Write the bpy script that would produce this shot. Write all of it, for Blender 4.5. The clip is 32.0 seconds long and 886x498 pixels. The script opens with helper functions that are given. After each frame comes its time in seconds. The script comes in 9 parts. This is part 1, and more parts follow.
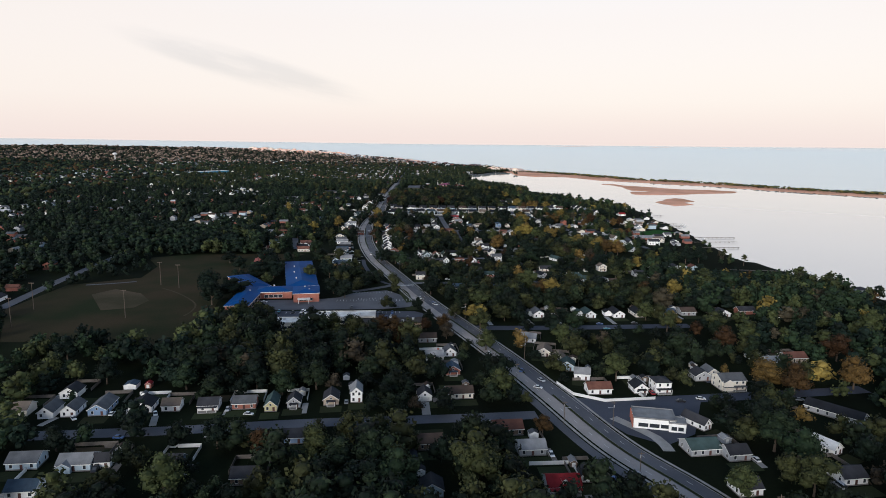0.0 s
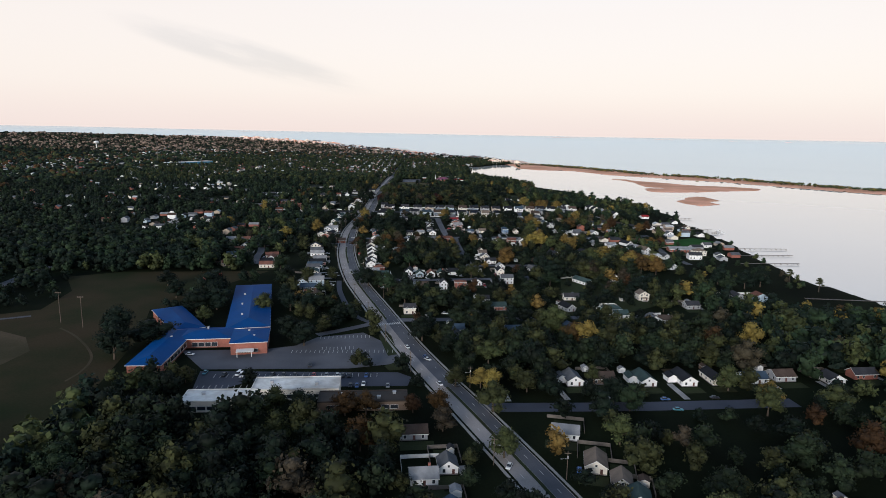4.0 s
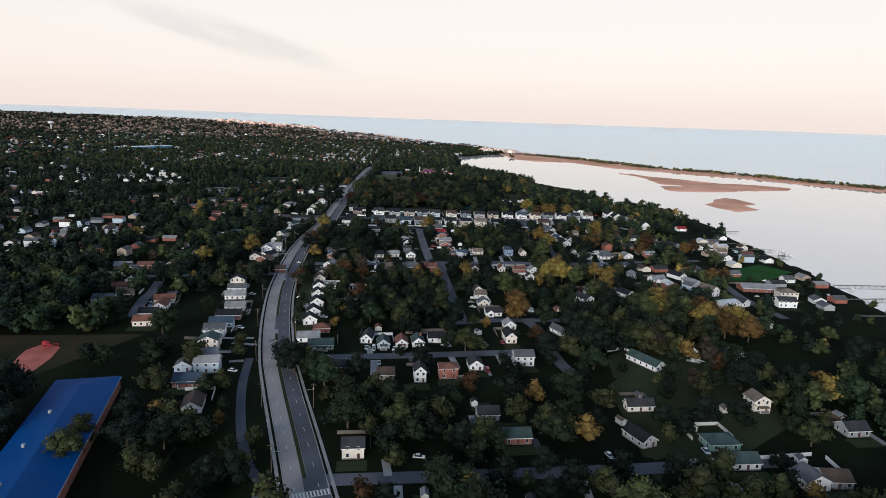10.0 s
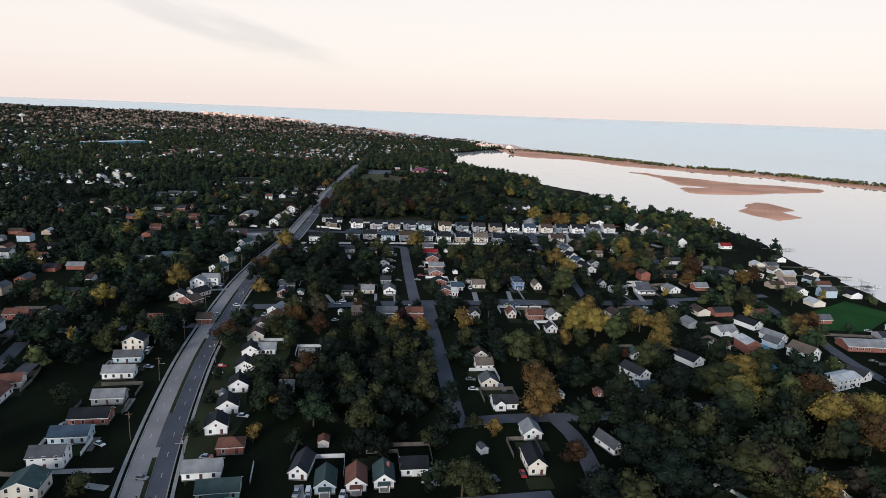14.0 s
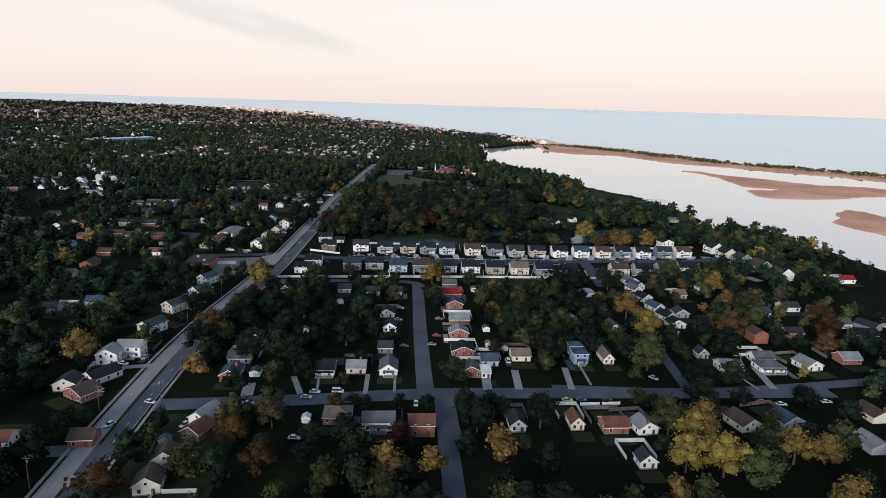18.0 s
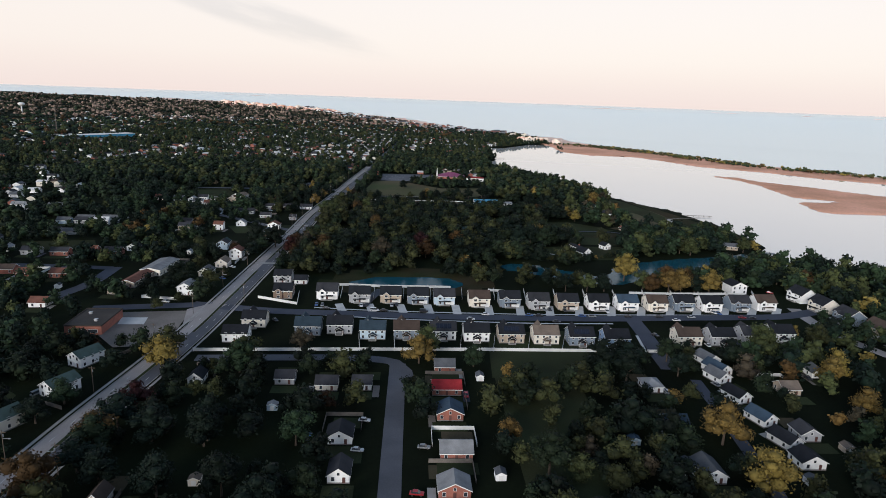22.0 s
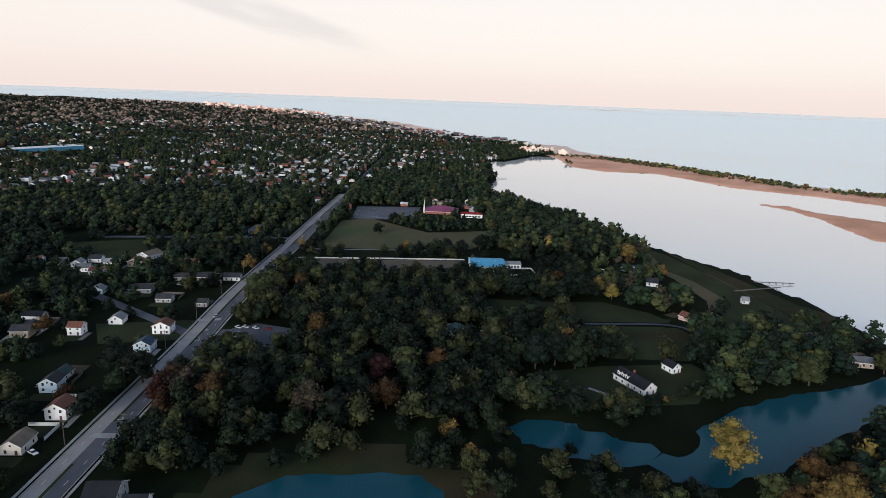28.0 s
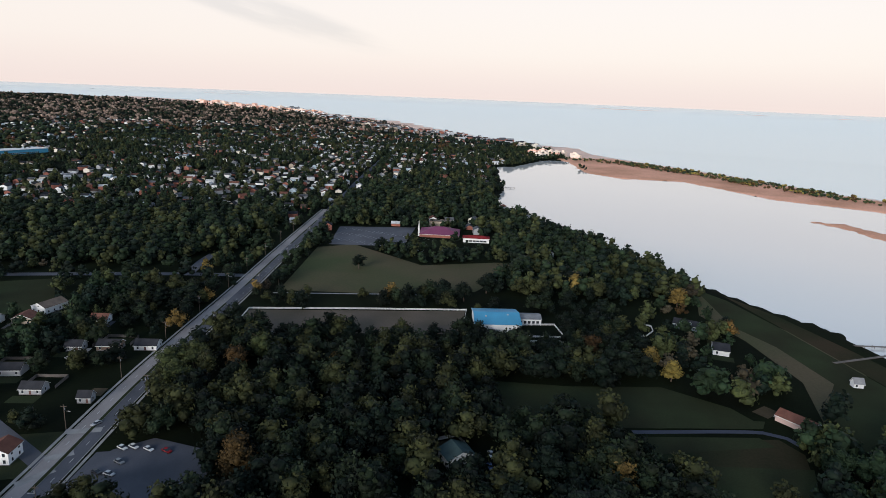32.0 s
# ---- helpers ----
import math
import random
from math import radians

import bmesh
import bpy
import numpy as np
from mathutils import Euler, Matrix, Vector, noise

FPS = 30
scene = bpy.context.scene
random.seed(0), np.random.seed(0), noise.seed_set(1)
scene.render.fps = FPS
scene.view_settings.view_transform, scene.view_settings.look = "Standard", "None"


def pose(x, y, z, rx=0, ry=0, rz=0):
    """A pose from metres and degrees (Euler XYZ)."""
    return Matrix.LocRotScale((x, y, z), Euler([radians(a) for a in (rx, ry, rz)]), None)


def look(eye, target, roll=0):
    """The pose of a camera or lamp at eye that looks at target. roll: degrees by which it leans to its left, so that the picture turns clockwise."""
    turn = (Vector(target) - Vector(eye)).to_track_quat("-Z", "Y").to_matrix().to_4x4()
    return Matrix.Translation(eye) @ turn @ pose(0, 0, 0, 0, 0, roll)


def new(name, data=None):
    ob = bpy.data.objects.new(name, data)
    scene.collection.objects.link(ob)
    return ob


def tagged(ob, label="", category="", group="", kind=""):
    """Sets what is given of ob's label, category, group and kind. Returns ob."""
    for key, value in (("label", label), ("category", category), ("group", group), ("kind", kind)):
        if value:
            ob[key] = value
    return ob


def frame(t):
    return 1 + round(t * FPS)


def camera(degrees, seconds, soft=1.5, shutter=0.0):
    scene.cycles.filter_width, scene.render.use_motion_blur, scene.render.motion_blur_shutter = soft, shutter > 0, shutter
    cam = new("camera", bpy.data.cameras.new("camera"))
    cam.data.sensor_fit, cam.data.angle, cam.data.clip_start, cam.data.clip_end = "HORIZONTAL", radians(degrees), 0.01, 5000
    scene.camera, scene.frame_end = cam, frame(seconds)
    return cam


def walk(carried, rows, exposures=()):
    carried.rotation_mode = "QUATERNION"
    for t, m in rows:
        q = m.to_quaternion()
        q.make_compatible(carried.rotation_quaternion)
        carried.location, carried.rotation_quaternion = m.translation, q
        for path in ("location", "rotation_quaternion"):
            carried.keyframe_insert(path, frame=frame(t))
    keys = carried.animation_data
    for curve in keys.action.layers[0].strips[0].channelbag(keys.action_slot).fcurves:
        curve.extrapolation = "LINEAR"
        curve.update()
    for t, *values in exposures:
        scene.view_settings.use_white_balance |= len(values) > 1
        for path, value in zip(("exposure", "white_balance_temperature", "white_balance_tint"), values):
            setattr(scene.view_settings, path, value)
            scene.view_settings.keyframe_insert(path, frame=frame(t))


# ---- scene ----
# ---------------------------------------------------------------- camera
cam = camera(70.0, 32.0, 0.8)
ROWS = [
    (0.0, 0.00, 0.00, 123.92, -2.752, -9.684, -0.649),
    (0.5, 0.98, 17.38, 123.96, -2.745, -9.813, -0.651),
    (1.0, 1.96, 34.76, 123.99, -2.785, -9.933, -0.699),
    (1.5, 2.93, 52.14, 124.03, -2.759, -10.041, -0.796),
    (2.0, 3.88, 69.52, 124.06, -2.700, -10.152, -0.910),
    (2.5, 4.81, 86.90, 124.09, -2.693, -10.259, -0.986),
    (3.0, 5.73, 104.29, 124.12, -2.720, -10.308, -1.014),
    (3.5, 6.63, 121.67, 124.14, -2.764, -10.409, -1.045),
    (5.5, 9.97, 191.22, 124.06, -3.393, -10.888, -1.206),
    (6.0, 11.14, 208.55, 124.05, -3.486, -10.960, -1.275),
    (6.5, 12.36, 225.86, 124.05, -3.616, -11.048, -1.352),
    (7.0, 13.63, 243.13, 124.04, -3.711, -11.168, -1.394),
    (7.5, 14.94, 260.38, 124.02, -3.810, -11.307, -1.479),
    (8.0, 16.30, 277.60, 123.97, -3.878, -11.404, -1.552),
    (8.5, 17.69, 294.83, 123.89, -3.929, -11.516, -1.671),
    (9.0, 19.13, 312.09, 123.79, -3.929, -11.563, -1.781),
    (9.5, 20.64, 329.41, 123.66, -3.939, -11.709, -1.907),
    (10.0, 22.22, 346.76, 123.50, -3.935, -11.767, -1.989),
    (10.5, 23.86, 364.15, 123.31, -3.897, -11.822, -2.057),
    (11.0, 25.56, 381.57, 123.11, -3.814, -11.919, -2.095),
    (11.5, 27.30, 399.04, 122.88, -3.877, -12.018, -2.067),
    (12.0, 29.10, 416.58, 122.65, -4.050, -12.062, -2.029),
    (12.5, 30.93, 434.19, 122.40, -4.126, -12.097, -2.022),
    (13.0, 32.79, 451.87, 122.15, -4.141, -12.154, -2.084),
    (13.5, 34.67, 469.61, 121.90, -4.202, -12.229, -2.090),
    (14.0, 36.55, 487.43, 121.66, -4.269, -12.294, -2.101),
    (14.5, 38.40, 505.31, 121.43, -4.492, -12.341, -2.055),
    (16.5, 44.96, 578.33, 120.88, -2.026, -12.770, -1.787),
    (17.0, 46.28, 596.37, 120.64, -2.025, -12.840, -1.723),
    (17.5, 47.55, 614.35, 120.39, -1.840, -12.908, -1.702),
    (18.0, 48.78, 632.26, 120.13, -1.688, -12.975, -1.708),
    (18.5, 49.99, 650.09, 119.87, -1.461, -13.049, -1.748),
    (19.0, 51.16, 667.84, 119.63, -1.470, -13.090, -1.804),
    (19.5, 52.32, 685.51, 119.45, -1.384, -13.167, -1.934),
    (20.0, 53.53, 703.09, 119.32, -1.217, -13.238, -2.034),
    (20.5, 54.83, 720.59, 119.26, -1.134, -13.310, -2.106),
    (21.0, 56.18, 738.08, 119.31, -1.126, -13.395, -2.096),
    (21.5, 57.60, 755.67, 119.58, -1.014, -13.495, -2.086),
    (22.0, 59.04, 773.49, 120.20, -1.019, -13.391, -2.069),
    (22.5, 60.50, 791.50, 121.25, -1.130, -12.606, -2.094),
    (23.0, 61.89, 809.51, 122.69, -1.029, -12.327, -2.067),
    (23.5, 63.23, 827.39, 124.40, -0.949, -12.293, -2.036),
    (24.0, 64.59, 845.10, 126.32, -0.917, -12.243, -2.064),
    (24.5, 65.94, 862.62, 128.37, -0.881, -12.165, -2.073),
    (25.0, 67.26, 879.86, 130.47, -0.894, -12.107, -2.091),
    (25.5, 68.53, 896.73, 132.55, -1.373, -9.955, -2.096),
    (27.5, 73.30, 962.08, 140.18, -0.887, -13.367, -2.100),
    (28.0, 74.44, 978.56, 141.59, -1.126, -13.591, -2.123),
    (28.5, 75.52, 995.24, 142.55, -0.780, -13.681, -2.097),
    (29.0, 76.55, 1012.11, 143.12, -0.369, -13.772, -2.153),
    (29.5, 77.55, 1029.15, 143.42, -0.185, -13.811, -2.132),
    (30.0, 78.55, 1046.27, 143.52, -0.329, -13.817, -2.185),
    (30.5, 79.53, 1063.41, 143.50, -0.665, -13.876, -2.246),
    (31.0, 80.47, 1080.51, 143.42, -0.445, -13.898, -2.286),
    (31.5, 81.39, 1097.59, 143.31, -0.641, -13.880, -2.283),
    (32.0, 82.30, 1114.70, 143.21, -0.762, -13.804, -2.266),
]
walk(cam, [(t, pose(x, y, z, 90 + pitch, roll, yaw)) for t, x, y, z, yaw, pitch, roll in ROWS])

# ---------------------------------------------------------------- light
SUN_EL, SUN_AZ = 14.0, 206.0   # degrees above the horizon, clockwise from north
world = bpy.data.worlds.new("dusk_sky")
scene.world = world
world.use_nodes = True
wn, wl = world.node_tree.nodes, world.node_tree.links
wn.clear()


def wnode(kind, **values):
    n = wn.new(kind)
    for k, v in values.items():
        n.inputs[k].default_value = v
    return n


def wmath(op, a, b=None, c=None):
    n = wn.new("ShaderNodeMath")
    n.operation = op
    for i, v in enumerate((a, b, c)):
        if v is None:
            continue
        if isinstance(v, (int, float)):
            n.inputs[i].default_value = v
        else:
            wl.new(v, n.inputs[i])
    return n.outputs[0]


sky = wn.new("ShaderNodeTexSky")
sky.sky_type, sky.sun_disc = "NISHITA", False
sky.sun_elevation, sky.sun_rotation = radians(SUN_EL), radians(SUN_AZ)
sky.dust_density = 3.0
tc = wn.new("ShaderNodeTexCoord")
sep = wn.new("ShaderNodeSeparateXYZ")
wl.new(tc.outputs["Generated"], sep.inputs[0])
# thin high overcast: cream by the horizon, grey-blue overhead
ramp = wn.new("ShaderNodeValToRGB")
wl.new(sep.outputs[2], ramp.inputs[0])
cr = ramp.color_ramp
cr.elements[0].position, cr.elements[0].color = 0.0, (0.90, 0.77, 0.73, 1)
cr.elements[1].position, cr.elements[1].color = 1.0, (0.09, 0.15, 0.26, 1)
for pos, col in ((0.06, (0.905, 0.815, 0.775, 1)), (0.17, (0.89, 0.805, 0.765, 1)), (0.20, (0.885, 0.815, 0.785, 1)), (0.27, (0.74, 0.79, 0.85, 1)), (0.37, (0.48, 0.61, 0.80, 1)), (0.58, (0.20, 0.30, 0.46, 1))):
    e = cr.elements.new(pos)
    e.color = col
# one long thin grey cloud and faint streaks
az = wmath("ARCTAN2", sep.outputs[0], sep.outputs[1])
comb = wn.new("ShaderNodeCombineXYZ")
wl.new(wmath("MULTIPLY", az, 7.0), comb.inputs[0])
wl.new(wmath("MULTIPLY", wmath("ADD", sep.outputs[2], wmath("MULTIPLY", az, 0.21)), 42.0), comb.inputs[1])
cn = wnode("ShaderNodeTexNoise", Scale=1.0, Detail=5.0, Roughness=0.55)
wl.new(comb.outputs[0], cn.inputs["Vector"])
u = wmath("DIVIDE", wmath("ADD", az, 0.238), 0.20)
v = wmath("DIVIDE", wmath("ADD", wmath("ADD", sep.outputs[2], wmath("MULTIPLY", az, 0.235)), -0.045), 0.027)
body = wmath("SUBTRACT", 1.0, wmath("ADD", wmath("MULTIPLY", u, u), wmath("MULTIPLY", v, v)))
soft = wmath("MULTIPLY", body, wmath("MULTIPLY_ADD", cn.outputs[0], 2.6, -0.5))
cl = wn.new("ShaderNodeMapRange")
cl.interpolation_type = "SMOOTHSTEP"
wl.new(soft, cl.inputs[0])
cl.inputs[1].default_value, cl.inputs[2].default_value, cl.inputs[3].default_value, cl.inputs[4].default_value = 0.0, 0.9, 0.0, 0.44
mixc = wn.new("ShaderNodeMix")
mixc.data_type = "RGBA"
wl.new(cl.outputs[0], mixc.inputs[0])
wl.new(ramp.outputs[0], mixc.inputs[6])
mixc.inputs[7].default_value = (0.60, 0.57, 0.58, 1)
bg1, bg2 = wnode("ShaderNodeBackground", Strength=0.03), wnode("ShaderNodeBackground", Strength=1.0)
wl.new(sky.outputs[0], bg1.inputs[0])
wl.new(mixc.outputs[2], bg2.inputs[0])
add = wn.new("ShaderNodeAddShader")
wl.new(bg1.outputs[0], add.inputs[0])
wl.new(bg2.outputs[0], add.inputs[1])
wout = wn.new("ShaderNodeOutputWorld")
wl.new(add.outputs[0], wout.inputs[0])

sun = new("sun", bpy.data.lights.new("sun", "SUN"))
sun.data.energy, sun.data.angle, sun.data.color = 3.0, radians(24), (0.98, 0.96, 0.94)
_a, _e = radians(SUN_AZ), radians(SUN_EL)
sun.matrix_world = look((600 * math.sin(_a) * math.cos(_e), 600 * math.cos(_a) * math.cos(_e), 600 * math.sin(_e)), (0, 0, 0))


# ---------------------------------------------------------------- materials
def material(name, color, rough=0.8, vary=0.25, scale=0.5, fine=6.0, bump=0.0, metal=0.0, second=None, tint=0.0, spec=0.3):
    """A surface with large stains and fine grain; second: the colour of its patches; tint: how far pieces differ."""
    m = bpy.data.materials.new(name)
    m.use_nodes = True
    n, l = m.node_tree.nodes, m.node_tree.links
    b = n["Principled BSDF"]
    b.inputs["Roughness"].default_value, b.inputs["Metallic"].default_value = rough, metal
    b.inputs["Specular IOR Level"].default_value = spec
    tex = n.new("ShaderNodeTexCoord")
    big, small = n.new("ShaderNodeTexNoise"), n.new("ShaderNodeTexNoise")
    for t, s, d in ((big, scale, 4.0), (small, fine, 3.0)):
        t.inputs["Scale"].default_value, t.inputs["Detail"].default_value = s, d
        l.new(tex.outputs["Object"], t.inputs["Vector"])
    mr = n.new("ShaderNodeMapRange")
    mr.inputs[1].default_value, mr.inputs[2].default_value = 0.35, 0.65
    l.new(big.outputs[0], mr.inputs[0])
    mix = n.new("ShaderNodeMix")
    mix.data_type = "RGBA"
    s2 = second or tuple(c * (1 - vary) for c in color)
    mix.inputs[6].default_value, mix.inputs[7].default_value = (*color, 1), (*s2, 1)
    l.new(mr.outputs[0], mix.inputs[0])
    hsv = n.new("ShaderNodeHueSaturation")
    l.new(mix.outputs[2], hsv.inputs["Color"])
    val = n.new("ShaderNodeMath")
    val.operation = "MULTIPLY_ADD"
    val.inputs[1].default_value, val.inputs[2].default_value = vary * 1.6, 1 - vary * 0.8
    l.new(small.outputs[0], val.inputs[0])
    if tint:
        oi = n.new("ShaderNodeObjectInfo")
        tv = n.new("ShaderNodeMath")
        tv.operation = "MULTIPLY_ADD"
        tv.inputs[1].default_value, tv.inputs[2].default_value = tint * 2, 1 - tint
        l.new(oi.outputs["Random"], tv.inputs[0])
        mu = n.new("ShaderNodeMath")
        mu.operation = "MULTIPLY"
        l.new(val.outputs[0], mu.inputs[0])
        l.new(tv.outputs[0], mu.inputs[1])
        l.new(mu.outputs[0], hsv.inputs["Value"])
    else:
        l.new(val.outputs[0], hsv.inputs["Value"])
    l.new(hsv.outputs[0], b.inputs["Base Color"])
    if bump:
        bp = n.new("ShaderNodeBump")
        bp.inputs["Strength"].default_value, bp.inputs["Distance"].default_value = min(1, bump * 4), bump
        l.new(small.outputs[0], bp.inputs["Height"])
        l.new(bp.outputs[0], b.inputs["Normal"])
    return m


def leaf_material(name, dark, light, tint=0.35):
    """Leaves: colour varies from leaf to leaf and from tree to tree."""
    m = bpy.data.materials.new(name)
    m.use_nodes = True
    n, l = m.node_tree.nodes, m.node_tree.links
    b = n["Principled BSDF"]
    b.inputs["Roughness"].default_value, b.inputs["Specular IOR Level"].default_value = 0.75, 0.15
    geo, oi = n.new("ShaderNodeNewGeometry"), n.new("ShaderNodeObjectInfo")
    mix = n.new("ShaderNodeMix")
    mix.data_type = "RGBA"
    mean = [(p + q) * 0.30 for p, q in zip(dark, light)]
    mix.inputs[6].default_value, mix.inputs[7].default_value = (*[c * 0.74 for c in mean], 1), (*[c * 1.26 for c in mean], 1)
    l.new(geo.outputs["Random Per Island"], mix.inputs[0])
    hsv = n.new("ShaderNodeHueSaturation")
    l.new(mix.outputs[2], hsv.inputs["Color"])
    for sock, k, c in (("Value", 2 * tint, 1 - tint), ("Hue", 0.03, 0.487)):
        mm = n.new("ShaderNodeMath")
        mm.operation = "MULTIPLY_ADD"
        mm.inputs[1].default_value, mm.inputs[2].default_value = k, c
        l.new(oi.outputs["Random"], mm.inputs[0])
        l.new(mm.outputs[0], hsv.inputs[sock])
    tex, nz, mr = n.new("ShaderNodeTexCoord"), n.new("ShaderNodeTexNoise"), n.new("ShaderNodeMapRange")
    nz.inputs["Scale"].default_value, nz.inputs["Detail"].default_value = 0.11, 1.0
    l.new(tex.outputs["Object"], nz.inputs["Vector"])
    mr.inputs[1].default_value, mr.inputs[2].default_value, mr.inputs[3].default_value, mr.inputs[4].default_value = 0.36, 0.64, 0.62, 1.45
    l.new(nz.outputs[0], mr.inputs[0])
    h2 = n.new("ShaderNodeHueSaturation")
    l.new(hsv.outputs[0], h2.inputs["Color"])
    l.new(mr.outputs[0], h2.inputs["Value"])
    l.new(h2.outputs[0], b.inputs["Base Color"])
    return m


def water_material(name, deep, wave, strength, rough, ior=1.333, metal=0.0, spec=0.5):
    m = bpy.data.materials.new(name)
    m.use_nodes = True
    n, l = m.node_tree.nodes, m.node_tree.links
    b = n["Principled BSDF"]
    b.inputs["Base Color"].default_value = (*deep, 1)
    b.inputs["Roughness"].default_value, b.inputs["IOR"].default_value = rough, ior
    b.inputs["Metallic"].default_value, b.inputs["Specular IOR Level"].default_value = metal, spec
    tex, nz, nz2 = n.new("ShaderNodeTexCoord"), n.new("ShaderNodeTexNoise"), n.new("ShaderNodeTexNoise")
    nz.inputs["Scale"].default_value, nz.inputs["Detail"].default_value = wave, 4.0
    nz2.inputs["Scale"].default_value, nz2.inputs["Detail"].default_value = 0.004, 3.0
    mp = n.new("ShaderNodeMapping")
    mp.inputs["Scale"].default_value = (1.0, 2.2, 1.0)
    l.new(tex.outputs["Object"], mp.inputs[0])
    l.new(mp.outputs[0], nz.inputs["Vector"])
    l.new(mp.outputs[0], nz2.inputs["Vector"])
    st = n.new("ShaderNodeMath")
    st.operation = "MULTIPLY"
    st.inputs[1].default_value = strength * 2
    l.new(nz2.outputs[0], st.inputs[0])
    bp = n.new("ShaderNodeBump")
    bp.inputs["Distance"].default_value = 0.3
    l.new(st.outputs[0], bp.inputs["Strength"])
    l.new(nz.outputs[0], bp.inputs["Height"])
    l.new(bp.outputs[0], b.inputs["Normal"])
    return m


M = {}
# Near-black base holds the deep shade between trees and houses.
M["ground"] = material("shade_dark_grass", (0.010, 0.014, 0.007), 0.95, 0.4, 0.02, 0.6, second=(0.006, 0.008, 0.005), spec=0.02)
M["lawn"] = material("mown_lawn", (0.034, 0.044, 0.022), 0.95, 0.4, 0.03, 1.5, second=(0.028, 0.030, 0.017), spec=0.02)
M["field"] = material("dry_field_grass", (0.044, 0.034, 0.021), 0.95, 0.35, 0.018, 0.8, second=(0.020, 0.026, 0.013), spec=0.02)
M["green_lawn"] = material("bright_lawn", (0.024, 0.080, 0.022), 0.95, 0.25, 0.05, 1.0, spec=0.02)
M["dirt"] = material("bare_earth", (0.120, 0.090, 0.068), 0.95, 0.3, 0.05, 1.0, second=(0.090, 0.072, 0.050))
M["worn"] = material("worn_turf", (0.080, 0.062, 0.042), 0.95, 0.3, 0.03, 0.8, second=(0.046, 0.042, 0.026), spec=0.02)
M["meadow"] = material("mown_meadow", (0.060, 0.072, 0.036), 0.95, 0.3, 0.012, 0.6, second=(0.100, 0.082, 0.052), spec=0.02)
M["gravel"] = material("grey_gravel", (0.170, 0.150, 0.138), 0.95, 0.3, 0.06, 1.0, second=(0.120, 0.104, 0.094))
M["clay"] = material("red_clay", (0.460, 0.130, 0.100), 0.95, 0.3, 0.1, 1.0)
M["asphalt"] = material("worn_asphalt", (0.092, 0.095, 0.112), 0.85, 0.3, 0.05, 2.0, second=(0.062, 0.065, 0.078))
M["asphalt_dark"] = material("dark_asphalt", (0.050, 0.057, 0.080), 0.85, 0.25, 0.05, 2.0)
M["concrete_road"] = material("concrete_roadway", (0.310, 0.280, 0.272), 0.85, 0.25, 0.04, 2.0, second=(0.225, 0.204, 0.198))
M["concrete"] = material("pale_concrete", (0.300, 0.290, 0.280), 0.85, 0.25, 0.2, 3.0)
M["concrete_new"] = material("new_pale_concrete", (0.480, 0.480, 0.475), 0.8, 0.15, 0.2, 3.0)
M["line"] = material("road_paint", (0.62, 0.62, 0.60), 0.7, 0.2, 0.5, 4.0)
# Marsh and sand colours include the warm low sunlight on the spit.
M["marsh"] = material("sunlit_marsh_grass", (0.800, 0.420, 0.290), 0.95, 0.3, 0.012, 0.25, second=(0.560, 0.290, 0.185), spec=0.02)
M["sand"] = material("sunlit_beach_sand", (0.860, 0.600, 0.480), 0.95, 0.2, 0.02, 0.5)
# Pale base carries part of the bright sky's reflection on the bay.
M["bay"] = water_material("bay_water_sky_tinted", (0.600, 0.600, 0.590), 0.22, 0.014, 0.03, 1.75, 0.05)
M["creek"] = water_material("creek_water", (0.010, 0.062, 0.085), 0.3, 0.05, 0.16, 1.33, spec=0.12)
# Whitish blue base puts reflected sky into the sea's own colour.
M["sea"] = water_material("open_sea_sky_tinted", (0.700, 0.800, 0.780), 0.05, 0.3, 0.22, 1.3)


# ---------------------------------------------------------------- land and water
MID, R0, R1 = Vector((53.1, 566.4)), 2600.0, 4450.0
EYE = 123.9
D0 = EYE / R0
DK = (D0 - 0.0052) / (R1 - R0)


def rise(x, y):
    """How far the land and the sea stand above the plane, out where the distance is drawn together towards the horizon."""
    r = np.hypot(np.asarray(x, float) - MID.x, np.asarray(y, float) - MID.y)
    q = np.minimum(r, R1)
    return np.where(r < R0, 0.0, EYE - (D0 - DK * (q - R0)) * q + np.maximum(r - R1, 0.0) * 0.0075)


BAY_SHORE = [(614, -826), (507, -236), (439, 118), (407, 354), (380, 566), (359, 684), (380, 814), (398, 932), (404.6, 1028.5), (424.8, 1116.7), (417.9, 1189.0),
             (387.9, 1239.4), (358.5, 1260.1), (317.2, 1266.6), (338.4, 1290.0), (368.0, 1337.5), (369.2, 1382.0), (364.3, 1455.5), (353.9, 1506.3), (318.7, 1570.3), (292.6, 1663.2),
             (250.3, 1745.6), (216.3, 1856.0), (172.0, 1998.8), (190.2, 2065.8), (200.9, 2132.7), (205.9, 2265.8), (220.7, 2441.3), (256.3, 2450.7), (339.6, 2608.9), (393.2, 2649.2)]
SPIT_SHORE = [(402.8, 2598.9), (392.2, 2391.6), (443.9, 2315.3), (558.8, 2303.2), (597.1, 2200.9), (631.1, 2110.2), (726.8, 2035.8), (799.5, 1943.3), (885.5, 1885), (925, 1815), (1000, 1700), (1100, 1560), (1240, 1400), (1558, 920),
              (2360, 118), (2480, 210), (1680, 1000), (1340, 1490), (1190, 1660), (1090, 1790), (1000, 1925), (965, 2000), (883.6, 2091.4), (793.2, 2190), (733.4, 2372.1), (688.8, 2465.6), (579.9, 2670.1), (510, 2840), (519, 3021)]
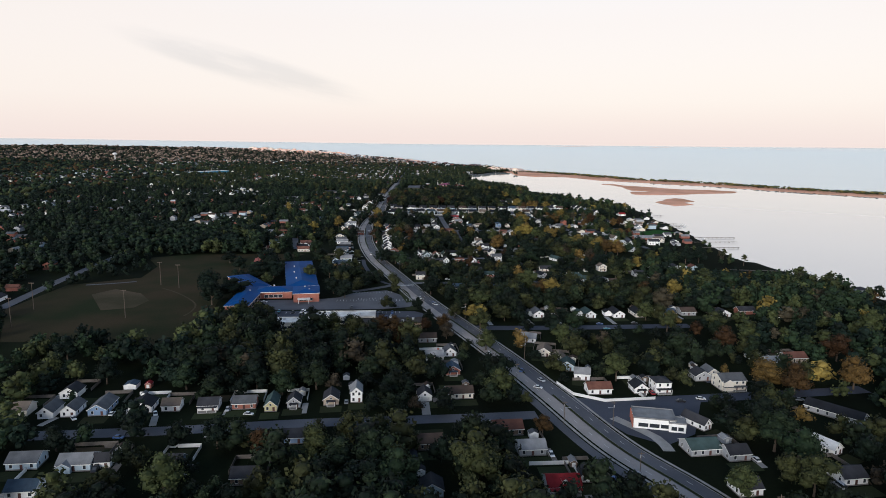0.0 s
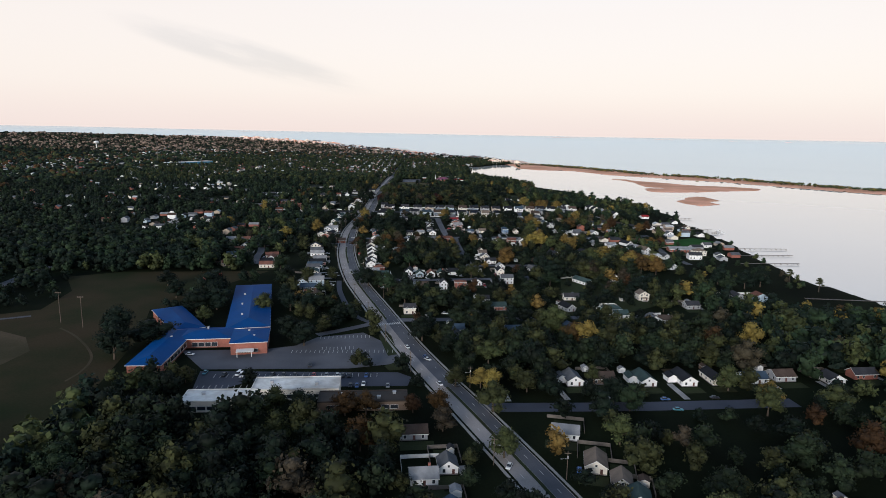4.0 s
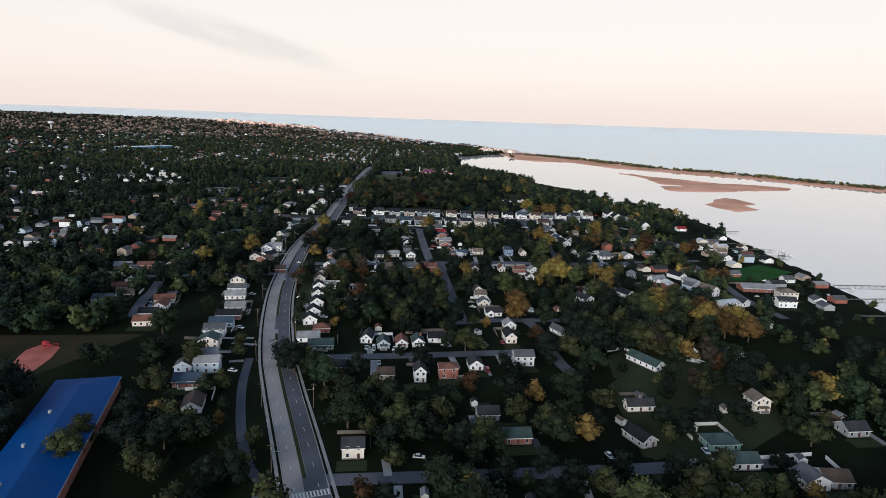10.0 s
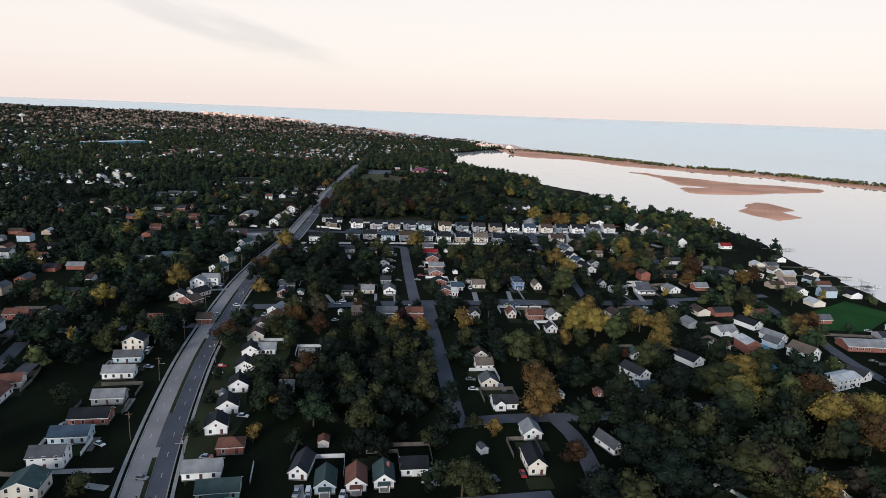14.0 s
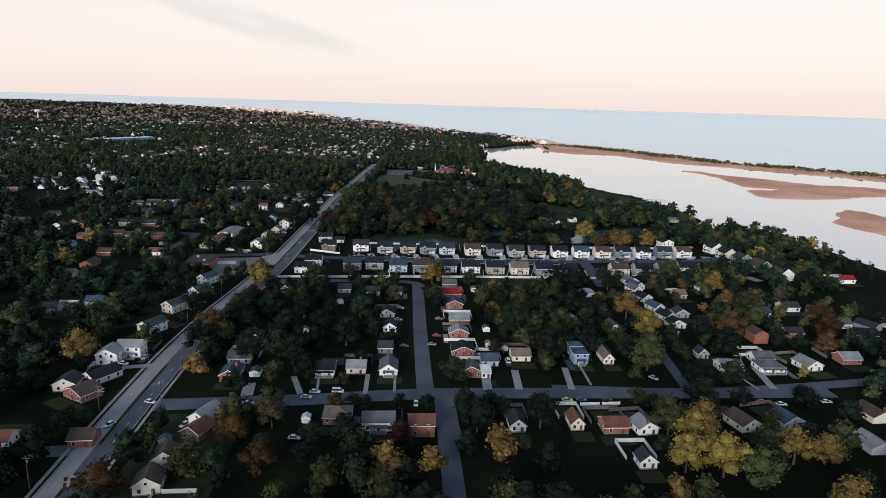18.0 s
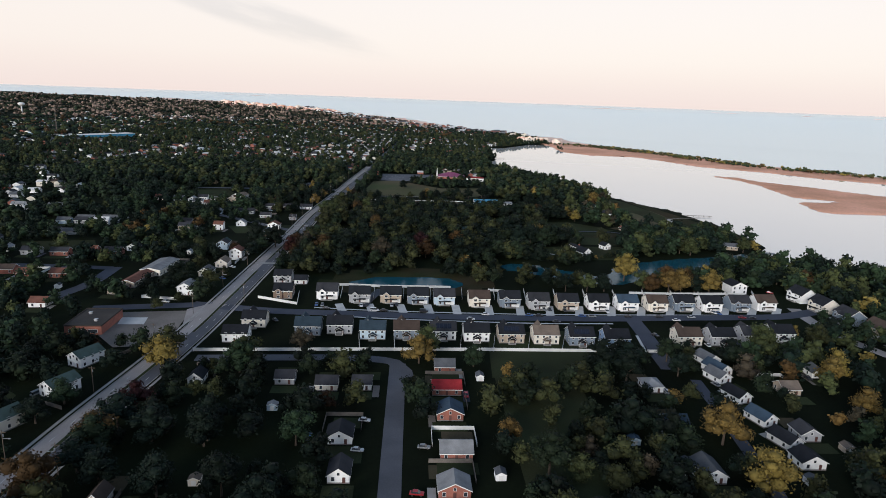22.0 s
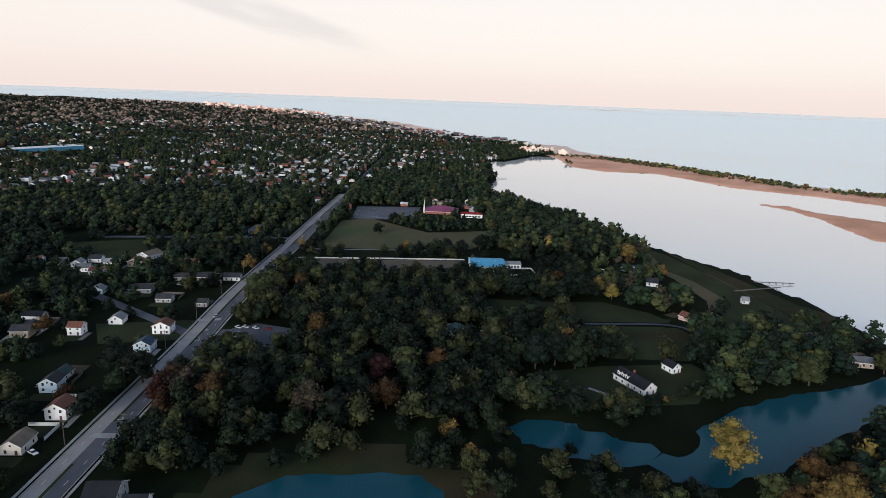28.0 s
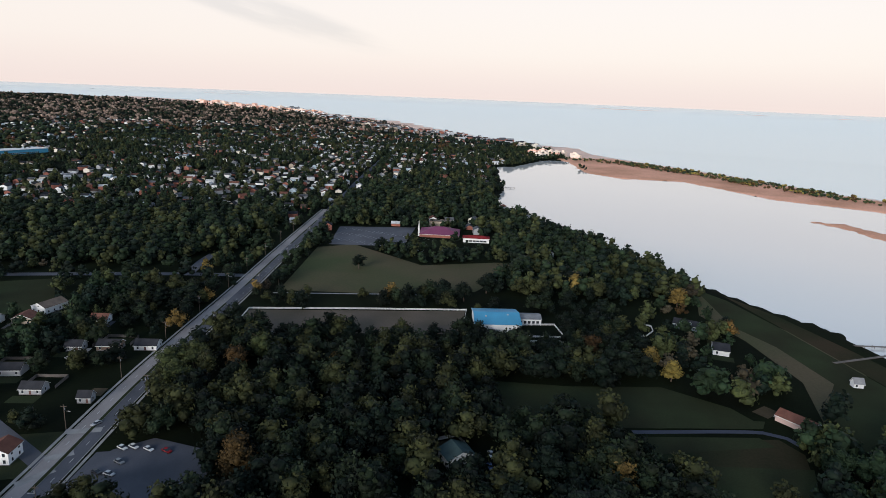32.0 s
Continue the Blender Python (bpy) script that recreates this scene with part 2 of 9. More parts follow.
SEA_COAST = [(361, 3159), (197, 3447), (-30, 3864), (-291, 4068), (-622, 4283), (-947, 4403), (-1316, 4426), (-2217, 4126), (-3336, 3019), (-4541, 1575), (-4311, -4206), (791, -4397)]
LAND = np.array(BAY_SHORE + SPIT_SHORE + SEA_COAST, float)
MARSH = np.array([(568, 1934.8), (619.1, 1906.6), (638.8, 1853.2), (680.9, 1809.7), (714.8, 1759.9), (745, 1722), (823.2, 1701.7), (868, 1650), (840, 1612), (734.2, 1578.9), (661.5, 1544.4), (564.5, 1532.4), (547.2, 1545), (566.8, 1629.9), (609, 1625.7), (640, 1640), (592, 1672), (588.7, 1709.3), (604, 1790.1), (600, 1880.8)], float)
ISLET = np.array([(574.6, 1414.3), (614.3, 1439.5), (622, 1406.5), (624, 1359.1), (586, 1340), (592, 1298.2), (535.1, 1259), (526, 1295.5), (526, 1343.4), (558, 1377)], float)
SEA_LINE = np.array([(272.4, 2890.8), (345.3, 2660), (430, 2645), (520, 2560), (620, 2400), (680, 2250), (760, 2110), (850, 2020), (935, 1915), (1020, 1790), (1140, 1620), (1290, 1440), (1620, 960), (2420, 165), (2899, -303), (8234, -146), (8027, 8153), (-7998, 8150), (-8153, 3760), (-3067, 3046), (-958, 3796)], float)
POND = np.array([(8.5, 1177.0), (14.6, 1187.2), (33.9, 1195.5), (59.5, 1197.8), (77.9, 1192.0), (86.2, 1183.0), (79.1, 1173.8), (46.3, 1170.4), (18.7, 1171.1)], float)
CREEK = np.array([(111.0, 1242.5), (129.6, 1240.6), (152.7, 1229.9), (171.4, 1225.7), (181.4, 1211.7), (196.4, 1227.1), (214.5, 1248.0), (234.9, 1263.4), (278.1, 1275.8), (333.9, 1298.0), (339.9, 1273.2), (295.9, 1249.9), (240.1, 1217.8), (212.2, 1199.0), (184.0, 1188.8), (166.3, 1203.9), (143.2, 1211.3), (116.8, 1224.0)], float)


def inside(px, py, poly):
    hit = np.zeros(np.shape(px), bool)
    for (x0, y0), (x1, y1) in zip(poly, np.roll(poly, -1, 0)):
        if y0 != y1:
            hit ^= ((y0 > py) != (y1 > py)) & (px < (x1 - x0) * (py - y0) / (y1 - y0) + x0)
    return hit


def signed(px, py, poly):
    """Distance to the edge of a polygon, positive inside."""
    d = np.full(np.shape(px), 1e9)
    for (x0, y0), (x1, y1) in zip(poly, np.roll(poly, -1, 0)):
        ex, ey = x1 - x0, y1 - y0
        k = np.clip(((px - x0) * ex + (py - y0) * ey) / (ex * ex + ey * ey + 1e-9), 0, 1)
        d = np.minimum(d, np.hypot(px - x0 - k * ex, py - y0 - k * ey))
    return np.where(inside(px, py, poly), d, -d)


def wobble(x, y):
    return 3.0 * np.sin(x * 0.071 + 1.3) * np.sin(y * 0.063) + 1.6 * np.sin(x * 0.19 + y * 0.11) + 1.2 * np.sin(y * 0.27 - x * 0.13)


def dry(x, y):
    """Metres from the nearest water, positive on land."""
    s = signed(x, y, LAND)
    for p in (POND, CREEK):
        s = np.minimum(s, -signed(x, y, p))
    for p in (MARSH, ISLET):
        s = np.maximum(s, signed(x, y, p))
    return s + wobble(x, y) * 0.8


def spread(lo, hi, a, b, step, grow):
    core = list(np.arange(a, b + 1, step))
    out, s = [], step
    while core[-1] < hi:
        s *= grow
        core.append(min(hi, core[-1] + s))
    s = step
    while core[0] > lo:
        s *= grow
        core.insert(0, max(lo, core[0] - s))
    return np.array(core)


def sheet(name, xs, ys, z, mats, pick=None, edge=R1):
    gx, gy = np.meshgrid(xs, ys)
    gz = z(gx, gy)
    nx, ny = len(xs), len(ys)
    idx = np.arange(nx * ny).reshape(ny, nx)
    quads = np.stack([idx[:-1, :-1], idx[:-1, 1:], idx[1:, 1:], idx[1:, :-1]], -1).reshape(-1, 4)
    cx, cy = gx.ravel()[quads].mean(1), gy.ravel()[quads].mean(1)
    far = np.hypot(gx - MID.x, gy - MID.y)
    keep = far.ravel()[quads].min(1) < edge
    pull = np.where(far > edge, edge / np.maximum(far, 1), 1.0)
    gx, gy = MID.x + (gx - MID.x) * pull, MID.y + (gy - MID.y) * pull
    gz = np.where(far > edge, z(gx, gy), gz)
    quads = quads[keep]
    me = bpy.data.meshes.new(name)
    me.from_pydata(np.stack([gx, gy, gz], -1).reshape(-1, 3).tolist(), [], quads.tolist())
    for m in mats:
        me.materials.append(m)
    if pick is not None:
        me.polygons.foreach_set("material_index", pick(cx[keep], cy[keep]).astype(np.int32))
    me.polygons.foreach_set("use_smooth", np.ones(len(quads), bool))
    return new(name, me)


GX = spread(-4500, 4500, -390, 980, 9.0, 1.06)
GY = spread(-4300, 5050, 100, 2600, 9.0, 1.06)


def ground_z(x, y):
    s = dry(x, y)
    return rise(x, y) + np.clip((s - 1.5) * 0.5, -5.0, 0.0) + 0.0


def ground_kind(x, y):
    mar = (signed(x, y, MARSH) > -12) | (signed(x, y, ISLET) > -12)
    spit = signed(x, y, np.array([BAY_SHORE[-1]] + SPIT_SHORE, float)) > -6
    s = signed(x, y, LAND)
    beach = spit & (s < 22) & (x + y * 0.62 > 2110)
    coast = (s < 120) & (y > 2700) & (x > -1500)
    k = np.where(mar | spit, 1, 0)
    k = np.where(beach | coast, 2, k)
    return np.where((k == 0) & (signed(x, y, POND) > -17), 3, k)


ground = tagged(sheet("ground", GX, GY, ground_z, [M["ground"], M["marsh"], M["sand"], M["field"]], ground_kind), "rough grass and soil darkened for shade, tan marsh and sandy beach warmed for low sun", "ground", kind="structure")
water_bay = tagged(sheet("water_bay", spread(-246.2, 2780.5, 0, 1100, 60, 1.15), spread(-1083.3, 2752.6, 300, 2500, 60, 1.15), lambda x, y: rise(x, y) - 1.2 - 5.0 * (signed(x, y, SEA_LINE) > 40), [M["bay"]]), "calm bay water, its pale colour holding part of the evening sky's reflection", "water", kind="structure")
for nm, poly in (("water_pond", POND), ("water_creek", CREEK)):
    (x0, y0), (x1, y1) = poly.min(0) - 4, poly.max(0) + 4
    tagged(sheet(nm, np.linspace(x0, x1, 12), np.linspace(y0, y1, 12), lambda x, y: rise(x, y) - 1.1, [M["creek"]]), "dark teal still water between trees", "water", kind="structure")
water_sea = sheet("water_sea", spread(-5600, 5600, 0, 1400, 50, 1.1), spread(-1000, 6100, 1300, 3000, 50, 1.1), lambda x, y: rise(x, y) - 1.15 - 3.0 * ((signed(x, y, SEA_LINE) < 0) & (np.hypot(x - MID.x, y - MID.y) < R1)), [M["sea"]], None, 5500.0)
tagged(water_sea, "open sea with the pale sky's reflection put into its light blue colour", "water", kind="structure")


# ---------------------------------------------------------------- roads and other ground covers
RAISED = [0.0]


def ribbon(name, line, width, mat, lift, label="", category="road", parent=None, step=6.0):
    """A strip along a smooth line, laid lift above the ground."""
    pts = smooth_line(line, step)
    RAISED[0] += 0.0012
    bm = bmesh.new()
    rows = []
    for i, p in enumerate(pts):
        a, b = pts[max(0, i - 1)], pts[min(len(pts) - 1, i + 1)]
        n = Vector((-(b - a).y, (b - a).x)).normalized() * width / 2
        z = float(rise(p.x, p.y)) + lift + RAISED[0]
        rows.append((bm.verts.new((p.x + n.x, p.y + n.y, z)), bm.verts.new((p.x - n.x, p.y - n.y, z))))
    for (a, b), (c, d) in zip(rows, rows[1:]):
        bm.faces.new((a, b, d, c))
    bmesh.ops.recalc_face_normals(bm, faces=bm.faces)
    if bm.faces and bm.faces[:][0].normal.z < 0:
        bmesh.ops.reverse_faces(bm, faces=bm.faces)
    ob = mesh_object(name, bm, mat)
    if parent:
        ob.parent = parent
    else:
        tagged(ob, label, category, kind="structure")
    COVERS.append((np.array([(p.x, p.y) for p in pts]), width / 2))
    return ob


def smooth_line(line, step=6.0):
    p = [Vector(q) for q in line]
    if len(p) == 2:
        n = max(2, int((p[1] - p[0]).length / 20) + 1)
        return [p[0].lerp(p[1], i / (n - 1)) for i in range(n)]
    p = [p[0] * 2 - p[1]] + p + [p[-1] * 2 - p[-2]]
    out = []
    for a, b, c, d in zip(p, p[1:], p[2:], p[3:]):
        n = max(1, int((c - b).length / step))
        for i in range(n):
            t = i / n
            out.append(0.5 * (2 * b + (c - a) * t + (2 * a - 5 * b + 4 * c - d) * t * t + (3 * b - a - 3 * c + d) * t ** 3))
    return out + [p[-2]]


def beside(line, off, start=0.0, end=1e9):
    """The line moved off metres to its right, between two distances along it."""
    pts, out, run = smooth_line(line), [], 0.0
    for i, p in enumerate(pts):
        a, b = pts[max(0, i - 1)], pts[min(len(pts) - 1, i + 1)]
        d = (b - a).normalized()
        if i:
            run += (p - pts[i - 1]).length
        if start <= run <= end:
            out.append((p.x + d.y * off, p.y - d.x * off))
    return out


def mesh_object(name, bm, mat):
    me = bpy.data.meshes.new(name)
    bm.to_mesh(me)
    bm.free()
    if mat:
        me.materials.append(mat)
    return new(name, me)


COVERS = []   # lines kept clear of trees, with half widths
CLEAR = []    # polygons kept clear of trees
HOMES = []    # centres, turns and sizes of the houses
BLOCKS = []   # centres and radii of things kept clear of trees


LAID = [0.0]


def patch(name, poly, mat, lift, label="", category="", clear=True):
    LAID[0] += 0.005
    lift += LAID[0] * 0.5
    bm = bmesh.new()
    vs = [bm.verts.new((x, y, lift + float(rise(x, y)))) for x, y in poly]
    f = bm.faces.new(vs)
    if f.normal.z < 0:
        f.normal_flip()
    bmesh.ops.triangulate(bm, faces=bm.faces)
    bm.normal_update()
    for f in bm.faces:
        if f.normal.z < 0:
            f.normal_flip()
    ob = mesh_object(name, bm, mat)
    tagged(ob, label, category or name.replace("_", " "), kind="structure")
    if clear:
        CLEAR.append(np.array(poly, float))
    return ob


# ---------------------------------------------------------------- mesh pieces
CACHE = {}


def add_box(bm, x0, x1, y0, y1, z0, z1, bevel=0.0):
    r = bmesh.ops.create_cube(bm, size=1.0, matrix=Matrix.Translation(((x0 + x1) / 2, (y0 + y1) / 2, (z0 + z1) / 2)) @ Matrix.Diagonal((x1 - x0, y1 - y0, z1 - z0, 1)))
    if bevel:
        edges = {e for v in r["verts"] for e in v.link_edges}
        bmesh.ops.bevel(bm, geom=list(edges), offset=bevel, segments=1, affect="EDGES")


def cached(key, build, mat):
    key = (key, mat.name)
    if key not in CACHE:
        bm = bmesh.new()
        build(bm)
        me = bpy.data.meshes.new(key[0][0])
        bm.to_mesh(me)
        bm.free()
        me.materials.append(mat)
        if key[0][0].endswith("roof"):
            me.materials.append(M["trim"])
        CACHE[key] = me
    return CACHE[key]


def piece(name, me, parent, m=None, label=""):
    ob = new(name, me)
    ob.parent = parent
    if m is not None:
        ob.matrix_basis = m
    if label:
        ob["label"] = label
    return ob


def prism(bm, w, d, h, g, axis, x=0.0, y=0.0, z=0.0):
    """Walls with gables: w along x, d along y, eaves at h, gable g high, ridge along axis."""
    x0, x1, y0, y1 = x - w / 2, x + w / 2, y - d / 2, y + d / 2
    b = [bm.verts.new(p) for p in ((x0, y0, z), (x1, y0, z), (x1, y1, z), (x0, y1, z))]
    t = [bm.verts.new(p) for p in ((x0, y0, z + h), (x1, y0, z + h), (x1, y1, z + h), (x0, y1, z + h))]
    if axis == "x":
        r = [bm.verts.new((x0, y, z + h + g)), bm.verts.new((x1, y, z + h + g))]
        bm.faces.new((b[0], b[1], t[1], t[0])), bm.faces.new((b[2], b[3], t[3], t[2]))
        bm.faces.new((b[1], b[2], t[2], r[1], t[1])), bm.faces.new((b[3], b[0], t[0], r[0], t[3]))
    else:
        r = [bm.verts.new((x, y0, z + h + g)), bm.verts.new((x, y1, z + h + g))]
        bm.faces.new((b[1], b[2], t[2], t[1])), bm.faces.new((b[3], b[0], t[0], t[3]))
        bm.faces.new((b[0], b[1], t[1], r[0], t[0])), bm.faces.new((b[2], b[3], t[3], r[1], t[2]))


def gable_roof(bm, w, d, h, g, axis, over=0.45, thick=0.30, x=0.0, y=0.0, z=0.0):
    """Two sloping slabs that overhang the walls."""
    half, run = (d / 2, w / 2) if axis == "x" else (w / 2, d / 2)
    slope = g / half
    for s in (-1, 1):
        out, top = half + over, h + g + 0.06
        low = h + 0.06 - over * slope
        q = []
        for e in (-1, 1):
            for (u, zz) in ((0, top), (s * out, low)):
                px, py = ((e * (run + over), u) if axis == "x" else (u, e * (run + over)))
                q.append((bm.verts.new((x + px, y + py, z + zz)), bm.verts.new((x + px, y + py, z + zz + thick))))
        a, b, c, dd = q
        for k in (0, 1):
            bm.faces.new((a[k], b[k], dd[k], c[k]))
        for p, r in ((a, b), (b, dd), (dd, c), (c, a)):
            bm.faces.new((p[0], r[0], r[1], p[1])).material_index = 1
    bmesh.ops.recalc_face_normals(bm, faces=bm.faces)


def hip_roof(bm, w, d, h, g, over=0.45, thick=0.2, x=0.0, y=0.0, z=0.0):
    W2, D2 = w / 2 + over, d / 2 + over
    rx, ry = (max(0.3, W2 - D2), 0.0) if W2 >= D2 else (0.0, max(0.3, D2 - W2))
    low = [bm.verts.new((x + a * W2, y + b * D2, z + h)) for a, b in ((-1, -1), (1, -1), (1, 1), (-1, 1))]
    mid = [bm.verts.new((x + a * W2, y + b * D2, z + h + thick)) for a, b in ((-1, -1), (1, -1), (1, 1), (-1, 1))]
    r0, r1 = bm.verts.new((x - rx, y - ry, z + h + g)), bm.verts.new((x + rx, y + ry, z + h + g))
    bm.faces.new(low)
    for i in range(4):
        j = (i + 1) % 4
        bm.faces.new((low[i], low[j], mid[j], mid[i])).material_index = 1
    if W2 >= D2:
        for f in ((mid[0], mid[1], r1, r0), (mid[1], mid[2], r1), (mid[2], mid[3], r0, r1), (mid[3], mid[0], r0)):
            bm.faces.new(f)
    else:
        for f in ((mid[0], mid[1], r0), (mid[1], mid[2], r1, r0), (mid[2], mid[3], r1), (mid[3], mid[0], r0, r1)):
            bm.faces.new(f)
    bmesh.ops.recalc_face_normals(bm, faces=bm.faces)


# paints, sidings and roof coverings
for n, c, s in (("white", (0.80, 0.80, 0.80), 0), ("cream", (0.68, 0.63, 0.55), 0), ("tan", (0.40, 0.33, 0.26), 0), ("grey", (0.33, 0.34, 0.36), 0), ("slate", (0.16, 0.20, 0.25), 0),
                ("blue", (0.20, 0.30, 0.46), 0), ("pale_blue", (0.42, 0.52, 0.60), 0), ("green", (0.20, 0.36, 0.30), 0), ("sage", (0.40, 0.47, 0.40), 0), ("yellow", (0.58, 0.52, 0.30), 0), ("brown", (0.17, 0.12, 0.09), 0),
                ("pink", (0.55, 0.40, 0.36), 0)):
    M["wall_" + n] = material("siding_" + n, c, 0.7, 0.10, 0.3, 3.0, bump=0.01, tint=0.06)
M["wall_brick"] = material("red_brickwork", (0.30, 0.115, 0.085), 0.85, 0.25, 0.3, 5.0, bump=0.01, second=(0.22, 0.085, 0.065), tint=0.1)
for n, c in (("black", (0.020, 0.022, 0.027)), ("dark", (0.040, 0.041, 0.047)), ("grey", (0.105, 0.110, 0.120)), ("lightgrey", (0.24, 0.245, 0.255)), ("brown", (0.080, 0.058, 0.048)), ("red", (0.30, 0.030, 0.034)),
             ("rust", (0.165, 0.075, 0.056)), ("green", (0.052, 0.082, 0.080)), ("blue", (0.050, 0.078, 0.112)), ("slate", (0.040, 0.062, 0.082)), ("tan", (0.17, 0.135, 0.11)), ("white", (0.55, 0.56, 0.57))):
    M["roof_" + n] = material("shingles_" + n, c, 0.9, 0.3, 0.25, 4.0, bump=0.02, tint=0.15, spec=0.1)
M["pane"] = material("dark_window_glass", (0.030, 0.036, 0.045), 0.12, 0.2, 0.3, 1.0, spec=0.6)
M["trim"] = material("white_trim", (0.70, 0.70, 0.69), 0.6, 0.08, 0.5, 4.0)
M["block"] = material("grey_foundation_block", (0.20, 0.19, 0.185), 0.9, 0.25, 0.5, 4.0)
M["door_dark"] = material("dark_painted_door", (0.10, 0.045, 0.04), 0.6, 0.2, 0.5, 4.0, tint=0.3)
M["solar"] = material("solar_cells", (0.012, 0.014, 0.024), 0.25, 0.2, 0.5, 4.0, spec=0.6)


def window_mesh(w, h, glazed):
    """A window frame as one ring, or with its pane in the ring."""
    key = ("window", w, h, glazed)
    if key not in CACHE:
        bm = bmesh.new()
        add_box(bm, -w / 2 - 0.1, w / 2 + 0.1, -0.06, 0.02, -0.1, h + 0.1)
        bm.faces.ensure_lookup_table()
        f = min(bm.faces, key=lambda q: q.normal.y)
        bmesh.ops.inset_region(bm, faces=[f], thickness=0.1, depth=-0.04)
        if glazed:
            f.material_index = 1
        me = CACHE[key] = bpy.data.meshes.new("window")
        bm.to_mesh(me)
        bm.free()
        me.materials.append(M["trim"])
        me.materials.append(M["pane"])
    return CACHE[key]


def put_window(parent, m, w=1.0, h=1.4, whole=False):
    win = piece("window", window_mesh(w, h, whole), parent, m)
    if not whole:
        piece("pane", cached(("pane", w, h), lambda bm: add_box(bm, -w / 2, w / 2, -0.035, -0.012, 0, h), M["pane"]), win)
    return win


STYLE = {"white": "white", "cream": "cream", "tan": "tan", "grey": "grey", "slate": "slate-blue", "blue": "blue", "pale_blue": "pale blue", "green": "green", "sage": "sage green", "yellow": "yellow", "brown": "brown", "pink": "pinkish", "brick": "red brick"}


def house(x, y, turn, w, d, h=2.8, g=2.4, axis="x", wall="white", roof="dark", porch=0, chimney=0, wing=None, hip=False, far=False, floors=0, dormer=0, name="house", label="", group="", gable=0, garage=0, solar=0, side_dormers=0, peak=0):
    """A dwelling: w wide in front, d deep, eaves at h, ridge g above them; turn: degrees, its front faces south at 0."""
    z = float(rise(x, y)) + 0.0
    root = new(name)
    root.matrix_basis = pose(x, y, z, 0, 0, turn)
    wm, rm = M["wall_" + wall], M["roof_" + roof]
    fl = floors or max(1, int(round((h - 0.3) / 2.6)))
    txt = label or "%s %s-storey house with a %s %s roof" % (STYLE[wall], "two" if fl > 1 else "single", roof.replace("lightgrey", "light grey"), "hipped" if hip else "gabled")
    tagged(root, txt, name.replace("_", " "), group)
    gz = 0.0 if hip else g

    def walls(bm):
        if hip:
            add_box(bm, -w / 2, w / 2, -d / 2, d / 2, 0.0, h)
        else:
            prism(bm, w, d, h, g, axis)
        if wing:
            wx, wy, ww, wd = wing
            prism(bm, ww, wd, h - 0.25, min(g, ww * 0.28), "y", wx, wy)

    def roofs(bm):
        if hip:
            hip_roof(bm, w, d, h, g)
        else:
            gable_roof(bm, w, d, h, g, axis)
        if wing:
            wx, wy, ww, wd = wing
            gable_roof(bm, ww, wd, h - 0.25, min(g, ww * 0.28), "y", 0.35, 0.2, wx, wy)
    key = (round(w, 1), round(d, 1), h, g, axis, hip, wing)
    piece("wall", cached(("wall", *key), walls, wm), root)
    piece("roof", cached(("roof", *key), roofs, rm), root)
    front = -d / 2 - 0.02
    n = max(2, int(w / 3.2))
    for f in range(fl):
        for i in range(n):
            px = (i + 0.5) / n * w - w / 2
            if f == 0 and (i == n // 2 or (garage and px > 0)):
                continue
            put_window(root, pose(px, front, 0.95 + 2.75 * f), 1.0, 1.4, far)
    if not far:
        piece("door", cached(("door", 1), lambda bm: add_box(bm, -0.5, 0.5, -0.05, 0.03, 0.2, 2.25, 0.01), M["door_dark"]), root, pose((n // 2 + 0.5) / n * w - w / 2, front, 0))
        piece("foundation", cached(("foundation", w, d), lambda bm: add_box(bm, -w / 2 - 0.06, w / 2 + 0.06, -d / 2 - 0.06, d / 2 + 0.06, -0.3, 0.45), M["block"]), root)
    if axis == "y" and not hip and g > 1.9:
        put_window(root, pose(0, front, h + 0.15), 0.8, 0.9)
    k = max(1, int(d / 4))
    for s in (-1, 1):
        for f in range(fl):
            for i in range(0 if far or s * (45 - x) < 0 else k):
                put_window(root, pose(s * (w / 2 + 0.02), (i + 0.5) / k * d - d / 2, 0.95 + 2.75 * f, 0, 0, s * 90), 0.9, 1.3, True)
    if porch:
        pw = w * 0.55 if porch == 1 else w * 0.92
        if porch == 3:
            pw = 3.8

        def porch_roof(bm):
            add_box(bm, -pw / 2 - 0.2, pw / 2 + 0.2, -2.3, 0.05, 2.55, 2.75)
            if porch == 3:
                gable_roof(bm, pw, 2.4, 2.76, 1.3, "y", 0.3, 0.12, 0, -1.1)
        piece("porch_roof", cached(("porch_roof", round(pw, 1), porch), porch_roof, rm), root, pose(0, -d / 2, 0))
        piece("porch_floor", cached(("porch_floor", round(pw, 1)), lambda bm: add_box(bm, -pw / 2, pw / 2, -2.1, 0.0, -0.1, 0.4), M["concrete"]), root, pose(0, -d / 2 - 0.06, 0))
        for s in (-1, 0, 1) if porch == 2 else (-1, 1):
            piece("post", cached(("post", 1), lambda bm: add_box(bm, -0.1, 0.1, -0.1, 0.1, 0.4, 2.56), M["trim"]), root, pose(s * (pw / 2 - 0.15), -d / 2 - 2.0, 0))
    if chimney:
        piece("chimney", cached(("chimney", h, g), lambda bm: (add_box(bm, -0.45, 0.45, -0.4, 0.4, h - 0.2, h + g + 0.9), add_box(bm, -0.52, 0.52, -0.47, 0.47, h + g + 0.75, h + g + 0.92)), M["wall_brick"]), root, pose(w * 0.22, d * 0.12, 0))
    for i in range(dormer):
        dx = ((i + 0.5) / dormer - 0.5) * w * 0.8

        def dorm(bm):
            prism(bm, 1.8, 2.4, 1.5, 0.7, "y")
        dz = h + g * 0.28
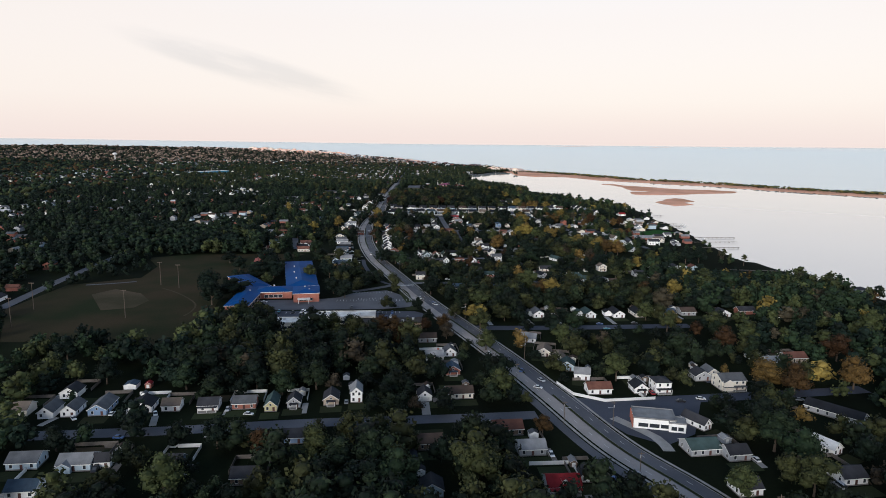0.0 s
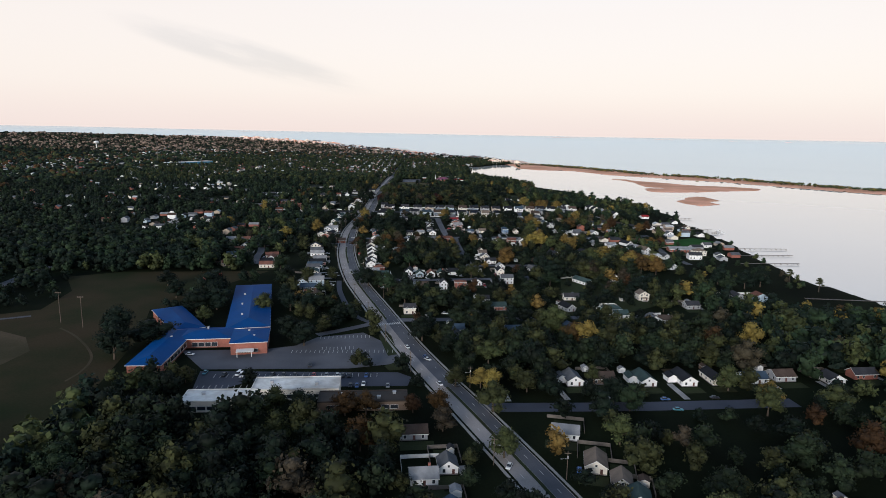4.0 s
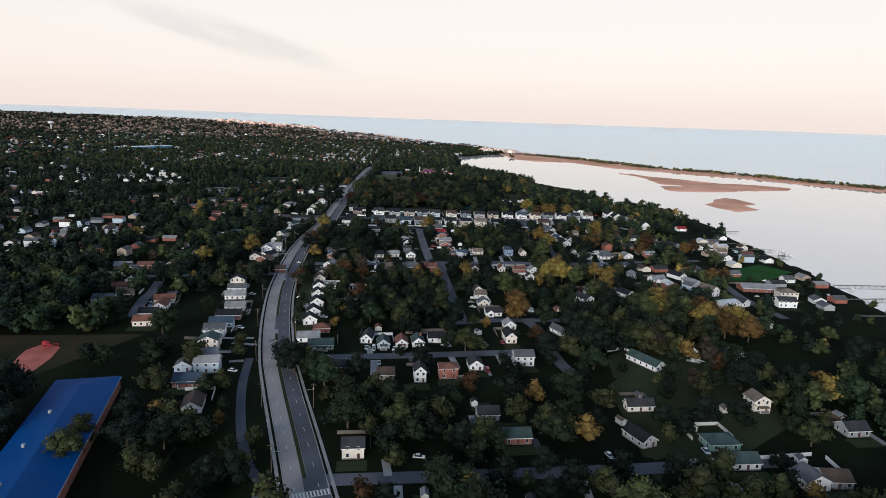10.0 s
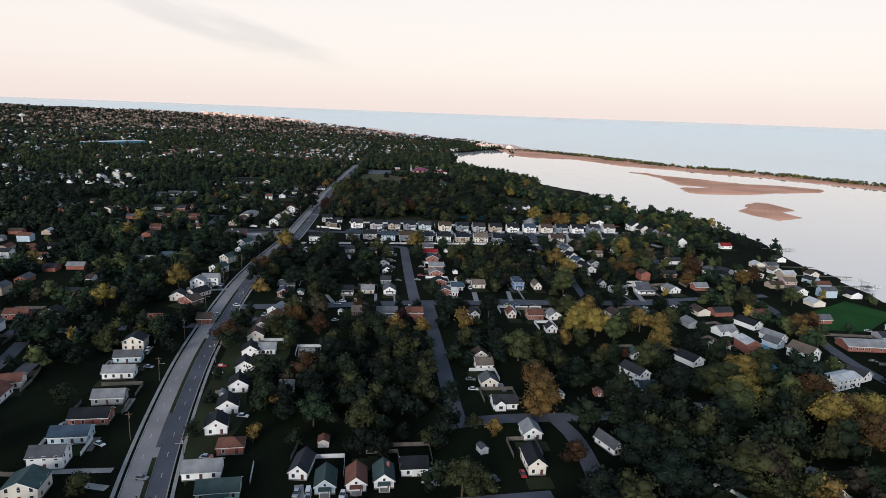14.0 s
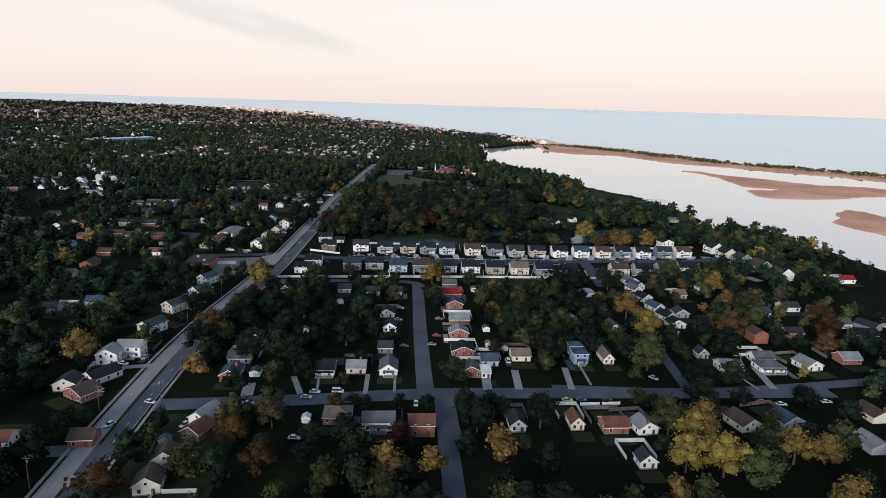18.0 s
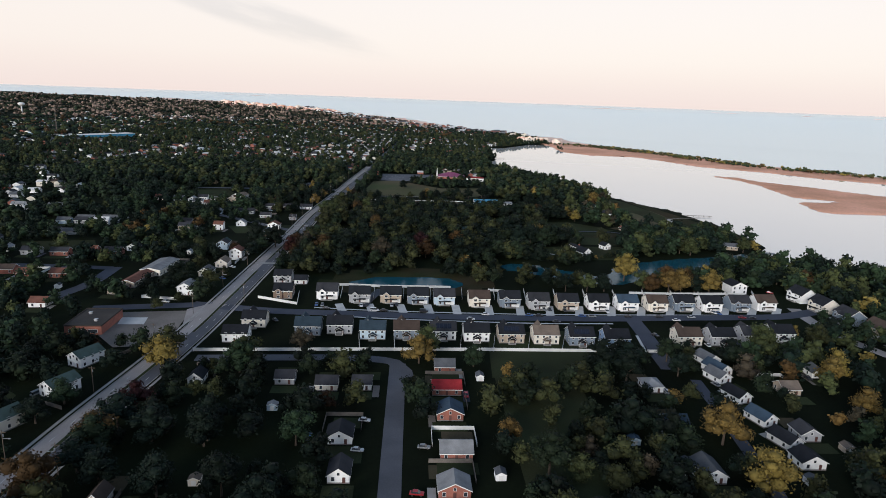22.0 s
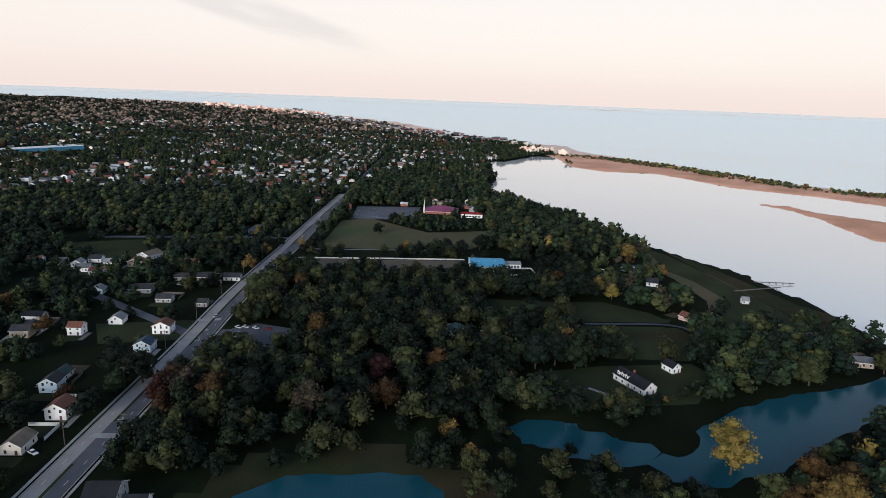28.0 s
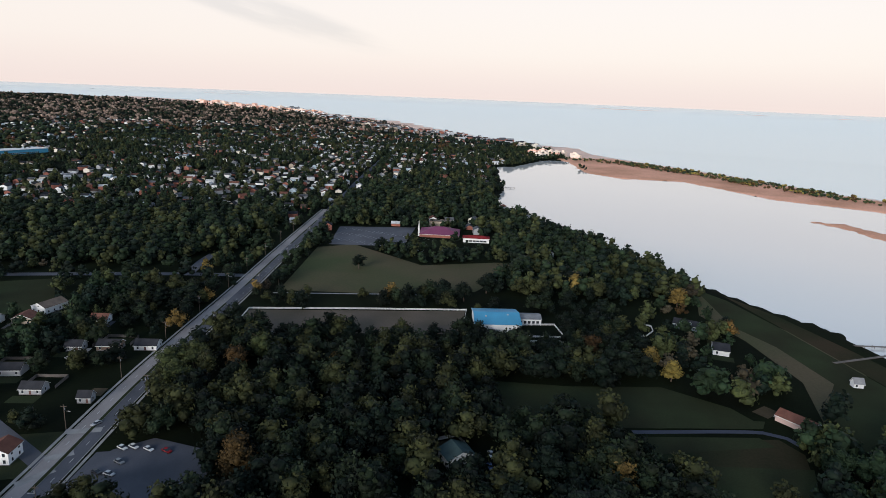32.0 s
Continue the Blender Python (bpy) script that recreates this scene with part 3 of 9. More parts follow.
        dy = -d / 2 * (1 - 0.28) + 0.6
        piece("dormer", cached(("dormer", 1), dorm, wm), root, pose(dx, dy, dz - 0.3))
        piece("dormer_roof", cached(("dormer_roof", 1), lambda bm: gable_roof(bm, 1.8, 2.4, 1.5, 0.7, "y", 0.2, 0.12), rm), root, pose(dx, dy, dz - 0.3))
        put_window(root, pose(dx, dy - 1.22, dz), 0.8, 0.9)
    for i in range(side_dormers):
        m = pose(-w * 0.30, d * (0.10 + 0.13 * i), h + g * 0.30 - 0.3, 0, 0, -90)
        piece("dormer", cached(("dormer", "side"), lambda bm: prism(bm, 1.8, 2.4, 1.5, 0.7, "y"), wm), root, m)
        piece("dormer_roof", cached(("dormer_roof", 1), lambda bm: gable_roof(bm, 1.8, 2.4, 1.5, 0.7, "y", 0.2, 0.12), rm), root, m)
        put_window(root, m @ pose(0, -1.22, 0.3), 0.8, 0.9, True)
    if peak:
        piece("peak_roof", cached(("peak_roof", h, g, d), lambda bm: gable_roof(bm, 6.6, d * 0.6, h, g + 0.45, "y", 0.3, 0.18), rm), root, pose(-w * 0.2 * peak, d * 0.30, 0))
        piece("peak_wall", cached(("peak_wall", h, g, d), lambda bm: prism(bm, 6.4, d * 0.56, h, g + 0.1, "y"), wm), root, pose(-w * 0.2 * peak, d * 0.30, 0))
    if garage:
        piece("garage_door", cached(("garage_door", 1), lambda bm: [add_box(bm, -2.4, 2.4, -0.06, 0.02, 0.05 + 0.56 * i, 0.58 + 0.56 * i, 0.02) for i in range(4)], M["trim"]), root, pose(w / 2 - 3.0, front, 0))
    if gable:
        def front_gable(bm):
            prism(bm, 4.4, 1.0, h - 0.1, 1.7, "y")
        piece("front_bay", cached(("front_bay", h), front_gable, wm), root, pose(-w * 0.22 * gable, -d / 2 - 0.45, 0))
        piece("bay_roof", cached(("bay_roof", h), lambda bm: gable_roof(bm, 4.4, 1.0 + d * 0.5, h - 0.1, 1.7, "y", 0.3, 0.18, 0, d * 0.25), rm), root, pose(-w * 0.22 * gable, -d / 2 - 0.45, 0))
        for f in range(fl):
            put_window(root, pose(-w * 0.22 * gable, -d / 2 - 0.97, 0.95 + 2.75 * f), 1.6, 1.3)
    if solar:
        sl = math.atan2(g, d / 2 if axis == "x" else w / 2)
        for i in range(4):
            piece("solar_panel", cached(("solar_panel", 1), lambda bm: add_box(bm, -0.95, 0.95, -1.6, 1.6, 0.30, 0.36), M["solar"]), root, pose((i - 1.5) * 2.0, -d / 4, h + g / 2, math.degrees(sl), 0, 0))
    BLOCKS.append((x, y, max(w, d) * 0.62))
    HOMES.append((x, y, turn, w, d))
    return root


def shed(x, y, turn, w=3.0, d=3.6, h=2.1, g=0.9, wall="white", roof="grey", axis="y"):
    z = float(rise(x, y))
    root = new("shed")
    root.matrix_basis = pose(x, y, z, 0, 0, turn)
    tagged(root, "small %s garden shed with a %s roof" % (STYLE[wall], roof.replace("lightgrey", "light grey")), "shed")
    piece("wall", cached(("wall", "shed", w, d, h, g, axis), lambda bm: prism(bm, w, d, h, g, axis), M["wall_" + wall]), root)
    piece("roof", cached(("roof", "shed", w, d, h, g, axis), lambda bm: gable_roof(bm, w, d, h, g, axis, 0.2, 0.12), M["roof_" + roof]), root)
    piece("door", cached(("door", "shed"), lambda bm: add_box(bm, -0.7, 0.7, -0.05, 0.03, 0.1, 1.9), M["trim"]), root, pose(0, -d / 2 - 0.02, 0))
    BLOCKS.append((x, y, max(w, d) * 0.7))
    return root


# ---------------------------------------------------------------- trees
M["bark"] = material("grey_brown_bark", (0.085, 0.065, 0.050), 0.95, 0.3, 0.6, 5.0)
LEAF = {
    "deep": leaf_material("leaves_deep_green", (0.001, 0.004, 0.002), (0.015, 0.033, 0.022)),
    "green": leaf_material("leaves_green", (0.003, 0.006, 0.003), (0.042, 0.076, 0.037)),
    "olive": leaf_material("leaves_olive", (0.006, 0.009, 0.003), (0.112, 0.134, 0.052)),
    "yellow": leaf_material("leaves_yellow", (0.080, 0.058, 0.016), (0.420, 0.300, 0.085), 0.25),
    "orange": leaf_material("leaves_orange", (0.050, 0.030, 0.010), (0.250, 0.145, 0.050), 0.25),
    "rust": leaf_material("leaves_rust", (0.024, 0.014, 0.007), (0.125, 0.070, 0.026), 0.3),
    "red": leaf_material("leaves_dark_red", (0.016, 0.006, 0.007), (0.072, 0.020, 0.020), 0.25),
    # autumn brown with distant haze and low sun mixed into the leaf colour
    "late": leaf_material("leaves_brown_with_haze", (0.170, 0.120, 0.095), (0.520, 0.380, 0.310), 0.2),
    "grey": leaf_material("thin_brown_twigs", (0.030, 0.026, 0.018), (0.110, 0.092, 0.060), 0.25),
}
LOOK = {"deep": "dark green", "green": "green", "olive": "olive-green", "yellow": "yellow autumn", "orange": "orange autumn", "rust": "rust-brown autumn", "red": "dark red", "grey": "half-bare grey-brown"}


def crown_mesh(seed, kind, color, quads):
    """A crown of lobes with many small leaf sprays; unit tree: 1 high, about 0.8 wide."""
    key = ("crown", seed, kind, color, quads)
    if key in CACHE:
        return CACHE[key]
    rng = np.random.RandomState(seed * 7 + len(kind))
    lobes = []
    if kind == "broad":
        lobes.append((0, 0, 0.54, 0.32, 0.32))
        for i in range(12):
            a, r = i * 2.399 + rng.rand(), 0.15 + 0.16 * rng.rand()
            z = 0.24 + 0.46 * rng.rand()
            s = 0.13 + 0.11 * rng.rand()
            lobes.append((r * math.cos(a), r * math.sin(a), z, s, s * 0.85))
        lobes.append((0.04, 0.02, 0.80, 0.20, 0.16))
    elif kind == "tall":
        for i in range(9):
            a, z = i * 2.399, 0.30 + 0.065 * i
            r, s = 0.13 * (1 - abs(z - 0.55)), 0.12 + 0.12 * (1 - abs(z - 0.58) * 1.8)
            lobes.append((r * math.cos(a), r * math.sin(a), z, s, s))
    elif kind == "pine":
        for i in range(7):
            a, z = i * 2.399, 0.50 + 0.07 * i
            r, s = 0.20 * (1.1 - z) * 1.5, 0.09 + 0.05 * rng.rand()
            lobes.append((r * math.cos(a), r * math.sin(a), z, s * 1.3, s * 0.6))
    else:
        for i in range(4):
            a = i * 1.7 + rng.rand()
            lobes.append((0.16 * math.cos(a), 0.16 * math.sin(a), 0.42 + 0.1 * rng.rand(), 0.26, 0.36))
    if quads < 400:   # seen from far off: fewer, larger lobes
        lobes = lobes[:1] + [(x, y, z, s * 1.22, sz * 1.22) for x, y, z, s, sz in lobes[1::2 if quads > 150 else 3]]
    verts, faces = [], []
    ico = bmesh.new()
    bmesh.ops.create_icosphere(ico, subdivisions=1, radius=1.0)
    iv = np.array([v.co[:] for v in ico.verts])
    jf = [[v.index for v in f.verts] for f in ico.faces]
    ico.free()
    for lx, ly, lz, s, sz in lobes:
        o = len(verts)
        k = 0.84 + 0.28 * rng.rand(len(iv), 1)
        verts += (iv * k * np.array([s, s, sz]) * 0.66 + np.array([lx, ly, lz])).tolist()
        faces += [[o + i for i in f] for f in jf]
    w = np.array([l[3] ** 2 for l in lobes])
    pick = rng.choice(len(lobes), quads, p=w / w.sum())
    for p in pick:
        lx, ly, lz, s, sz = lobes[p]
        d = rng.randn(3)
        d /= np.linalg.norm(d) + 1e-6
        if d[2] < -0.4:
            d[2] *= -0.6
        c = np.array([lx, ly, lz]) + d * np.array([s, s, sz]) * (0.62 + 0.46 * rng.rand() ** 0.8)
        t = np.cross(d + 0.6 * rng.randn(3), rng.randn(3))
        t /= np.linalg.norm(t) + 1e-6
        b = np.cross(d + 0.55 * rng.randn(3), t)
        b /= np.linalg.norm(b) + 1e-6
        q = (0.016 + 0.026 * rng.rand()) * min(2.6, max(0.8, math.sqrt(620 / quads)))
        if kind == "bare":
            q *= 0.5
        o = len(verts)
        verts += [(c + t * q).tolist(), (c + b * q * 0.8).tolist(), (c - t * q).tolist(), (c - b * q * 0.7 + d * q * 0.4).tolist()]
        faces.append([o, o + 1, o + 2, o + 3])
    me = bpy.data.meshes.new("crown")
    me.from_pydata(verts, [], faces)
    me.polygons.foreach_set("use_smooth", np.ones(len(faces), bool))
    me.materials.append(LEAF[color])
    CACHE[key] = me
    return me


def trunk_mesh(seed, kind):
    def build(bm):
        rng = random.Random(seed)
        def limb(p, q, r0, r1, n=6):
            p, q = Vector(p), Vector(q)
            m = (q - p).to_track_quat("Z", "Y").to_matrix().to_4x4()
            bmesh.ops.create_cone(bm, cap_ends=False, segments=n, radius1=r0, radius2=r1, depth=(q - p).length, matrix=Matrix.Translation((p + q) / 2) @ m)
        top = 0.45 if kind in ("broad", "bush", "bare") else 0.85
        limb((0, 0, -0.02), (0.01, 0, top), 0.028, 0.014)
        for i in range(5):
            a = i * 2.399 + rng.random()
            z = top * (0.55 + 0.09 * i)
            limb((0.005, 0, z), (0.20 * math.cos(a), 0.20 * math.sin(a), z + 0.20), 0.012, 0.004, 4)
    return cached(("trunk", seed, kind), build, M["bark"])


TREES = [0]


def tree(x, y, h=12.0, kind="broad", color="green", wide=1.0, seed=None, label=""):
    TREES[0] += 1
    k = TREES[0]
    s = (k * 7 + int(x * 3)) % 5 if seed is None else seed
    root = new("tree" if kind != "bush" else "bush")
    turn = (k * 137.5) % 360
    root.matrix_basis = pose(x, y, float(rise(x, y)) - 0.1, 0, 0, turn) @ Matrix.Diagonal((h * wide, h * wide, h, 1))
    form = {"broad": "broad-crowned %s tree", "tall": "tall narrow %s tree", "pine": "tall %s pine with a high crown", "bush": "rounded %s shrub", "bare": "%s tree with few leaves"}[kind]
    tagged(root, label or ("%s among houses and lawns" % (form % LOOK[color])), "tree" if kind != "bush" else "shrub")
    if kind != "bush":
        piece("trunk", trunk_mesh(s % 3, kind), root)
    piece("crown", crown_mesh(s, kind if kind != "bare" else "broad", color, {"broad": 1200, "tall": 900, "pine": 620, "bush": 420, "bare": 620}[kind]), root)
    BLOCKS.append((x, y, h * wide * 0.22))
    return root


def open_ground(x, y, gap):
    """True where no road, lawn or car park lies within the gap, for many places at once."""
    x, y = np.asarray(x, float), np.asarray(y, float)
    ok = np.ones(len(x), bool)
    for line, half in COVERS:
        d = half + gap
        near = np.nonzero(ok & (x > line[:, 0].min() - d) & (x < line[:, 0].max() + d) & (y > line[:, 1].min() - d) & (y < line[:, 1].max() + d))[0]
        px, py = x[near], y[near]
        hit = np.zeros(len(near), bool)
        for (ax, ay), (bx, by) in zip(line[:-1], line[1:]):
            ex, ey = bx - ax, by - ay
            k = np.clip(((px - ax) * ex + (py - ay) * ey) / (ex * ex + ey * ey + 1e-9), 0, 1)
            hit |= np.hypot(px - ax - k * ex, py - ay - k * ey) < d
        ok[near[hit]] = False
    for p in CLEAR:
        near = np.nonzero(ok & (x > p[:, 0].min() - 4) & (x < p[:, 0].max() + 4) & (y > p[:, 1].min() - 4) & (y < p[:, 1].max() + 4))[0]
        ok[near[signed(x[near], y[near], p) > -gap * 0.7]] = False
    return ok


def room(x, y):
    """Metres to the nearest block, for many places at once."""
    bl = np.array(BLOCKS)
    out = np.full(len(x), 1e9)
    order = np.argsort(bl[:, 1])
    bl = bl[order]
    for i in range(len(x)):
        a, b = np.searchsorted(bl[:, 1], (y[i] - 45, y[i] + 45))
        if b > a:
            out[i] = np.min(np.hypot(bl[a:b, 0] - x[i], bl[a:b, 1] - y[i]) - bl[a:b, 2])
    return out


def stuff_trees(name, spots, color_mats, label, quads=14, lobes=3):
    """Distant trees, joined: each a few rough lobes with sprays of leaves."""
    rng = np.random.RandomState(3)
    ico = bmesh.new()
    bmesh.ops.create_icosphere(ico, subdivisions=1, radius=1.0)
    iv = np.array([v.co[:] for v in ico.verts])
    jf = np.array([[v.index for v in f.verts] for f in ico.faces])
    ico.free()
    V, F, MI, o = [], [], [], 0
    for x, y, h, c in spots:
        z = float(rise(x, y))
        for j in range(lobes):
            r = h * (0.26 + 0.14 * rng.rand())
            cx, cy, cz = x + h * 0.26 * rng.randn(), y + h * 0.26 * rng.randn(), z + h * (0.40 + 0.24 * rng.rand())
            k = 0.72 + 0.5 * rng.rand(len(iv), 1)
            V.append(iv * k * np.array([r, r, r * 0.85]) + np.array([cx, cy, cz]))
            F.append(jf + o)
            o += len(iv)
            MI += [c] * len(jf)
    me = bpy.data.meshes.new(name)
    V, F = np.concatenate(V), np.concatenate(F)
    me.from_pydata(V.tolist(), [], F.tolist())
    for m in color_mats:
        me.materials.append(m)
    me.polygons.foreach_set("material_index", np.array(MI, np.int32))
    ob = new(name, me)
    return tagged(ob, label, "trees", kind="stuff")


# ---------------------------------------------------------------- things of their own kind
M["roof_school"] = material("blue_metal_roof", (0.001, 0.055, 0.205), 0.6, 0.15, 0.1, 1.5, spec=0.05)
M["roof_barn"] = material("light_blue_metal_roof", (0.060, 0.300, 0.480), 0.5, 0.15, 0.1, 1.5)
M["roof_magenta"] = material("plum_red_roof", (0.200, 0.050, 0.110), 0.7, 0.2, 0.1, 2.0)
M["membrane"] = material("stained_white_roof", (0.720, 0.720, 0.700), 0.8, 0.2, 0.11, 0.8, second=(0.40, 0.38, 0.36))
M["membrane_dark"] = material("dark_tar_roof", (0.048, 0.040, 0.036), 0.9, 0.3, 0.1, 1.0)
M["wood_grey"] = material("weathered_planks", (0.160, 0.140, 0.125), 0.9, 0.3, 0.4, 4.0)
M["pole"] = material("pole_timber", (0.120, 0.095, 0.075), 0.9, 0.3, 0.4, 4.0)
M["steel"] = material("galvanised_steel", (0.45, 0.46, 0.48), 0.5, 0.15, 0.4, 4.0, metal=0.6)
M["tyre"] = material("black_rubber", (0.02, 0.02, 0.02), 0.8, 0.2, 1.0, 5.0)
M["hull"] = material("white_boat_paint", (0.68, 0.68, 0.68), 0.35, 0.08, 0.5, 3.0)
M["red_paint"] = material("red_play_paint", (0.45, 0.02, 0.03), 0.5, 0.15, 0.5, 3.0)
M["pool"] = material("pool_water", (0.06, 0.30, 0.42), 0.08, 0.1, 0.3, 2.0, spec=0.5)
for n, c in (("white", (0.70, 0.70, 0.70)), ("black", (0.02, 0.02, 0.024)), ("grey", (0.20, 0.21, 0.22)), ("silver", (0.42, 0.43, 0.45)), ("red", (0.32, 0.02, 0.025)), ("blue", (0.03, 0.09, 0.26)), ("yellow", (0.60, 0.62, 0.20)), ("teal", (0.06, 0.24, 0.30))):
    M["car_" + n] = material("car_paint_" + n, c, 0.3, 0.08, 0.5, 3.0, spec=0.5)


BIG = Matrix.Diagonal((1.18, 1.18, 1.12, 1))


def hull_box(parent, name, x, y, w, d, h, turn, wall, roof, g=1.6, z=0.0, flat=False, label=""):
    """One block of a larger building, in its own frame."""
    m = pose(x, y, z, 0, 0, turn)
    w1 = piece("wall", cached(("wall", "block", w, d, h), lambda bm: add_box(bm, -w / 2, w / 2, -d / 2, d / 2, -0.2, h), wall), parent, m, label)
    if flat:
        def top(bm):
            add_box(bm, -w / 2 - 0.15, w / 2 + 0.15, -d / 2 - 0.15, d / 2 + 0.15, h + 0.004, h + 0.25)
            for a, b, c, e in ((-w / 2 - 0.15, w / 2 + 0.15, -d / 2 - 0.15, -d / 2 + 0.15), (-w / 2 - 0.15, w / 2 + 0.15, d / 2 - 0.15, d / 2 + 0.15), (-w / 2 - 0.15, -w / 2 + 0.15, -d / 2 + 0.15, d / 2 - 0.15), (w / 2 - 0.15, w / 2 + 0.15, -d / 2 + 0.15, d / 2 - 0.15)):
                add_box(bm, a, b, c, e, h + 0.25, h + 0.6)
        piece("roof", cached(("roof", "flat", w, d, h), top, roof), parent, m)
    else:
        piece("roof", cached(("roof", "hip", w, d, h, g), lambda bm: hip_roof(bm, w, d, h, g, 0.6, 0.3), roof), parent, m)
    return w1


def vent(parent, x, y, z, s=0.8):
    piece("roof_vent", cached(("roof_vent", s), lambda bm: (add_box(bm, -s / 2, s / 2, -s / 2, s / 2, -0.3, s * 0.7, 0.05), add_box(bm, -s * 0.6, s * 0.6, -s * 0.6, s * 0.6, s * 0.7, s * 0.85)), M["steel"]), parent, pose(x, y, z))


def band(parent, x, y, z, w, turn, h=2.2, n=6):
    """A row of windows in white frames."""
    for i in range(n):
        put_window(parent, pose(x, y, z, 0, 0, turn) @ pose((i + 0.5) / n * w - w / 2, 0, 0), round(w / n - 0.5, 1), h)


def school():
    root = new("school")
    root.matrix_basis = pose(-106.2, 495.6, 0) @ BIG
    tagged(root, "low red-brick school with winged bright blue metal roofs", "school")
    br, rf = M["wall_brick"], M["roof_school"]
    for x, y, w, d, h, turn, g in ((-17.5, -14, 14, 50, 4.4, 1, 2.2), (-27, 30, 15, 46, 4.5, 33, 2.2), (-4, 4, 26, 17, 4.6, 6, 2.0), (19.5, -3, 16.5, 21, 6.0, 9, 1.6), (5, 58, 21, 92, 4.8, 11.6, 2.6)):
        hull_box(root, "wing", x, y, w, d, h, turn, br, rf, g)
    band(root, -10.4, -16, 1.0, 38, 91, 2.2, 9)
    band(root, 21, -13.7, 1.2, 9, 9, 1.6, 3)
    band(root, 14.6, 56, 1.0, 70, 101.6, 2.0, 14)
    band(root, -2, -4.9, 1.0, 12, 6, 2.0, 4)
    piece("door", cached(("door", "school"), lambda bm: add_box(bm, -1.2, 1.2, -0.1, 0.05, 0.1, 2.6), M["door_dark"]), root, pose(-17, -39.1, 0, 0, 0, 1))
    piece("canopy", cached(("canopy", 1), lambda bm: add_box(bm, -4, 4, -2.2, 2.2, 2.9, 3.2, 0.05), M["trim"]), root, pose(20, -16, 0, 0, 0, 9))
    for s in (-1, 1):
        piece("post", cached(("post", "canopy"), lambda bm: add_box(bm, -0.12, 0.12, -0.12, 0.12, 0, 2.9), M["trim"]), root, pose(20 + s * 3.2, -17.6 + s * 0.5, 0))
    for x, y, z in ((18, 1, 7.3), (22, -6, 7.0), (2, 50, 7.2), (-2, 72, 7.0), (-4, 8, 6.4), (7, 30, 7.0), (-17, -6, 6.2)):
        vent(root, x, y, z)
    CLEAR.append(np.array([(-148, 442), (-61, 460), (-59, 519), (-83, 566), (-92, 637), (-139, 637), (-132, 555), (-177, 566), (-139, 507)], float))
    return root


def flat_building(name, x, y, turn, blocks, wall, roof, label, vents=()):
    root = new(name)
    root.matrix_basis = pose(x, y, float(rise(x, y)), 0, 0, turn) @ BIG
    tagged(root, label, "building")
    for bx, by, w, d, h in blocks:
        hull_box(root, "block", bx, by, w, d, h, 0, wall, roof, flat=True)
        band(root, bx, by - d / 2 - 0.03, 0.9, w * 0.8, 0, 1.5, max(2, int(w / 4)))
        BLOCKS.append((x + bx * 1.18, y + by * 1.18, max(w, d) * 0.7))
    for vx, vy, vz in vents:
        vent(root, vx, vy, vz, 1.2)
    return root


CAR = {}


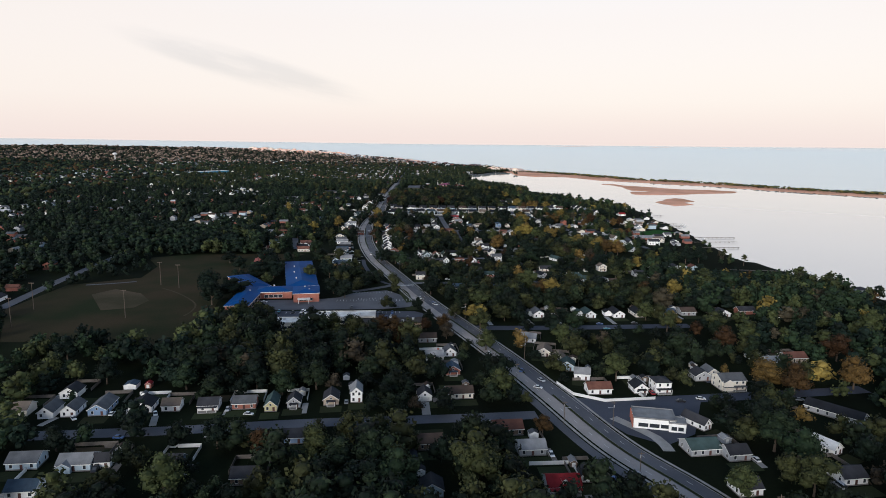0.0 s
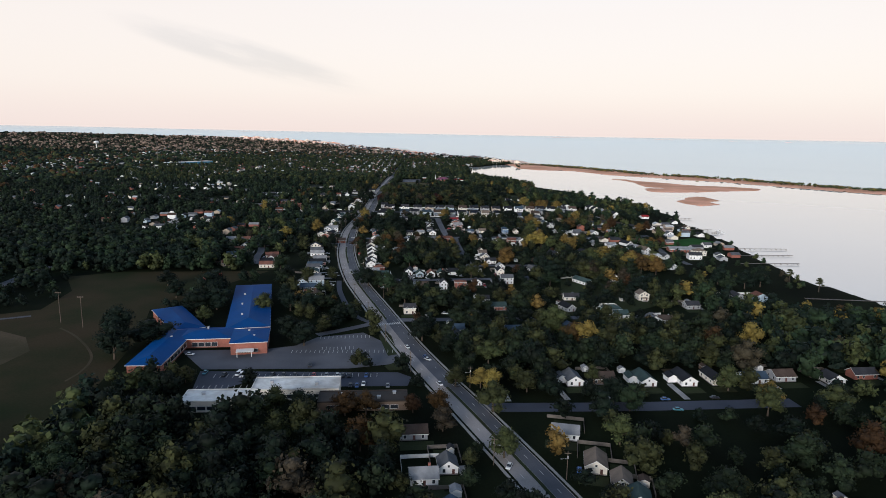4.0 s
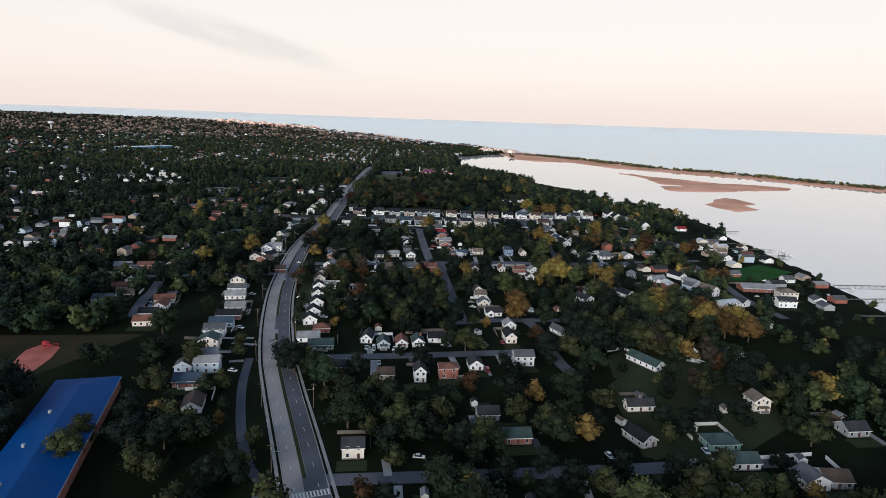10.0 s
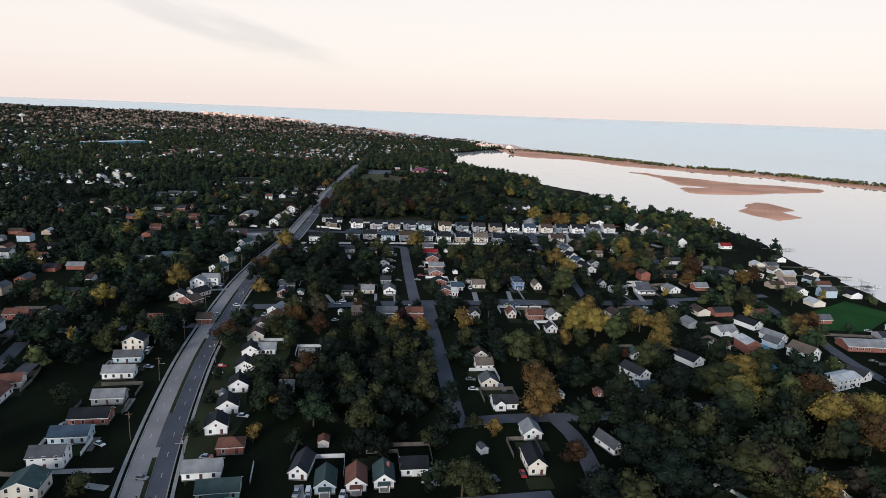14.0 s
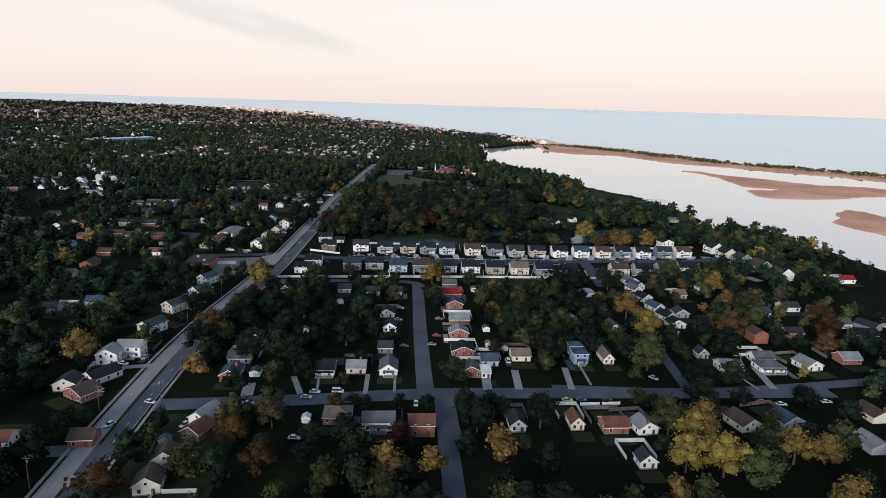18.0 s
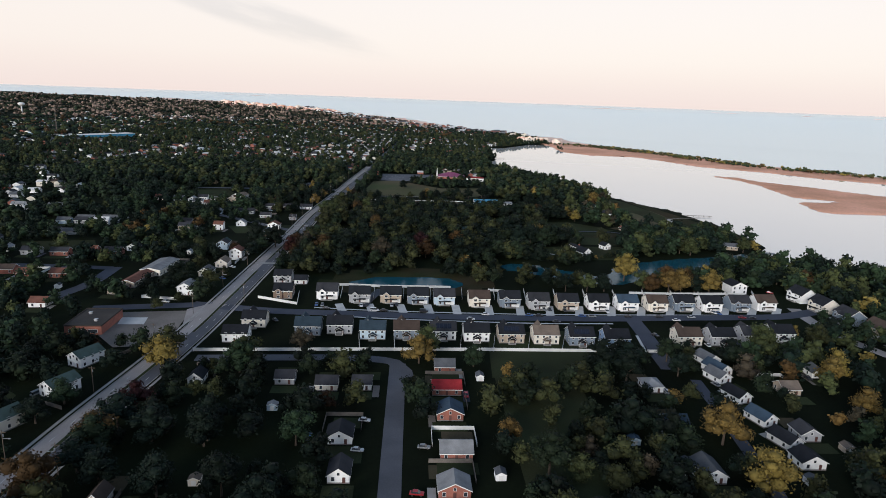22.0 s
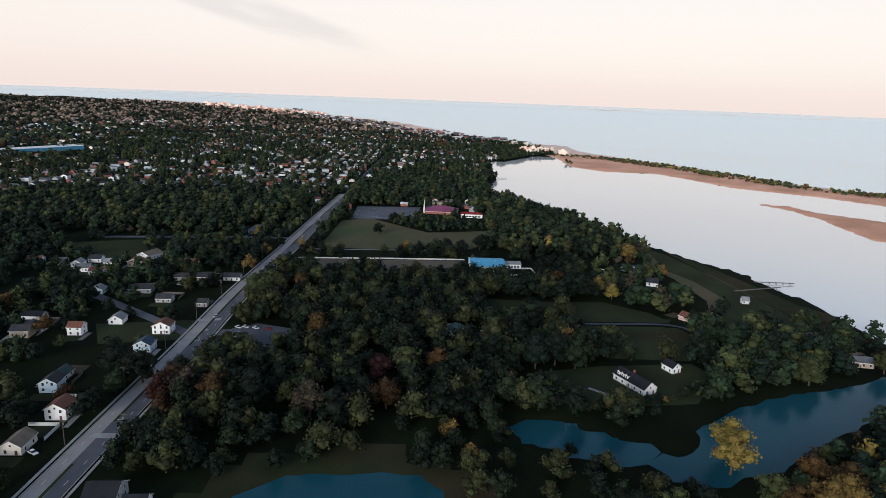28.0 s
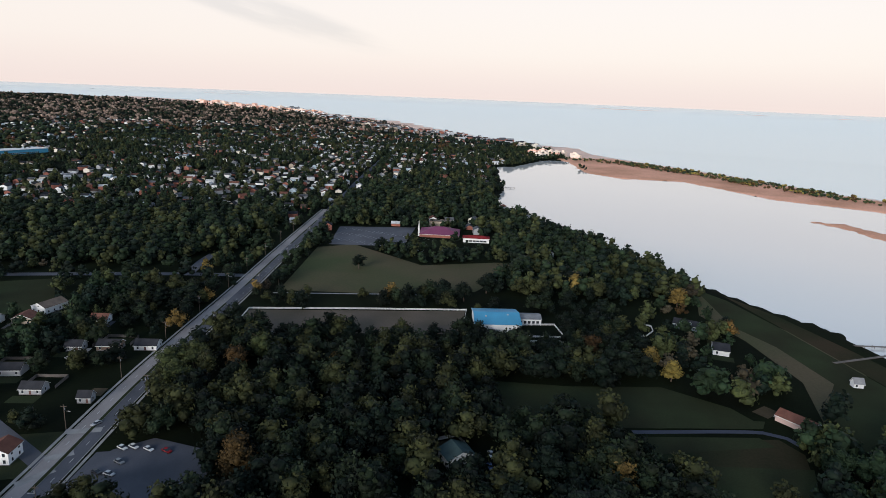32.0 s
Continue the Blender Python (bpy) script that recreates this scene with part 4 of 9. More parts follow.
def car(x, y, turn, color="white", van=False):
    """turn 0: nose to the south."""
    L, Wd, Hh = (5.0, 1.95, 1.95) if van else (4.6, 1.8, 1.45)
    root = new("van" if van else "car")
    root.matrix_basis = pose(x, y, float(rise(x, y)) + 0.12, 0, 0, turn)
    tagged(root, "%s %s parked by the kerb" % (color, "van" if van else "saloon car"), "van" if van else "car")

    def body(bm):
        prof = ((-L / 2, 0.35), (-L / 2 + 0.08, 0.72), (-L / 2 + 0.2, 0.80), (L / 2 - 0.15, 0.86), (L / 2, 0.7), (L / 2, 0.35))
        if van:
            prof = ((-L / 2, 0.35), (-L / 2 + 0.05, 0.85), (-L / 2 + 0.6, 1.05), (L / 2 - 0.05, 1.05), (L / 2, 0.35))
        a = [bm.verts.new((-Wd / 2, p, q)) for p, q in prof]
        b = [bm.verts.new((Wd / 2, p, q)) for p, q in prof]
        bm.faces.new(a), bm.faces.new(b[::-1])
        for i in range(len(a)):
            j = (i + 1) % len(a)
            bm.faces.new((a[i], b[i], b[j], a[j]))
        bmesh.ops.recalc_face_normals(bm, faces=bm.faces)
        bmesh.ops.bevel(bm, geom=bm.edges[:], offset=0.06, segments=2, affect="EDGES")

    def cabin(bm, grow=0.0, z0=0.80, z1=None):
        z1 = z1 or Hh
        f0, f1, r0, r1 = (-L * 0.24, -L * 0.06, L * 0.40, L * 0.26) if not van else (-L * 0.36, -L * 0.20, L * 0.48, L * 0.45)
        lo, hi = Wd / 2 - 0.08 + grow, Wd / 2 - 0.24 + grow
        v = [bm.verts.new(p) for p in ((-lo, f0, z0), (lo, f0, z0), (lo, r0, z0), (-lo, r0, z0), (-hi, f1, z1), (hi, f1, z1), (hi, r1, z1), (-hi, r1, z1))]
        for q in ((3, 2, 1, 0), (4, 5, 6, 7), (0, 1, 5, 4), (1, 2, 6, 5), (2, 3, 7, 6), (3, 0, 4, 7)):
            bm.faces.new([v[i] for i in q])

    def roof(bm):
        f1, r1 = (-L * 0.06, L * 0.26) if not van else (-L * 0.20, L * 0.45)
        hi = Wd / 2 - 0.22
        add_box(bm, -hi, hi, f1 - 0.05, r1 + 0.08, Hh - 0.02, Hh + 0.05, 0.03)
    paint = M["car_" + color]
    piece("body", cached(("body", van), body, paint), root)
    piece("cabin_glass", cached(("cabin_glass", van), lambda bm: cabin(bm), M["pane"]), root)
    piece("roof", cached(("roof", "car", van), roof, paint), root)

    def wheel(bm):
        bmesh.ops.create_cone(bm, cap_ends=True, segments=12, radius1=0.33, radius2=0.33, depth=0.22, matrix=Matrix.Rotation(radians(90), 4, "Y"))
    for sx in (-1, 1):
        for sy in (-0.30, 0.30):
            piece("wheel", cached(("wheel", 1), wheel, M["tyre"]), root, pose(sx * (Wd / 2 - 0.08), sy * L, 0.33 - 0.12))
    BLOCKS.append((x, y, 2.4))
    return root


def fence(points, h=1.7, mat="trim", step=4.8, rails=False, label="white vinyl privacy fence", category="fence"):
    root = new("fence")
    x0, y0 = points[0]
    root.matrix_basis = pose(x0, y0, 0)
    tagged(root, label, category)
    COVERS.append((np.array(points, float), 1.5))
    mt = M[mat]
    for (ax, ay), (bx, by) in zip(points, points[1:]):
        ln = math.hypot(bx - ax, by - ay)
        n = max(1, int(round(ln / step)))
        s = round(ln / n, 2)
        ang = math.degrees(math.atan2(by - ay, bx - ax))
        for i in range(n):
            m = pose(ax - x0 + (bx - ax) * i / n, ay - y0 + (by - ay) * i / n, 0, 0, 0, ang)

            def panel(bm):
                if rails:
                    for z in (0.35, 0.75, 1.15):
                        add_box(bm, 0.06, s - 0.06, -0.05, 0.05, z, z + 0.26)
                else:
                    add_box(bm, 0.06, s - 0.06, -0.03, 0.03, 0.05, h - 0.1)
                    add_box(bm, 0.06, s - 0.06, -0.05, 0.05, h - 0.16, h - 0.04)
            piece("panel", cached(("panel", s, h, rails), panel, mt), root, m)
            piece("post", cached(("post", "fence", h), lambda bm: (add_box(bm, -0.07, 0.07, -0.07, 0.07, -0.3, h + 0.06), add_box(bm, -0.1, 0.1, -0.1, 0.1, h + 0.06, h + 0.12)), mt), root, m)
    return root


def pier(x, y, ang, length, head=0.0, boats=(), roofed=False):
    """A plank pier out from the shore along ang (degrees from east)."""
    root = new("pier")
    root.matrix_basis = pose(x, y, -1.2, 0, 0, ang)
    tagged(root, "weathered timber pier on piles over the bay", "pier")
    piece("deck", cached(("deck", length), lambda bm: add_box(bm, 0, length, -1.0, 1.0, 1.3, 1.45, 0.02), M["wood_grey"]), root)
    for i in range(int(length / 6) + 1):
        for s in (-1, 1):
            piece("pile", cached(("pile", 1), lambda bm: bmesh.ops.create_cone(bm, cap_ends=True, segments=7, radius1=0.16, radius2=0.14, depth=4.2, matrix=Matrix.Translation((0, 0, -0.3))), M["pole"]), root, pose(i * 6.0, s * 1.05, 0))
    if head:
        piece("platform", cached(("platform", head), lambda bm: add_box(bm, -head / 2, head / 2, -head / 2, head / 2, 1.46, 1.6, 0.02), M["wood_grey"]), root, pose(length, 0, 0))
        for a in (-1, 1):
            for b in (-1, 1):
                piece("pile", cached(("pile", 2), lambda bm: bmesh.ops.create_cone(bm, cap_ends=True, segments=7, radius1=0.16, radius2=0.14, depth=6.0, matrix=Matrix.Translation((0, 0, 0.6))), M["pole"]), root, pose(length + a * head * 0.45, b * head * 0.45, 0))
        if roofed:
            piece("shelter_roof", cached(("shelter_roof", head), lambda bm: hip_roof(bm, head * 0.9, head * 0.8, 3.6, 1.3), M["roof_lightgrey"]), root, pose(length, 0, 0))
    return root


def boat(x, y, turn, L=7.0, z=-1.1, label="white motor boat moored by a pier"):
    root = new("boat")
    root.matrix_basis = pose(x, y, z, 0, 0, turn)
    tagged(root, label, "boat")

    def hull(bm):
        prof = ((-L / 2, 0.0, 0.25, 0.9), (-L * 0.25, 0.75, 0.1, 0.8), (0.1 * L, 1.15, 0.05, 0.75), (L / 2, 1.05, 0.05, 0.75))
        rows = [[bm.verts.new(p) for p in ((-w, y0, zt), (0, y0, zb), (w, y0, zt))] for y0, w, zb, zt in prof]
        for a, b in zip(rows, rows[1:]):
            for i in (0, 1):
                bm.faces.new((a[i], a[i + 1], b[i + 1], b[i]))
            bm.faces.new((a[0], b[0], b[2], a[2]))
        bm.faces.new(rows[-1])
        bmesh.ops.remove_doubles(bm, verts=bm.verts, dist=0.001)
        bmesh.ops.recalc_face_normals(bm, faces=bm.faces)
    piece("hull", cached(("hull", L), hull, M["hull"]), root)
    piece("cabin", cached(("cabin", L), lambda bm: (add_box(bm, -0.7, 0.7, -L * 0.1, L * 0.18, 0.7, 1.5, 0.12), add_box(bm, -0.85, 0.85, -L * 0.12, L * 0.25, 1.9, 2.0, 0.03)), M["hull"]), root)
    piece("windscreen", cached(("windscreen", L), lambda bm: add_box(bm, -0.72, 0.72, -L * 0.11, -L * 0.09, 1.1, 1.55), M["pane"]), root)
    return root


def utility_pole(x, y, turn=0, lamp=True):
    root = new("utility_pole")
    root.matrix_basis = pose(x, y, float(rise(x, y)), 0, 0, turn)
    tagged(root, "grey timber utility pole with a crossarm", "pole", "utility poles along the street")
    piece("pole", cached(("pole", 1), lambda bm: bmesh.ops.create_cone(bm, cap_ends=True, segments=8, radius1=0.17, radius2=0.11, depth=11.5, matrix=Matrix.Translation((0, 0, 5.5))), M["pole"]), root)
    piece("crossarm", cached(("crossarm", 1), lambda bm: add_box(bm, -1.25, 1.25, -0.07, 0.07, 10.3, 10.5), M["pole"]), root)
    piece("transformer", cached(("transformer", 1), lambda bm: bmesh.ops.create_cone(bm, cap_ends=True, segments=10, radius1=0.26, radius2=0.26, depth=0.9, matrix=Matrix.Translation((0.0, 0.36, 9.0))), M["steel"]), root)
    if lamp:
        piece("lamp_arm", cached(("lamp_arm", 1), lambda bm: (add_box(bm, 0.05, 2.2, -0.04, 0.04, 8.2, 8.28), add_box(bm, 1.9, 2.6, -0.14, 0.14, 8.1, 8.26, 0.04)), M["steel"]), root)
    BLOCKS.append((x, y, 0.6))
    return root


def field_light(x, y):
    root = new("field_light")
    root.matrix_basis = pose(x, y, 0)
    tagged(root, "tall timber floodlight pole by the sports field", "floodlight", "floodlights round the sports field")
    piece("pole", cached(("pole", 2), lambda bm: bmesh.ops.create_cone(bm, cap_ends=True, segments=8, radius1=0.24, radius2=0.14, depth=20, matrix=Matrix.Translation((0, 0, 10))), M["pole"]), root)
    piece("bracket", cached(("bracket", 1), lambda bm: add_box(bm, -1.8, 1.8, -0.06, 0.06, 19.2, 19.35), M["pole"]), root)
    for i in range(4):
        piece("floodlight", cached(("floodlight", 1), lambda bm: add_box(bm, -0.3, 0.3, -0.3, 0.15, 19.4, 20.0, 0.06), M["pole"]), root, pose((i - 1.5) * 1.0, -0.1, 0))


def cone(bm, p, q, r0, r1, n=8):
    p, q = Vector(p), Vector(q)
    bmesh.ops.create_cone(bm, cap_ends=True, segments=n, radius1=r0, radius2=r1, depth=(q - p).length, matrix=Matrix.Translation((p + q) / 2) @ (q - p).to_track_quat("Z", "Y").to_matrix().to_4x4())


def water_tower(x, y):
    root = new("water_tower")
    root.matrix_basis = pose(x, y, float(rise(x, y)))
    tagged(root, "white water tower with a rounded tank above the trees", "water tower")

    def tank(bm):
        bmesh.ops.create_uvsphere(bm, u_segments=24, v_segments=12, radius=1.0, matrix=Matrix.Translation((0, 0, 36)) @ Matrix.Diagonal((11, 11, 6.5, 1)))
    piece("tank", cached(("tank", 1), tank, M["hull"]), root)
    piece("stem", cached(("stem", 1), lambda bm: cone(bm, (0, 0, 0), (0, 0, 32), 2.6, 2.2, 16), M["hull"]), root)


def lattice_mast(x, y, h):
    root = new("radio_mast")
    root.matrix_basis = pose(x, y, float(rise(x, y)))
    tagged(root, "tall slender lattice radio mast above the trees", "radio mast")
    for i in range(3):
        a = i * 2.094
        piece("leg", cached(("leg", h, i), lambda bm: cone(bm, (1.6 * math.cos(a), 1.6 * math.sin(a), 0), (0.5 * math.cos(a), 0.5 * math.sin(a), h), 0.28, 0.2, 5), M["wood_grey"]), root)
    n = 12
    for k in range(n):
        piece("brace", cached(("brace", h, k), lambda bm: [cone(bm, ((1.6 - 1.1 * k / n) * math.cos(i * 2.094), (1.6 - 1.1 * k / n) * math.sin(i * 2.094), h * k / n), ((1.6 - 1.1 * (k + 1) / n) * math.cos(i * 2.094 + 2.094), (1.6 - 1.1 * (k + 1) / n) * math.sin(i * 2.094 + 2.094), h * (k + 1) / n), 0.12, 0.12, 4) for i in range(3)], M["wood_grey"]), root)


def far_houses(name, spots, label):
    """Distant houses, joined: walls and gabled roofs."""
    rg = np.random.RandomState(21)
    walls = [M["wall_white"], M["wall_cream"], M["wall_tan"], M["wall_grey"], M["wall_brick"], M["wall_pale_blue"]]
    roofs = [M["roof_dark"], M["roof_grey"], M["roof_lightgrey"], M["roof_brown"], M["roof_rust"], M["roof_black"], M["roof_white"]]
    V, F, MI, o = [], [], [], 0
    for x, y, s in spots:
        z = float(rise(x, y))
        w, d, h, g = 9 * s + 4 * rg.rand(), 7.5 * s + 2 * rg.rand(), (3.0 if rg.rand() < 0.7 else 5.4) * s, 2.0 * s
        if rg.rand() < 0.5:
            w, d = d, w
        t = 0.05 + (0.35 * rg.randn() if rg.rand() < 0.3 else 0.04 * rg.randn())
        c, sn = math.cos(t), math.sin(t)
        e = 0.5
        alongx = w > d
        P = [(-w / 2, -d / 2, 0), (w / 2, -d / 2, 0), (w / 2, d / 2, 0), (-w / 2, d / 2, 0), (-w / 2, -d / 2, h), (w / 2, -d / 2, h), (w / 2, d / 2, h), (-w / 2, d / 2, h)]
        if alongx:
            P += [(-w / 2, 0, h + g), (w / 2, 0, h + g), (-w / 2 - e, 0, h + g + 0.1), (w / 2 + e, 0, h + g + 0.1), (-w / 2 - e, -d / 2 - e, h - 0.2), (w / 2 + e, -d / 2 - e, h - 0.2), (-w / 2 - e, d / 2 + e, h - 0.2), (w / 2 + e, d / 2 + e, h - 0.2)]
            fw = [(0, 1, 5, 4), (2, 3, 7, 6), (1, 2, 6, 9, 5), (3, 0, 4, 8, 7)]
        else:
            P += [(0, -d / 2, h + g), (0, d / 2, h + g), (0, -d / 2 - e, h + g + 0.1), (0, d / 2 + e, h + g + 0.1), (-w / 2 - e, -d / 2 - e, h - 0.2), (-w / 2 - e, d / 2 + e, h - 0.2), (w / 2 + e, -d / 2 - e, h - 0.2), (w / 2 + e, d / 2 + e, h - 0.2)]
            fw = [(1, 2, 6, 5), (3, 0, 4, 7), (0, 1, 5, 8, 4), (2, 3, 7, 9, 6)]
        fr = [(10, 11, 13, 12), (10, 14, 15, 11)]
        V += [(x + c * a - sn * b, y + sn * a + c * b, z + q) for a, b, q in P]
        F += [tuple(o + i for i in f) for f in fw + fr]
        MI += [int(rg.choice([0, 0, 1, 2, 3, 3, 4, 4, 5]))] * 4 + [6 + int(rg.choice([0, 0, 1, 1, 1, 2, 3, 4, 5, 6]))] * 2
        o += 16
    me = bpy.data.meshes.new(name)
    me.from_pydata(V, [], F)
    for m in walls + roofs:
        me.materials.append(m)
    me.polygons.foreach_set("material_index", np.array(MI, np.int32))
    return tagged(new(name, me), label, "houses", kind="stuff")


def bays(ax, ay, bx, by, n, length):
    """White lines between parking bays along a row."""
    a, b = Vector((ax, ay)), Vector((bx, by))
    d = (b - a).normalized()
    q = Vector((-d.y, d.x))
    bm = bmesh.new()
    for i in range(n + 1):
        p = a.lerp(b, i / n)
        bm.faces.new([bm.verts.new((v.x, v.y, 0.42)) for v in (p - d * 0.09, p + d * 0.09, p + d * 0.09 + q * length, p - d * 0.09 + q * length)])
    tagged(mesh_object("bay_marking", bm, M["line"]), "white painted parking bay lines", "road marking", kind="structure")


def play_set(x, y):
    root = new("play_set")
    root.matrix_basis = pose(x, y, 0, 0, 0, 20)
    tagged(root, "red climbing frame with a slide on the school field", "play equipment")
    for a, b in ((-1.2, -1.2), (1.2, -1.2), (1.2, 1.2), (-1.2, 1.2)):
        piece("post", cached(("post", "play"), lambda bm: add_box(bm, -0.08, 0.08, -0.08, 0.08, -0.1, 3.2), M["red_paint"]), root, pose(a, b, 0))
    piece("deck", cached(("deck", 1), lambda bm: add_box(bm, -1.3, 1.3, -1.3, 1.3, 1.4, 1.55), M["red_paint"]), root)
    piece("canopy", cached(("canopy", "play"), lambda bm: cone(bm, (0, 0, 3.2), (0, 0, 4.3), 2.2, 0.1, 4), M["red_paint"]), root)
    piece("slide", cached(("slide", 1), lambda bm: add_box(bm, -0.4, 0.4, -2.4, 2.4, -0.05, 0.12), M["red_paint"]), root, pose(0, -3.2, 0.85, -18, 0, 0))
    piece("climbing_net", cached(("climbing_net", 1), lambda bm: [add_box(bm, -2.0 + 0.5 * i, -1.94 + 0.5 * i, -0.05, 0.05, 0, 2.0) for i in range(9)] and add_box(bm, -2.1, 2.1, -0.06, 0.06, 1.95, 2.1), M["red_paint"]), root, pose(3.6, 0, 0))


# ---------------------------------------------------------------- the main road
MAIN = [(151, 71), (127, 139), (103, 202), (85, 241), (70, 295), (55.5, 345), (33, 414), (24, 440), (9, 487), (-1, 522), (-13, 567), (-28, 622), (-38, 662), (-48, 715), (-57, 778), (-61.5, 830), (-64.5, 880), (-66, 930), (-64.5, 985), (-60.5, 1040), (-58, 1085), (-57.5, 1130), (-57, 1240), (-56.5, 1320), (-57.5, 1400), (-55.5, 1470), (-52, 1552), (-48.5, 1681), (-41, 1880)]
ribbon("road_main", MAIN, 14.0, M["asphalt"], 0.12, "four-lane grey road with a grassed median")
ribbon("road_north", [(-41, 1880), (-39.1, 1963.8), (-35.5, 2194.7), (-23.6, 2570.9)], 8.0, M["asphalt_dark"], 0.05, "grey street between far houses")
ribbon("road_west_lanes", beside(MAIN, -3.9), 6.0, M["concrete_road"], 0.135, "pale concrete carriageway")
for a, b in ((106, 242), (266, 389), (496, 661), (684, 779), (793, 867), (887, 958), (970, 1017), (1038, 1162), (1186, 1251), (1274, 1392), (1416, 1487), (1522, 1628), (1652, 1780)):
    ribbon("median_kerb", beside(MAIN, 0.0, a, b), 1.8, M["concrete"], 0.20, "pale kerbed median edge", "kerb")
    ribbon("median", beside(MAIN, 0.0, a + 1, b - 1), 1.5, M["lawn"], 0.22, "narrow grass median", "median")
ribbon("pavement_west", beside(MAIN, -9.0), 1.3, M["concrete"], 0.16, "pale concrete pavement", "pavement")
ribbon("pavement_east", beside(MAIN, 8.9), 1.2, M["concrete"], 0.16, "pale concrete pavement", "pavement")
ribbon("kerb_west", beside(MAIN, -7.2), 0.4, M["concrete"], 0.19, "concrete kerb", "kerb")
ribbon("kerb_east", beside(MAIN, 7.2), 0.4, M["concrete"], 0.19, "concrete kerb", "kerb")
ribbon("side_lane", beside(MAIN, -12.5, 70, 255), 4.5, M["asphalt"], 0.08, "narrow side lane beside the main road")
# lane dashes and the crossing
bm = bmesh.new()
for off in (-4.0, 4.0):
    pts = beside(MAIN, off)
    for a, b in zip(pts[::2], pts[1::2]):
        a, b = Vector(a), Vector(b)
        if a.y > 1700:
            continue
        b = a + (b - a).normalized() * 3.0
        n = Vector((-(b - a).y, (b - a).x)).normalized() * 0.08
        bm.faces.new([bm.verts.new((p.x, p.y, 0.145)) for p in (a + n, a - n, b - n, b + n)])
tagged(mesh_object("lane_marking", bm, M["line"]), "white dashed lane lines", "road marking", kind="structure")
crossing = tagged(new("crosswalk"), "white ladder crosswalk over the main road", "crosswalk", kind="structure")
crossing.matrix_basis = pose(-4.7, 536.9, 0.15, 0, 0, 16)
for i in range(12):
    piece("bar", cached(("bar", 1), lambda bm: add_box(bm, -0.3, 0.3, -1.5, 1.5, 0, 0.006), M["line"]), crossing, pose(-6.3 + 1.15 * i, 0, 0))
for s in (-1, 1):
    piece("edge_line", cached(("edge_line", 1), lambda bm: add_box(bm, -6.9, 6.9, -0.1, 0.1, 0.007, 0.012), M["line"]), crossing, pose(0, s * 1.6, 0))


# ---------------------------------------------------------------- side streets
ribbon("road_1", [(-171.3, 255.3), (-138, 257.6), (-103.6, 259.8), (-47, 265.7), (14.6, 268.9), (57.8, 272)], 8.5, M["asphalt"], 0.06, "grey asphalt side street between houses")
ribbon("road_2", [(77.1, 286.4), (102, 286), (142.8, 289.1), (191.5, 293.8), (233.6, 298.8)], 9, M["asphalt_dark"], 0.06, "grey asphalt side street between houses")
ribbon("road_3", [(29.4, 410.2), (59.3, 409.4), (110.7, 409.7), (153.9, 411.5), (191.8, 413.3)], 9.5, M["asphalt_dark"], 0.07, "grey asphalt side street between houses")
ribbon("road_4", [(-0.2, 545.5), (42.8, 547.4), (104.6, 550.6), (140.2, 553.9), (166, 555.3)], 7.5, M["asphalt"], 0.06, "grey asphalt side street between houses")
ribbon("road_5", [(-20.4, 657.9), (18.8, 660.8), (60.2, 664.7), (90.9, 668)], 8, M["asphalt"], 0.05, "grey asphalt side street between houses")
ribbon("road_6", [(59.2, 716.8), (82, 721.9), (114.4, 723.6), (159.2, 726.4)], 7.5, M["asphalt"], 0.05, "grey asphalt side street between houses")
ribbon("road_7", [(105.1, 720.7), (108.9, 703), (108.3, 667.3), (109.5, 647.9), (113.4, 633.7)], 7, M["asphalt"], 0.055, "grey asphalt side street between houses")
ribbon("road_8", [(59.3, 876.9), (60.9, 822.2), (62.7, 765.6), (64.4, 716.8)], 7.2, M["asphalt"], 0.055, "grey asphalt side street between houses")
ribbon("road_9", [(-55.1, 866.3), (-0.8, 872.3), (55.4, 879.8), (112.7, 882.1), (162.9, 883.7), (232.8, 886.6)], 10, M["asphalt"], 0.06, "grey asphalt side street between houses")
ribbon("road_10", [(52.2, 881.6), (49.8, 946.8), (47.3, 1046.4)], 7.4, M["asphalt"], 0.065, "grey asphalt side street between houses")
ribbon("road_11", [(-74.9, 1122.7), (-49.4, 1118.1), (-26.2, 1114.5), (-0.2, 1113.9), (77.7, 1113.1), (157.4, 1116.6), (202.5, 1121.7), (243.1, 1125.8), (274.0, 1130.2), (301.4, 1141.6)], 9.2, M["asphalt_dark"], 0.09, "smooth dark street of new houses")
ribbon("road_12", [(178.9, 1117.0), (178.1, 1094.3), (176.2, 1068.0), (175.3, 1047.5)], 9, M["asphalt_dark"], 0.085, "grey asphalt side street between houses")
ribbon("road_13", [(-125.4, 1110.2), (-98.6, 1116.0), (-58.3, 1123.9)], 9, M["asphalt_dark"], 0.06, "grey asphalt side street between houses")
ribbon("road_14", [(-134.6, 721.4), (-141.7, 757.5), (-143.2, 777.2), (-148.3, 804.1)], 7, M["asphalt"], 0.06, "grey asphalt side street between houses")
ribbon("road_15", [(-164.3, 817.5), (-116.4, 825), (-68.9, 832.5)], 7.5, M["asphalt"], 0.06, "grey asphalt side street between houses")
ribbon("road_16", [(281.8, 733), (279, 780.6), (286, 830.4), (290.5, 875.9), (290.2, 901.7), (287.6, 923.1)], 7, M["asphalt"], 0.06, "grey asphalt side street between houses")
ribbon("road_17", [(107.9, 886.8), (182.6, 886.3), (306, 907.3)], 7, M["asphalt"], 0.05, "grey asphalt side street between houses")
